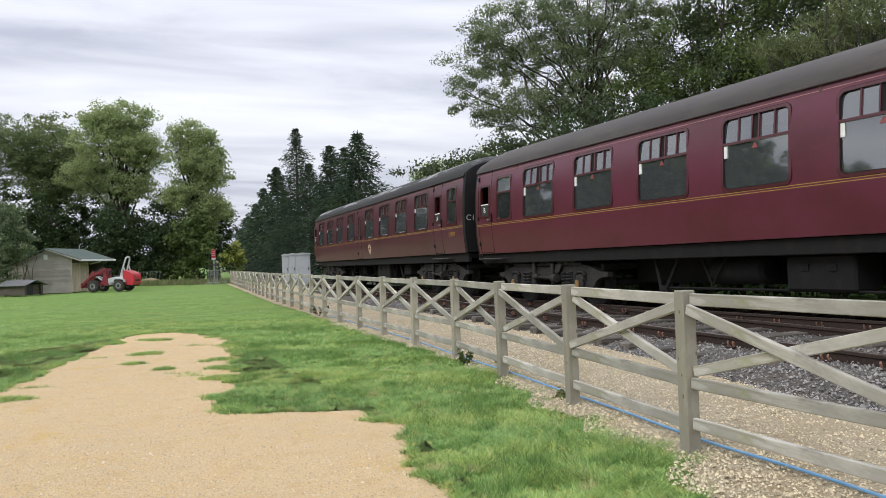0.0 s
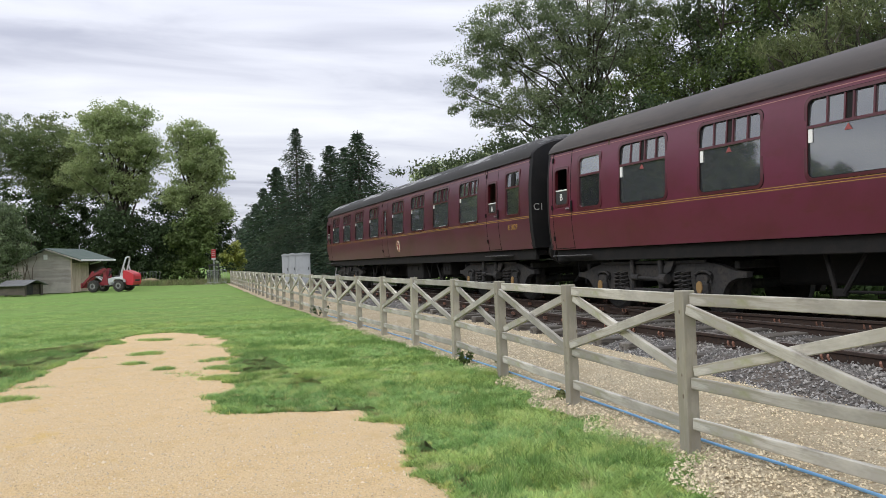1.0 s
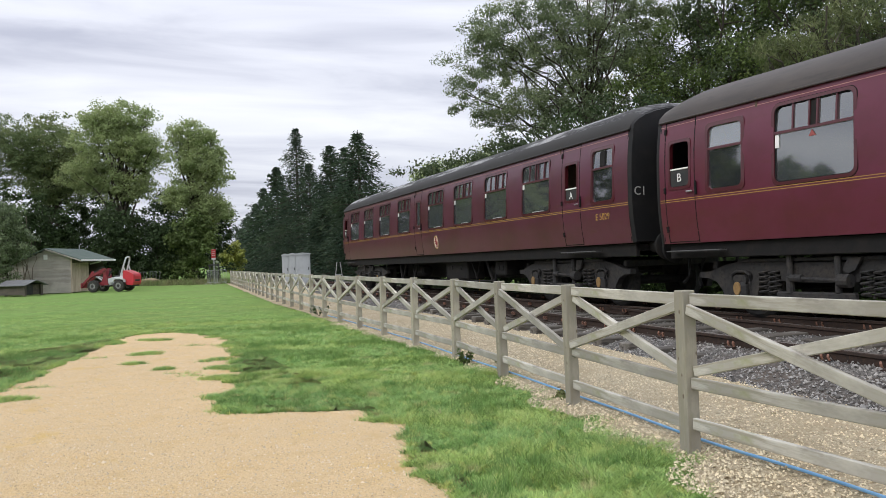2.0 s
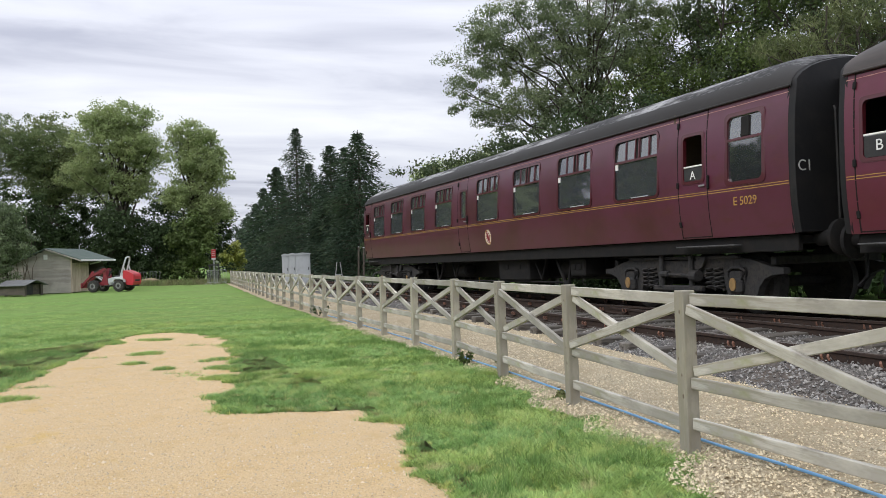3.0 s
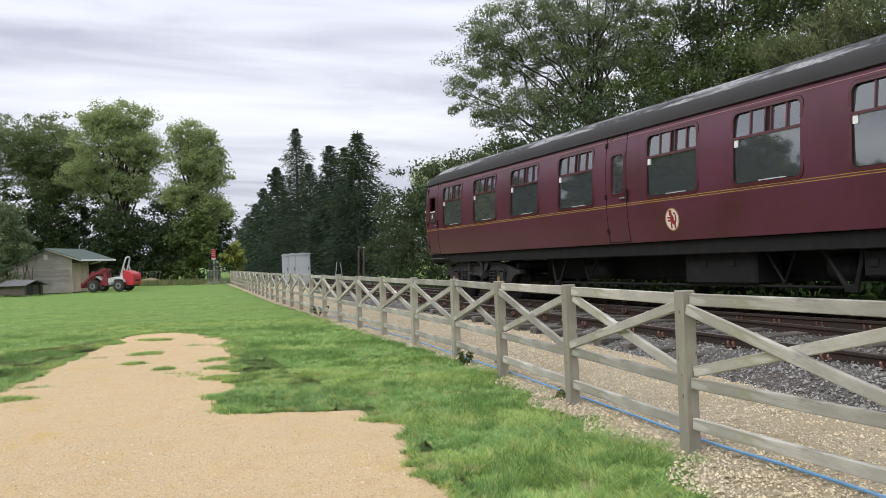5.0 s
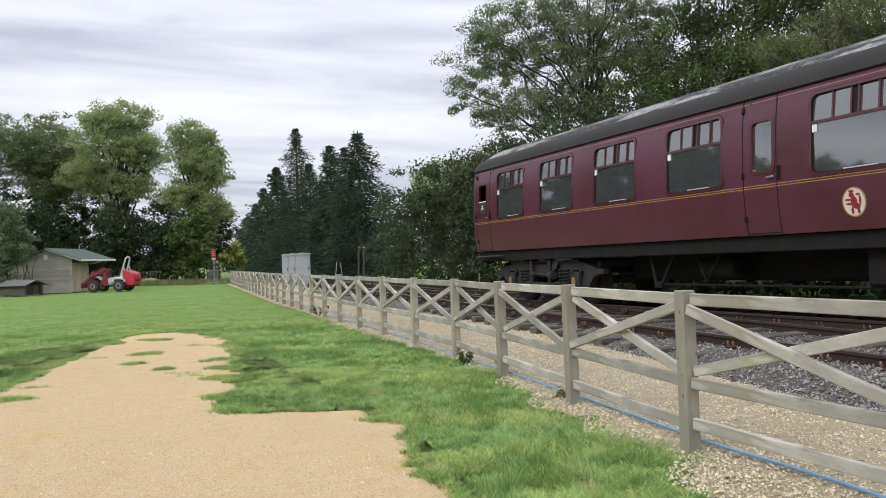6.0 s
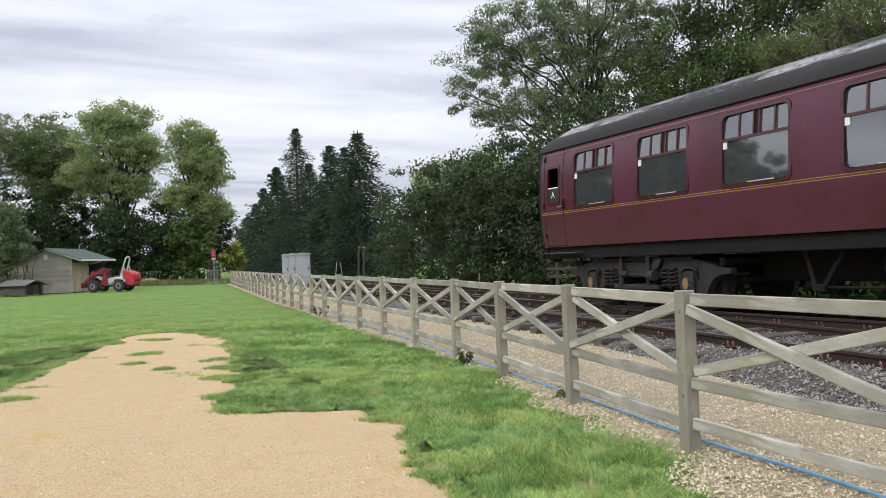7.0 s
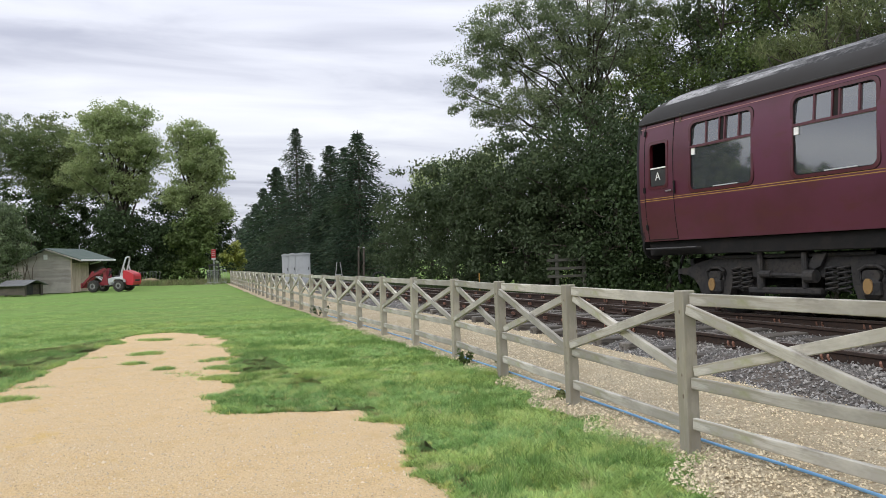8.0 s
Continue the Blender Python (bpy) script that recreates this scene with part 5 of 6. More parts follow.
    for y in (-0.28, 0.28):
        arm = Build().prism([(0.22, 1.40), (0.26, 1.54), (0.38, 1.55), (0.78, 1.36), (1.28, 1.12), (1.60, 0.88), (1.92, 0.55), (1.92, 0.42), (1.82, 0.42), (1.52, 0.76), (1.22, 0.98), (0.74, 1.20)], "y", y - 0.05, y + 0.05)
        part("lift_arm", arm, LOADER_ARM, lo, "bent red lift arm")
        part("lift_cylinder", Build().tube([(0.52, y * 0.7, 0.72), (0.85, y * 0.7, 0.95), (0.86, y * 0.7, 0.96), (1.22, y * 0.7, 1.02)], [0.055, 0.055, 0.03, 0.03], 8), GALV, lo)
    part("arm_crossbeam", Build().tube([(1.25, -0.3, 1.03), (1.25, 0.3, 1.03)], 0.06, 8), LOADER_ARM, lo)
    part("tilt_cylinder", Build().tube([(0.42, 0, 1.48), (0.85, 0, 1.42), (0.86, 0, 1.42), (1.25, 0, 1.28)], [0.06, 0.06, 0.03, 0.03], 8), BLACK, lo)
    part("tilt_link", Build().prism([(1.20, 1.22), (1.28, 1.38), (1.38, 1.36), (1.78, 0.72), (1.70, 0.68)], "y", -0.06, 0.06), LOADER_ARM, lo)
    part("hydraulic_hose", Build().tube([(0.3, 0.12, 1.3), (0.45, 0.14, 1.64), (0.75, 0.14, 1.58), (1.1, 0.12, 1.38)], 0.018, 6), BLACK, lo)
    part("fender", Build().prism([(-1.28, 0.60), (-1.22, 0.80), (-0.95, 0.86), (-0.60, 0.84), (-0.44, 0.70), (-0.48, 0.68), (-0.62, 0.79), (-0.95, 0.81), (-1.18, 0.76), (-1.24, 0.60)], "y", 0.42, 0.72), LOADER_GREY, lo)
    part("tail_lamp", Build().soft_box(-1.80, -1.785, 0.34, 0.44, 0.98, 1.05, 0.006), SIGN_RED, lo)
    part("quick_hitch", Build().soft_box(1.86, 1.98, -0.42, 0.42, 0.28, 0.62, 0.03), LOADER_ARM, lo)
    part("steering_wheel", Build().tube([(0.02 + 0.03 * math.cos(a), 0.18 * math.cos(a), 1.36 + 0.18 * math.sin(a) * 0.6) for a in [k * math.pi / 6 for k in range(13)]], 0.018, 6), BLACK, lo)
    part("steering_column", Build().tube([(0.2, 0, 1.0), (0.05, 0, 1.35)], 0.05, 6), BLACK, lo)
    part("articulation", Build().soft_box(-0.25, 0.25, -0.22, 0.22, 0.42, 0.85, 0.04), LOADER_GREY, lo)
    part("side_step", Build().soft_box(-0.3, 0.15, 0.4, 0.62, 0.38, 0.44, 0.02), BLACK, lo)


build_loader()


# ---- lineside cabinets, barriers, sign, posts ----
def build_cabinets():
    # three cabinets of one row between fence and line
    for x, y, w, h in CABINETS:
        c = thing("equipment_cabinet", "pale grey painted steel trackside equipment cabinet", "cabinet", "trackside cabinets", m=Matrix.Translation((x, y, 0)) @ Matrix.Rotation(radians(CAB_TURN), 4, "Z"))
        part("body", Build().soft_box(-w / 2, w / 2, -0.45, 0.45, 0.0, h - 0.06, 0.012), CABINET, c)
        part("lid", Build().prism([(-w / 2 - 0.04, h - 0.07), (w / 2 + 0.04, h - 0.07), (w / 2 + 0.03, h - 0.01), (0, h + 0.05), (-w / 2 - 0.03, h - 0.01)], "y", -0.5, 0.5), CABINET, c, "shallow sloping lid")
        part("door", Build().soft_box(-w / 2 + 0.05, w / 2 - 0.05, -0.468, -0.45, 0.15, h - 0.14, 0.006), CABINET, c)
        part("handle", Build().soft_box(w / 2 - 0.14, w / 2 - 0.10, -0.49, -0.468, h * 0.5, h * 0.5 + 0.14, 0.006), BLACK, c)


CAB_TURN = 11.0
CABINETS = [(-9.08, 46.5, 0.40, 1.83), (-8.66, 46.4, 0.40, 1.86), (-8.03, 46.2, 0.80, 1.86)]
build_cabinets()


def barrier(x, y, turn, half):
    b = thing("crowd_barrier", "galvanised steel pedestrian barrier on the grass", "barrier", "steel barriers", m=pose(x, y, 0, 0, 0, turn) @ Matrix.Diagonal((half, 1, 0.95, 1)))
    part("frame", Build().tube([(-1.0, 0, 0.18), (-1.0, 0, 0.98), (-0.9, 0, 1.08), (0.9, 0, 1.08), (1.0, 0, 0.98), (1.0, 0, 0.18), (-1.0, 0, 0.18)], 0.022, 6), GALV, b)
    for k in range(14):
        part("bar", Build().tube([(-0.87 + 0.134 * k, 0, 0.18), (-0.87 + 0.134 * k, 0, 1.07)], 0.009, 5), GALV, b)
    for q in (-0.8, 0.8):
        part("foot", Build().tube([(q, -0.3, 0.02), (q, -0.1, 0.16), (q, 0.1, 0.16), (q, 0.3, 0.02)], 0.018, 6), GALV, b)


barrier(-16.45, 57.4, 62, 0.5)
barrier(-15.8, 57.2, 8, 0.42)
barrier(-24.9, 68.5, 4, 0.9)


def build_sign():
    s = thing("warning_sign", "red and white notice board on a post beyond the fence", "sign", m=pose(-16.9, 59.5, -0.33, 0, 0, 8))
    part("post", Build().tube([(0, 0.03, 0), (0, 0.03, 2.9)], 0.05, 8), GALV, s)
    part("board", Build().soft_box(-0.16, 0.16, -0.03, 0.0, 2.25, 2.88, 0.01), SIGN_RED, s, "red notice face")
    part("white_panel", Build().soft_box(-0.155, 0.155, -0.04, -0.03, 2.1, 2.25, 0.004), WORN_WHITE, s)
    for k in range(3):
        part("line_of_writing", Build().soft_box(-0.12, 0.12, -0.036, -0.03, 2.40 + 0.15 * k, 2.435 + 0.15 * k, 0.003), WORN_WHITE, s)
    part("stand", Build().soft_box(-0.35, -0.27, -0.03, 0.03, 0, 1.75, 0.01).soft_box(0.27, 0.35, -0.03, 0.03, 0, 1.75, 0.01).soft_box(-0.4, 0.4, -0.03, 0.03, 1.68, 1.78, 0.01), BLACK, s)


build_sign()


def build_lineside():
    for dx, h in ((0.0, 1.54), (0.24, 1.5)):
        p = thing("marker_post", "weathered grey timber post at the lineside", "post", "lineside posts", m=pose(-4.03 + dx, 38.0, 0, 0, 2, 10))
        part("shaft", Build().soft_box(-0.04, 0.04, -0.04, 0.04, 0, h + 0.42, 0.01), HUT_WOOD_AND_SHADE, p)
        part("cap", Build().soft_box(-0.048, 0.048, -0.048, 0.048, h + 0.42, h + 0.45, 0.01), GALV, p)
    g = thing("lineside_frame", "thin grey steel frame beside the line", "frame", m=pose(-5.0, 38.5, 0, 0, 0, 20))
    for q in (-0.25, 0.25):
        part("upright", Build().tube([(q, 0, 0), (q * 0.3, 0, 1.3)], 0.02, 6), GALV, g)
    part("crossbar", Build().tube([(-0.16, 0, 0.7), (0.16, 0, 0.7)], 0.015, 6), GALV, g)
    # old post-and-board fence under the far hedge
    f = thing("old_fence", "old grey boarded fence under the hedge", "fence", m=pose(3.5, 25.0, 0, 0, 0, 6))
    for x in (0.0, 0.85):
        part("post", Build().soft_box(x - 0.05, x + 0.05, -0.05, 0.05, 0, 1.3, 0.01), WOOD_DARK, f)
    for z in (0.62, 0.86, 1.12):
        part("board", Build().soft_box(-0.32, 0.92, -0.07, -0.05, z - 0.045, z + 0.045, 0.006), WOOD_DARK, f)
    h = thing("plastic_hoop", "black plastic hoop standing beside the track", "hoop", m=pose(-2.9, 36.2, 0, 0, 0, 12))
    part("arch", Build().tube([(0.3 * math.cos(a), 0, 0.48 + 0.3 * math.sin(a)) for a in [math.pi * k / 12 for k in range(13)]], 0.03, 8), BLACK, h, "", True)
    for q in (-0.3, 0.3):
        part("leg", Build().tube([(q, 0, 0), (q, 0, 0.48)], 0.03, 8), BLACK, h)
    st = thing("stake", "small yellow marker stake behind the track", "stake", m=pose(1.2, 27.5, 0))
    part("stick", Build().soft_box(-0.02, 0.02, -0.02, 0.02, 0, 0.75, 0.005), GOLD, st)


build_lineside()


# ---- plants ----
RNG = np.random.default_rng(7)


def leaf_quads(centres, length, width, droop=0.0, axis=None, facing=None):
    """Folded four-cornered leaves at the given points. facing: the way that their upper sides look."""
    n = len(centres)
    d = RNG.normal(size=(n, 3)) if axis is None else axis + 0.35 * RNG.normal(size=(n, 3))
    d[:, 2] -= droop
    if facing is not None:
        u = facing + 0.55 * RNG.normal(size=(n, 3))
        u /= np.linalg.norm(u, axis=1, keepdims=True) + 1e-9
        d -= u * (d * u).sum(1, keepdims=True)
        d[:, 2] -= 0.5 * droop
    d /= np.linalg.norm(d, axis=1, keepdims=True) + 1e-9
    r = RNG.normal(size=(n, 3)) if facing is None else np.cross(d, u)
    r -= d * (r * d).sum(1, keepdims=True)
    r /= np.linalg.norm(r, axis=1, keepdims=True) + 1e-9
    u = np.cross(r, d)
    k = RNG.uniform(0.65, 1.3, (n, 1))
    a, tip = centres - d * length * k * 0.5, centres + d * length * k * 0.5
    mid = centres + u * width * 0.15
    return np.stack([a, mid + r * width * k * 0.5, tip, mid - r * width * k * 0.5], 1).reshape(-1, 3)


def limb(b, start, end, r0, r1, kink, n=5, sides=6):
    start, end = Vector(start), Vector(end)
    pts, rad = [], []
    for i in range(n + 1):
        q = i / n
        p = start.lerp(end, q)
        w = kink * math.sin(math.pi * q)
        p += Vector((random.uniform(-w, w), random.uniform(-w, w), random.uniform(-w, w) * 0.5 + w * 0.6))
        pts.append(p)
        rad.append(r0 + (r1 - r0) * q)
    b.tube(pts, rad, sides, False)
    return pts


def broadleaf(label, x, y, blobs, trunk_r, leaf_mat, clumps, per, leaf, group="broadleaf trees", name="tree", fork=0.3, clump_r=0.55, limbs=14, droop=0.15, hollow=0.45):
    """A tree: tapered trunk, limbs out to the crown and many clumps of leaves. blobs: (dx, dy, z, rx, ry, rz)."""
    global RNG
    RNG = np.random.default_rng(int(abs(x * 131 + y * 17) * 10))
    random.seed(int(abs(x * 57 + y * 29) * 10))
    t = thing(name, label, "tree", group, m=Matrix.Translation((x, y, -0.05)))
    zs = max(q[2] for q in blobs)
    b = Build()
    lean = (random.uniform(-0.3, 0.3), random.uniform(-0.3, 0.3))
    main = limb(b, (0, 0, 0), (lean[0], lean[1], zs * 1.0), trunk_r, trunk_r * 0.25, 0.25, 8, 9)
    vol = np.array([q[3] * q[4] * q[5] for q in blobs]) ** 0.75
    pick = RNG.choice(len(blobs), clumps, p=vol / vol.sum())
    d = RNG.normal(size=(clumps, 3))
    d /= np.linalg.norm(d, axis=1, keepdims=True)
    rad = RNG.uniform(hollow ** 2, 1.0, (clumps, 1)) ** 0.5
    B = np.array([q for q in blobs])[pick]
    cen = B[:, :3] + d * rad * B[:, 3:6] * (1 + np.clip(0.16 * RNG.normal(size=(clumps, 1)), -0.3, 0.15))
    cen[:, 2] = np.maximum(cen[:, 2], 0.3)
    for i in range(limbs):
        c = cen[(i * 37) % clumps]
        h = max(fork * zs, min(c[2] * 0.75, zs * 0.9)) * random.uniform(0.7, 1.0)
        j = min(int(h / zs * 8), 7)
        pts = limb(b, main[j], c, trunk_r * 0.42 * (1 - 0.5 * j / 8), 0.02, 0.35, 6, 6)
        for q in range(3):
            RNG.integers(clumps)
            near = cen[np.argsort(((cen - np.array(pts[3 + q])) ** 2).sum(1))[RNG.integers(1, 6)]]
            limb(b, pts[3 + q], near, trunk_r * 0.13, 0.01, 0.2, 3, 4)
    part("trunk", b, BARK, t, "dark branching trunk", True)
    # each clump is a small dome of leaves that look outwards and up
    size = clump_r * RNG.uniform(0.55, 1.35, (clumps, 1, 1))
    off = RNG.normal(size=(clumps, per, 3))
    off /= np.linalg.norm(off, axis=2, keepdims=True)
    off *= RNG.uniform(0.25, 1.0, (clumps, per, 1)) ** 0.6 * np.array([1.15, 1.15, 0.95])
    off[:, :, 2] = np.where(off[:, :, 2] < -0.2, off[:, :, 2] * 0.5, off[:, :, 2])
    pts = cen[:, None, :] + off * size + 0.12 * size * RNG.normal(size=(clumps, per, 3))
    out = off + np.array([0, 0, 0.45])
    keep = pts[:, :, 2].ravel() > 0.12
    part("crown", fast_mesh("crown", leaf_quads(pts.reshape(-1, 3)[keep], leaf[0], leaf[1], droop, facing=out.reshape(-1, 3)[keep]), 4, leaf_mat), None, t, "uneven leafy crown")
    return t


def conifer(label, x, y, h, r, per=26, group="conifers", gap=0.42):
    """A spruce: straight stem, drooping whorls of branches clothed in needle sprays."""
    t = thing("conifer", label, "conifer", group, m=Matrix.Translation((x, y, -0.05)))
    b = Build().tube([(0, 0, 0), (0.05, 0, h * 0.5), (0, 0.04, h)], [0.02 * h, 0.012 * h, 0.02], 7)
    cs, ax = [], []
    z, k = 0.5, 0
    while z < h - 0.15:
        q = 1 - z / h
        reach = r * (q ** 0.66) * (0.9 + 0.25 * math.sin(z * 2.3 + x))
        n = max(4, int(6 + 7 * q))
        for i in range(n):
            a = k * 0.7 + 2 * math.pi * i / n + random.uniform(-0.25, 0.25)
            ln = max(0.25, reach * random.uniform(0.45, 1.3))
            rise, drop = random.uniform(0.05, 0.35), random.uniform(0.2, 0.5)
            m = max(18, int(per * ln / r))
            u = RNG.uniform(0.12, 1.0, m) ** 0.7
            px = np.stack([np.cos(a) * ln * u, np.sin(a) * ln * u, z + ln * (rise * u - drop * u ** 2.2)], 1)
            px += RNG.normal(size=(m, 3)) * np.array([0.16, 0.16, 0.12]) * (0.4 + 0.8 * ln / 2.0)
            cs.append(px)
            dr = np.tile(np.array([[math.cos(a), math.sin(a), -0.12]]), (m, 1))
            ax.append(dr)
            if i % 2 == 0 and ln > 0.6:
                b.tube([(0, 0, z), (math.cos(a) * ln * 0.55, math.sin(a) * ln * 0.55, z + ln * 0.1 * rise), (math.cos(a) * ln * 0.95, math.sin(a) * ln * 0.95, z + ln * (rise - drop) * 0.9)], [0.03, 0.02, 0.008], 4, False)
        z += gap * random.uniform(0.6, 1.05) * (0.6 + 0.4 * q)
        k += 1
    part("trunk", b, BARK, t, "straight dark stem", True)
    c = np.concatenate(cs)
    part("foliage", fast_mesh("foliage", leaf_quads(c, 0.29 if y < 100 else 0.5, 0.066 if y < 100 else 0.15, 0.12, axis=np.concatenate(ax)), 4, NEEDLES), None, t, "drooping dark needle sprays")
    return t


def spot(px, depth, base=0.0):
    """Plan point seen at a share px across the picture (0 left, 1 right) at that depth."""
    return (px - 0.5) * 2 * math.tan(radians(57.47 / 2)) * depth, depth


def build_trees():
    far = (0.19, 0.125)
    # trees closing the far side of the lawn
    broadleaf("tall leafy tree at the back of the lawn", -43.5, 76, [(0, 0, 12.9, 5.0, 4, 4.0), (-3, 1, 11.8, 4, 3.5, 3.8), (-5, 0, 13.0, 3, 3, 3)], 0.42, LEAF_LEFT, 760, 66, far, limbs=18, clump_r=0.62)
    broadleaf("tall dark tree at the back of the lawn", -37.5, 77, [(0, 0, 12.9, 4.2, 4, 3.5), (1.5, -0.5, 10.2, 3.8, 3.0, 3.0)], 0.4, LEAF_LEFT, 660, 66, far, limbs=18, clump_r=0.6)
    broadleaf("tall pale green tree at the back of the lawn", -28.6, 72, [(-1.6, 0, 14.6, 2.0, 2.0, 1.5), (0.9, 0, 14.4, 2.6, 2.4, 1.9), (-0.4, 0, 12.6, 3.9, 3.2, 2.0), (2.4, -0.3, 11.5, 2.3, 2.2, 1.9), (-2.4, 0, 9.8, 3.0, 2.6, 2.0), (1.0, -0.4, 8.6, 2.6, 2.4, 1.7)], 0.4, LEAF_LIGHT, 640, 70, far, limbs=30, clump_r=0.58, hollow=0.3)
    broadleaf("pale green tree with a leaning trunk at the lawn's edge", -21.9, 71, [(-0.5, 0, 12.7, 1.7, 1.6, 1.5), (1.3, 0, 11.9, 1.7, 1.6, 1.5), (0.6, 0, 10.5, 2.5, 2.2, 1.4), (1.9, 0, 9.3, 1.6, 1.6, 1.3), (-0.2, 0, 7.5, 2.5, 2.4, 1.6), (1.7, 0, 6.3, 1.7, 1.7, 1.5)], 0.34, LEAF_LIGHT, 500, 70, far, limbs=28, clump_r=0.56, hollow=0.3)
    broadleaf("tall tree behind the shed", -52.5, 78, [(0, 0, 10.0, 5, 4, 5), (1.5, 0, 6, 5, 4, 4.5)], 0.42, LEAF_LEFT, 560, 60, far, limbs=14, clump_r=0.6)
    # LEAF_DARK here is partly another species, partly canopy shade put into colour
    for i, (x, y, r, h, m) in enumerate(((-45, 70, 3.6, 9.2, LEAF_DARK), (-39, 69, 3.6, 9.6, LEAF_DARK), (-34.2, 68, 3.2, 7.8, LEAF_DARK), (-28.4, 69, 3.0, 7.4, LEAF_DARK), (-24.6, 70, 2.4, 5.6, LEAF_DARK), (-21.6, 69, 2.0, 6.4, LEAF_MID), (-52, 70, 4.4, 11.5, LEAF_DARK), (-31, 74, 3.0, 5.2, LEAF_DARK), (-36, 74, 3.0, 5.8, LEAF_DARK), (-42, 75, 3.4, 5.5, LEAF_DARK), (-25, 76, 3.0, 6.0, LEAF_DARK), (-33.5, 79, 3.6, 10.5, LEAF_DARK), (-28.2, 79, 3.4, 9.6, LEAF_DARK), (-38.5, 80, 3.6, 10.5, LEAF_DARK), (-22.8, 78, 2.8, 7.6, LEAF_DARK), (-49, 73, 4, 5.5, LEAF_DARK))):
        broadleaf("dense shrub under the trees, dark leaves partly painting canopy shade", x, y, [(0, 0, h * 0.45, r, r * 0.8, h * 0.5), (r * 0.4, 0, h * 0.6, r * 0.6, r * 0.6, h * 0.35)], 0.12, m, 150, 46, (0.26, 0.16), "undergrowth shrubs", "shrub", 0.15, 0.6, 6)
    x, y = spot(0.262, 92)
    broadleaf("small yellowing bush at the end of the fence", x, y, [(0, 0, 2.0, 1.4, 1.2, 1.8)], 0.08, LEAF_YELLOW, 70, 60, (0.25, 0.16), "undergrowth shrubs", "bush", 0.2, 0.4, 5)
    broadleaf("grey-green bush with bare stems beside the shed", -26.2, 48.3, [(0.3, 0, 3.3, 1.5, 1.1, 1.3), (-0.5, 0, 1.7, 1.3, 1.0, 1.7), (-0.4, 0, 4.6, 1.6, 1.2, 1.0)], 0.08, LEAF_GREY, 190, 80, (0.15, 0.07), "undergrowth shrubs", "bush", 0.2, 0.38, 8)
    stems = thing("bare_stems", "bare pale climbing stems above the bush", "stems", m=Matrix.Translation((-25.4, 48.9, 0)))
    for k in range(7):
        x0 = random.uniform(-0.6, 0.9)
        b = Build()
        limb(b, (x0, 0, 0.2), (x0 + random.uniform(-0.9, 0.5), random.uniform(-0.4, 0.4), random.uniform(3.6, 5.8)), 0.03, 0.008, 0.3, 7, 5)
        part("stem", b, TWIG, stems, "", True)
    broadleaf("tree overhanging the lawn from the side", -29.3, 50.0, [(-2.0, 0, 8.0, 3.2, 3, 2.6), (-3, 0, 6.0, 3.2, 3, 3.0)], 0.25, LEAF_LIGHT, 150, 70, (0.24, 0.13), limbs=10, clump_r=0.5)
    # conifers receding along the line
    for px, d, h, r in ((0.408, 55, 10.0, 3.1), (0.376, 66, 10.6, 2.8), (0.338, 88, 15.6, 3.6), (0.392, 74, 11.5, 3.2), (0.315, 108, 14.0, 3.9), (0.352, 80, 11.0, 3.2), (0.300, 130, 13.2, 4.2), (0.290, 150, 12.4, 4.2), (0.281, 175, 11.6, 4.4), (0.274, 205, 10.5, 4.6), (0.365, 60, 6.0, 2.2), (0.325, 95, 9.0, 3.2), (0.39, 60, 7.5, 2.4)):
        x, y = spot(px, d)
        conifer("dark green conifer standing beside the railway", x, y, h * 1.03, r * 1.22, per=106 if d < 70 else 78 if d < 100 else 46, gap=0.34 if d < 100 else 0.5)
    # hedge bank behind the line: bushes from the conifers to the near right
    bank = [(0.452, 43, 2.3, 5.3, LEAF_HEDGE), (0.470, 38, 2.4, 5.3, LEAF_HEDGE), (0.492, 36, 2.3, 6.2, LEAF_HEDGE), (0.520, 33, 2.3, 6.1, LEAF_HEDGE), (0.548, 31, 2.2, 6.0, LEAF_HEDGE), (0.575, 29, 2.1, 5.9, LEAF_HEDGE), (0.605, 27.5, 2.1, 6.2, LEAF_HEDGE), (0.637, 26.5, 2.2, 6.5, LEAF_HEDGE), (0.668, 25.5, 2.1, 6.8, LEAF_HEDGE), (0.70, 24, 1.9, 6.6, LEAF_DARK), (0.735, 23, 1.9, 5.2, LEAF_DARK), (0.775, 22, 1.9, 5.2, LEAF_DARK), (0.82, 21, 1.9, 5.0, LEAF_DARK), (0.87, 20, 1.9, 5.0, LEAF_DARK), (0.925, 19, 1.9, 5.0, LEAF_DARK), (0.98, 18.3, 1.9, 5.0, LEAF_DARK), (1.04, 17.5, 1.9, 5.0, LEAF_DARK)]
    for i, (px, d, r, h, m) in enumerate(bank):
        x, y = spot(px, d)
        per = 90 if d < 34 else 70
        broadleaf("dense green hedge bush behind the track", x + 0.6, y + 0.6, [(0, 0, h * 0.38, r, r * 0.8, h * 0.42), (random.uniform(-0.6, 0.6), 0, h * 0.68, r * 1.1, r * 0.7, h * 0.24)], 0.1, m, 110 if px < 0.7 else 70, int(per * 1.2) if px < 0.76 else 70, (0.138, 0.085) if 0.44 < px < 0.6 else (0.122, 0.073) if px < 0.76 else (0.2, 0.125), "lineside hedge", "hedge_bush", 0.15, 0.42 if px < 0.6 else 0.55, 7, hollow=0.75, droop=0.5)
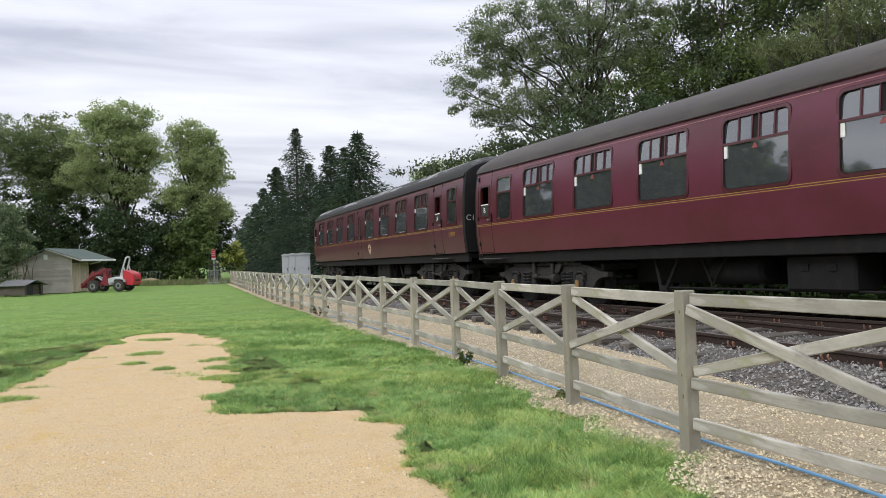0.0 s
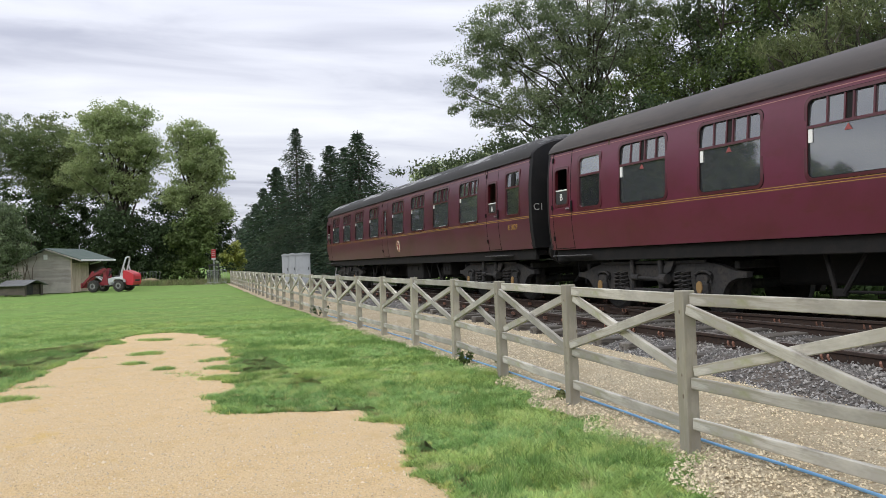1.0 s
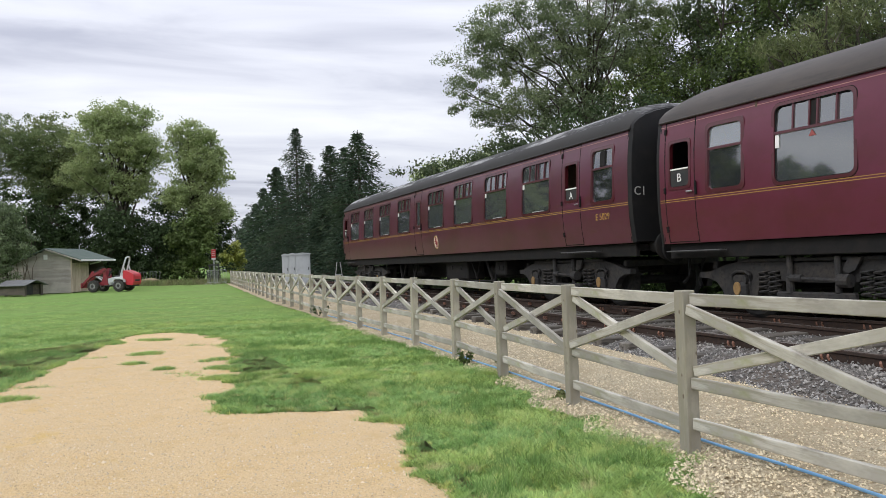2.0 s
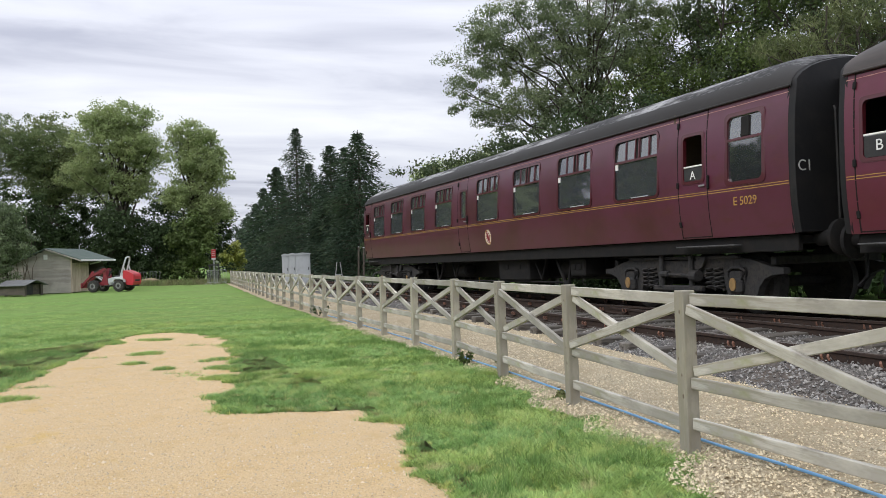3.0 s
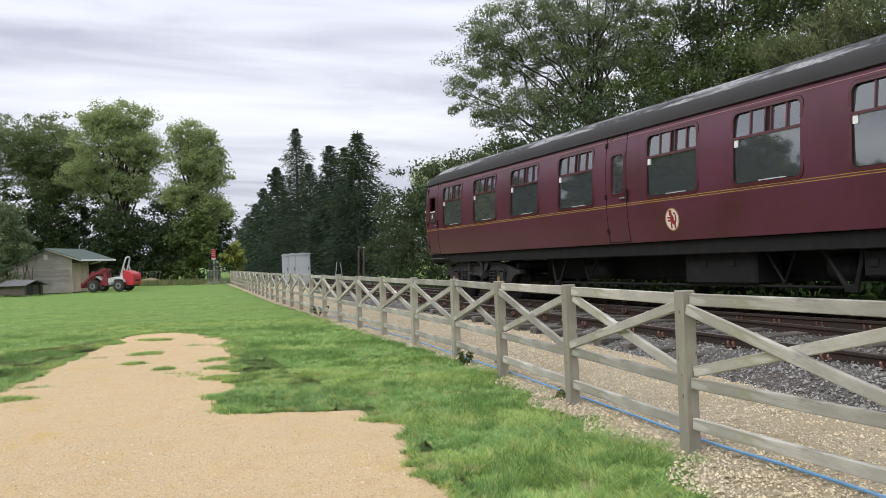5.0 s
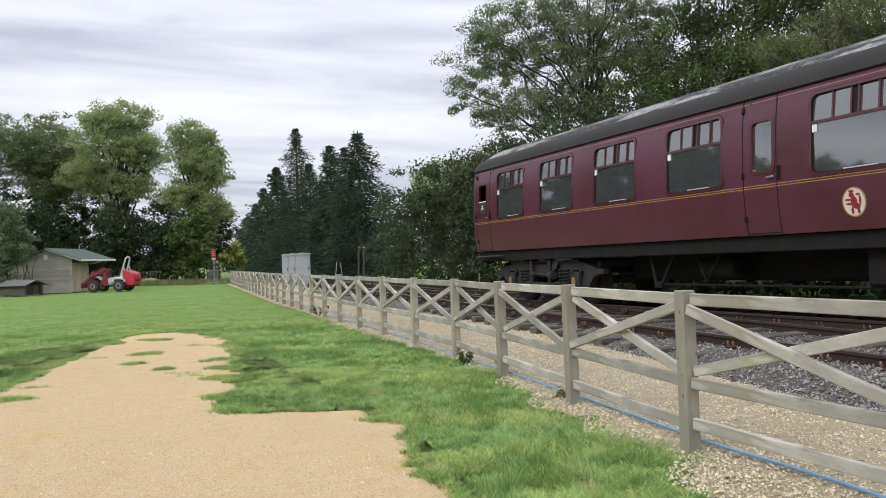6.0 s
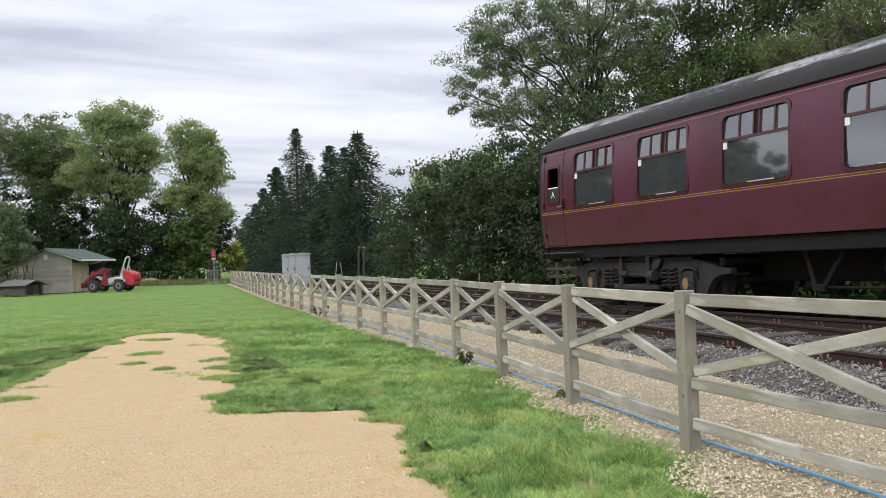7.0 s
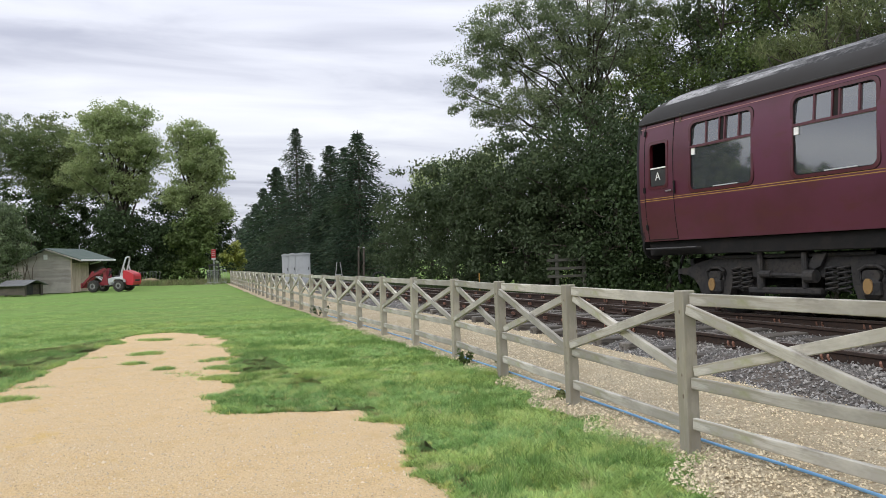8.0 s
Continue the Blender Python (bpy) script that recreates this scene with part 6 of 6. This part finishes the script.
    # extra row deepening the hedge, added to stop light coming through from behind
    for k in range(13):
        x, y = spot(0.60 + 0.04 * k, 32 - 0.75 * k)
        broadleaf("dark bush added behind the hedge to block light", x + 0.5, y, [(0, 0, 1.5, 1.7, 1.3, 1.5), (0.5, 0.4, 3.0, 1.6, 1.2, 1.5)], 0.08, LEAF_DARK, 44, 42, (0.34, 0.22), "lineside hedge", "thicket_bush", 0.15, 0.55, 4, hollow=0.5, droop=0.4)
    x, y = spot(0.512, 48)
    broadleaf("pale olive-green feathery tree beyond the hedge", x, y, [(0, 0, 5.6, 2.4, 2.0, 1.4), (1.9, 0, 6.4, 1.8, 1.6, 1.1)], 0.14, LEAF_LIGHT, 190, 80, (0.17, 0.07), limbs=16, clump_r=0.42, droop=0.4)
    # tall trees over the train
    x, y = spot(0.672, 31)
    broadleaf("tall ash with open feathery crown above the train", x, y, [(-4.2, 0, 8.3, 1.7, 1.6, 1.5), (-3.4, 0, 9.6, 1.6, 1.5, 1.4), (-2.2, 0, 10.4, 2.3, 2.2, 2.2), (0.2, 0, 11.4, 3.0, 2.4, 2.6), (1.6, 0, 9.5, 2.2, 2.2, 2.8), (-3.0, -0.5, 6.8, 1.7, 1.6, 1.0), (-0.8, 0, 8.4, 2.2, 2, 1.8), (-3.7, 0, 7.1, 1.2, 1.2, 0.8), (-2.1, -0.3, 6.9, 1.5, 1.3, 0.9), (-0.4, 0, 7.1, 1.6, 1.4, 1.0)], 0.14, LEAF_ASH, 520, 175, (0.105, 0.04), limbs=46, clump_r=0.38, hollow=0.3, fork=0.35, droop=0.3)
    for px, d, hs, r, m, n in ((0.735, 35, 8.0, 2.6, LEAF_ASH, 100), (0.775, 33, 6.8, 2.6, LEAF_HEDGE, 170), (0.80, 30, 9.0, 2.8, LEAF_MID, 250), (0.865, 29, 9.4, 2.8, LEAF_HEDGE, 250), (0.93, 26, 8.6, 2.6, LEAF_MID, 230), (1.0, 25, 8.8, 2.8, LEAF_HEDGE, 230), (1.08, 24, 8.8, 2.8, LEAF_DARK, 200), (0.70, 36, 5.0, 2.4, LEAF_YELLOW, 60)):
        x, y = spot(px, d)
        broadleaf("tall dense tree behind the train", x, y, [(0, 0, hs, r, r, 3.4), (-0.5, 0, hs - 3.0, r * 1.05, r, 3.0), (0.8, 0.5, hs + 2.2, r * 0.9, r, 2.6)], 0.22, m, n // 2, 155, (0.134, 0.073), limbs=16, clump_r=0.66, hollow=0.6)
    x, y = spot(0.94, 19.5)
    broadleaf("willow-leaved tree hanging over the train", x, y, [(-1.0, 0, 6.1, 1.0, 0.9, 0.55), (0.2, 0.2, 6.5, 1.2, 1.0, 0.7), (1.5, 0.4, 7.1, 1.3, 1.1, 0.8)], 0.1, LEAF_WILLOW, 62, 70, (0.24, 0.026), limbs=18, clump_r=0.40, droop=0.7)
    # woods that close the place behind the camera and past the lawn
    for i in range(29):
        turn = 124 + 1.95 * i if i < 18 else 160 + 5.0 * (i - 18)
        a, rr = radians(turn), 72 + 3 * math.sin(i * 2.1)
        h = float(np.interp(turn, [124, 149, 152, 155, 158, 161, 214], [15.5, 15.0, 13.8, 12.6, 9.5, 7.2, 7.8])) + 0.6 * math.sin(i * 1.7)
        broadleaf("round-headed tree beyond the open lawn", rr * math.cos(a), rr * math.sin(a), [(0, 0, h * 0.70, 2.2, 2.2, h * 0.28), (0.8, 0.6, h * 0.42, 2.7, 2.6, h * 0.26), (-1.0, 0.4, h * 0.18, 3.4, 2.6, h * 0.2)], 0.28, LEAF_DARK if i % 3 else LEAF_MID, 100, 24, (1.0, 0.7), "distant trees", limbs=5, clump_r=0.8, hollow=0.1)
    for i in range(11):
        a = radians(216 + i * 11.5)
        rr = 62 + 4 * math.sin(i * 2.1)
        broadleaf("tall tree beyond the open lawn", rr * math.cos(a), rr * math.sin(a), [(0, 0, 7.5 + 1.8 * math.sin(i * 1.9), 4.2, 4.2, 4.6), (2, 1, 3.2, 5.0, 5, 3.0)], 0.35, LEAF_MID, 60, 40, (0.7, 0.45), "distant trees", limbs=6, clump_r=1.3)
    b = Build()
    pts = [(-500 + 20 * i, 620 + 20 * math.sin(i * 0.7)) for i in range(51)]
    vs = [(x, y, 0) for x, y in pts] + [(x, y + 60, 14 + 5 * noise.noise((x * 0.01, 0, 0)) + 2.0 * noise.noise((x * 0.06, 3, 0))) for x, y in pts] + [(x, y + 160, 0) for x, y in pts]
    b.add(vs, [(i, i + 1, 52 + i, 51 + i) for i in range(50)] + [(51 + i, 52 + i, 103 + i, 102 + i) for i in range(50)])
    thing("backdrop", "low wooded hills on the horizon", "hills", mesh=b.mesh("backdrop", HILL, True), kind="structure")


build_trees()


# ---- grass, stones ----
def lattice(x, y, scale, seed):
    """Smooth noise from 0 to 1 over arrays of plan points."""
    grid = np.random.default_rng(seed).uniform(0, 1, (256, 256))
    u, v = x * scale + 500.3, y * scale + 500.7
    i, j = np.floor(u).astype(int), np.floor(v).astype(int)
    p, q = u - i, v - j
    p, q = p * p * (3 - 2 * p), q * q * (3 - 2 * q)
    a, b = grid[i % 256, j % 256], grid[(i + 1) % 256, j % 256]
    c, d = grid[i % 256, (j + 1) % 256], grid[(i + 1) % 256, (j + 1) % 256]
    return (a * (1 - p) + b * p) * (1 - q) + (c * (1 - p) + d * p) * q


def build_grass():
    def blades(n, xr, yr, tall, wide, keep, power=1.0):
        y = yr[0] + (yr[1] - yr[0]) * RNG.uniform(0, 1, n) ** power
        x = RNG.uniform(xr[0], xr[1], n) * (y / yr[1])
        ok = keep(x, y)
        x, y = x[ok], y[ok]
        m = len(x)
        a = RNG.uniform(0, 2 * math.pi, m)
        clump = lattice(x, y, 8.0, 3)
        h = tall * RNG.uniform(0.45, 1.25, m) * (0.55 + 0.9 * lattice(x, y, 1.6, 2)) * (0.45 + 1.1 * clump)
        # blades of one clump lie over the same way
        way = 6.283 * 2 * lattice(x, y, 5.0, 5)
        lean = RNG.normal(size=(m, 2)) * 0.8 + np.stack([np.cos(way), np.sin(way)], 1) * 0.9
        w = wide * RNG.uniform(0.7, 1.3, m)
        base = np.stack([x, y, np.full(m, -0.012)], 1)
        side = np.stack([np.cos(a) * w, np.sin(a) * w, np.zeros(m)], 1)
        tip = base + np.stack([lean[:, 0] * h, lean[:, 1] * h, h], 1)
        return np.stack([base - side, base + side, tip], 1).reshape(-1, 3)

    edge_y = np.array([q[1] for q in GRAVEL_EDGE])
    edge_x = np.array([q[0] for q in GRAVEL_EDGE])

    def lawn(x, y):
        right = np.interp(y, edge_y, edge_x) + 0.1 * np.sin(y * 5.1) + 0.06 * np.sin(y * 13) + 0.07 * np.abs(RNG.normal(size=len(x)))
        return (x < right) & ~inside(x, y, SAND_FINE)

    parts = [blades(420000, (-7.5, 3.2), (3.4, 10.0), 0.046, 0.0036, lawn, 0.8), blades(320000, (-14.5, 2.0), (7.5, 20.0), 0.036, 0.0046, lawn, 0.95), blades(120000, (-25, -1.0), (18.0, 36.0), 0.018, 0.007, lawn, 1.9)]
    # tufts that stand in the sand and fray its edge
    tx, ty = [], []
    fray = []
    for i in range(0, len(SAND_FINE)):
        ex, ey = SAND_FINE[i]
        if 3.5 < ey < 17 and ex > -7 and random.random() < 0.5:
            fray.append((ex + random.gauss(0, 0.04), ey + random.gauss(0, 0.04), random.uniform(0.03, 0.11), random.uniform(0.03, 0.08)))
    for cx, cy, rx, ry in TUFTS + fray:
        n = int(2600 * max(rx * ry, 0.006) / 0.06)
        # several uneven clumps make one tuft
        k = RNG.normal(size=(7, 2)) * 0.42
        q = k[RNG.integers(0, 7, n)] + RNG.normal(size=(n, 2)) * 0.24
        tx.append(cx + q[:, 0] * rx)
        ty.append(cy + q[:, 1] * ry)
    for cx, cy in SPRIGS:
        q = RNG.normal(size=(90, 2))
        tx.append(cx + q[:, 0] * 0.13)
        ty.append(cy + q[:, 1] * 0.03)
    x, y = np.concatenate(tx), np.concatenate(ty)
    m = len(x)
    h = 0.045 * RNG.uniform(0.5, 1.3, m)
    a = RNG.uniform(0, 6.283, m)
    base = np.stack([x, y, np.full(m, -0.005)], 1)
    side = np.stack([np.cos(a), np.sin(a), 0 * a], 1) * 0.004
    tip = base + np.stack([RNG.normal(size=m) * h * 0.8, RNG.normal(size=m) * h * 0.8, h], 1)
    parts.append(np.stack([base - side, base + side, tip], 1).reshape(-1, 3))
    thing("grass", "short green lawn grass with ragged edges and tufts", "grass", mesh=fast_mesh("grass", np.concatenate(parts), 3, GRASS), kind="stuff")


TUFTS = [(-5.34, 14.86, 0.22, 0.16), (-5.95, 14.5, 0.28, 0.2), (-4.61, 12.55, 0.30, 0.16), (-4.34, 11.28, 0.22, 0.1), (-3.73, 10.56, 0.20, 0.1), (-4.63, 8.52, 0.26, 0.14), (-3.23, 11.4, 0.2, 0.14), (-3.5, 13.4, 0.3, 0.2), (-2.66, 9.49, 0.30, 0.18), (-2.2, 8.11, 0.30, 0.16), (-1.93, 7.38, 0.28, 0.14), (-0.5, 6.75, 0.2, 0.1), (-2.75, 10.5, 0.30, 0.16), (-3.1, 12.4, 0.25, 0.15), (-0.05, 5.1, 0.16, 0.3)]
SPRIGS = [(-3.11, 9.85), (-4.77, 9.33), (-3.3, 10.1), (-5.3, 12.2), (-4.2, 13.6)]
build_grass()


def clumped(name, label, cat, centres, per, spread, tall, wide, mat):
    """Loose upright blades gathered in clumps."""
    c = np.repeat(np.array(centres), per, axis=0)
    m = len(c)
    base = np.concatenate([c + spread * RNG.normal(size=(m, 2)), np.full((m, 1), -0.01)], 1)
    a = RNG.uniform(0, 6.283, m)
    h = tall * RNG.uniform(0.4, 1.2, m)
    side = np.stack([np.cos(a), np.sin(a), 0 * a], 1) * wide
    tip = base + np.stack([RNG.normal(size=m) * h * 0.55, RNG.normal(size=m) * h * 0.55, h], 1)
    thing(name, label, cat, mesh=fast_mesh(name, np.stack([base - side, base + side, tip], 1).reshape(-1, 3), 3, mat), kind="stuff")


def build_rough():
    spots = []
    while len(spots) < 900:
        y = random.uniform(4.0, 17.0)
        x = random.uniform(-0.6 * y, 1.5)
        q = noise.noise((x * 0.8, y * 0.8, 7.0))
        if q > 0.08 and x < cross_line(GRAVEL_EDGE, y) - 0.1 and not inside(np.array([x]), np.array([y]), SAND_FINE)[0]:
            spots.append((x, y))
    clumped("coarse_grass", "darker coarse tufts of grass in the lawn", "grass", spots, 34, 0.05, 0.075, 0.0035, GRASS_COARSE)
    edge = [(-36 + 0.05 * i + random.gauss(0, 0.5), 69.5 - 0.0225 * i + random.gauss(0, 0.9)) for i in range(400)]
    clumped("rough_grass", "tall pale rough grass at the foot of the trees", "grass", edge, 40, 0.22, 0.42, 0.02, ROUGH)
    far = [line_at(-60 + 0.16 * i, 3.1 + random.gauss(0, 0.35))[:2] for i in range(460)]
    clumped("verge_grass", "rough green verge grass beyond the track", "grass", far, 30, 0.12, 0.28, 0.010, VERGE)
    b = Build()
    n = 14
    vs, fs = [(0, 0, 0.55)], []
    for r in range(1, 5):
        for k in range(n):
            a = 2 * math.pi * k / n
            q = r / 4
            vs.append((1.5 * q * math.cos(a), 0.9 * q * math.sin(a), 0.55 * (1 - q * q) + 0.1 * noise.noise((k * 0.9, r, 0)) * (1 - q)))
    fs += [(0, 1 + k, 1 + (k + 1) % n) for k in range(n)]
    for r in range(3):
        fs += [(1 + r * n + k, 1 + (r + 1) * n + k, 1 + (r + 1) * n + (k + 1) % n, 1 + r * n + (k + 1) % n) for k in range(n)]
    b.add(vs, fs)
    thing("soil_heap", "low heap of bare brown soil by the barrier", "soil heap", m=Matrix.Translation((-24.2, 66.5, -0.03)), mesh=b.mesh("soil_heap", SOIL, True))
    for x, y, r, h, mat in ((0.20, 9.95, 0.15, 0.17, LEAF_MID), (0.62, 9.1, 0.08, 0.14, ROUGH), (1.02, 7.35, 0.05, 0.07, ROUGH), (-3.1, 19.8, 0.3, 0.3, LEAF_DARK)):
        w = thing("weed", "small leafy weed growing in gravel by the fence", "weed", "weeds by the fence", m=Matrix.Translation((x, y, 0)))
        st = Build()
        pts = []
        for k in range(9):
            a = random.uniform(0, 6.283)
            e = (r * math.cos(a) * random.uniform(0.4, 1), r * math.sin(a) * random.uniform(0.4, 1), h * random.uniform(0.5, 1))
            st.tube([(0, 0, 0), (e[0] * 0.4, e[1] * 0.4, e[2] * 0.7), e], [0.004, 0.003, 0.002], 4, False)
            pts.append(np.array(e) * RNG.uniform(0.4, 1.05, (22, 1)) + 0.018 * RNG.normal(size=(22, 3)))
        part("stems", st, TWIG, w)
        part("leaves", fast_mesh("leaves", leaf_quads(np.concatenate(pts), 0.045, 0.022, 0.2), 4, mat), None, w)


build_rough()


def stones(name, x, y, z, size, mat, label, cat):
    """Small angular stones, each a tilted five-sided pyramid set in the bed."""
    n = len(x)
    k = 2 * math.pi * np.arange(5) / 5
    ring = np.stack([np.cos(k), np.sin(k), 0 * k - 0.35], 1)
    o = np.concatenate([ring, [(0, 0, 0.75)]])
    s = size * RNG.lognormal(0, 0.32, (n, 1, 1)) * RNG.uniform(0.65, 1.35, (n, 6, 1))
    v = o[None] * s
    v[:, 5, :2] += size * 0.5 * RNG.normal(size=(n, 2))
    a, t = RNG.uniform(0, 6.283, n), 0.3 * RNG.normal(size=n)
    v[:, :, 2] += v[:, :, 0] * np.sin(t)[:, None]
    vx = v[:, :, 0] * np.cos(a)[:, None] - v[:, :, 1] * np.sin(a)[:, None]
    vy = v[:, :, 0] * np.sin(a)[:, None] + v[:, :, 1] * np.cos(a)[:, None]
    v = np.stack([vx, vy, v[:, :, 2]], 2) + np.stack([x, y, z], 1)[:, None, :]
    f = np.array([(i, (i + 1) % 5, 5) for i in range(5)])
    faces = (f[None] + 6 * np.arange(n)[:, None, None]).reshape(-1, 3)
    thing(name, label, cat, mesh=shared_mesh(name, v.reshape(-1, 3), faces, mat), kind="stuff")


PEBBLE = material("path_pebbles", (0.5859, 0.4771, 0.3348), 0.9, island=0.25)
GRIT = material("path_grit", (0.54, 0.405, 0.243), 0.95, island=0.3)


def build_stones():
    ge_y, ge_x = np.array([q[1] for q in GRAVEL_EDGE]), np.array([q[0] for q in GRAVEL_EDGE])
    be_y, be_x = np.array([q[1] for q in BALLAST_EDGE]), np.array([q[0] for q in BALLAST_EDGE])
    n = 60000
    y = 3.2 + 14 * RNG.uniform(0, 1, n) ** 1.7
    lo, hi = np.interp(y, ge_y, ge_x) - 0.08 + 0.1 * np.sin(y * 5.1), np.interp(y, be_y, be_x) + 0.15
    x = lo + (hi - lo) * RNG.uniform(0, 1, n)
    stones("gravel", x, y, 0.022 + 0.008 * RNG.normal(size=n), 0.0076, GRAVEL, "loose pale limestone chippings along the fence", "gravel")
    n = 46000
    y = 4.0 + 22 * RNG.uniform(0, 1, n) ** 1.5
    lo = np.interp(y, be_y, be_x) + 0.02
    x = lo + RNG.uniform(0, 1, n) ** 1.2 * 2.6
    z = np.interp(x - lo, [0, 0.3, 0.55, 3], [0.02, 0.075, 0.118, 0.132])
    up = RAIL_Z - 0.315 + GRADE * np.clip((x - SIDE_X) * math.cos(TURN) + (y - SIDE_Y) * math.sin(TURN), -25, 25)
    z += up * np.interp(x - lo, [0, 0.3, 0.55], [0.0, 0.5, 1.0]) + 0.012 * RNG.normal(size=n)
    stones("ballast", x, y, z, 0.0118, BALLAST, "grey angular granite ballast stones by the rails", "ballast")
    for n, z, size, name, mat, label in ((22000, 0.003, 0.0058, "pebbles", PEBBLE, "scattered small pale pebbles on the sandy path"), (22000, 0.003, 0.0048, "grit", GRIT, "fine brown grit on the sandy path")):
        y = 3.5 + 11 * RNG.uniform(0, 1, n) ** 1.6
        x = RNG.uniform(-6, 0.6, n)
        ok = inside(x, y, SAND_FINE)
        x, y = x[ok], y[ok]
        stones(name, x, y, np.full(len(x), z), size, mat, label, name)



build_stones()


motions()
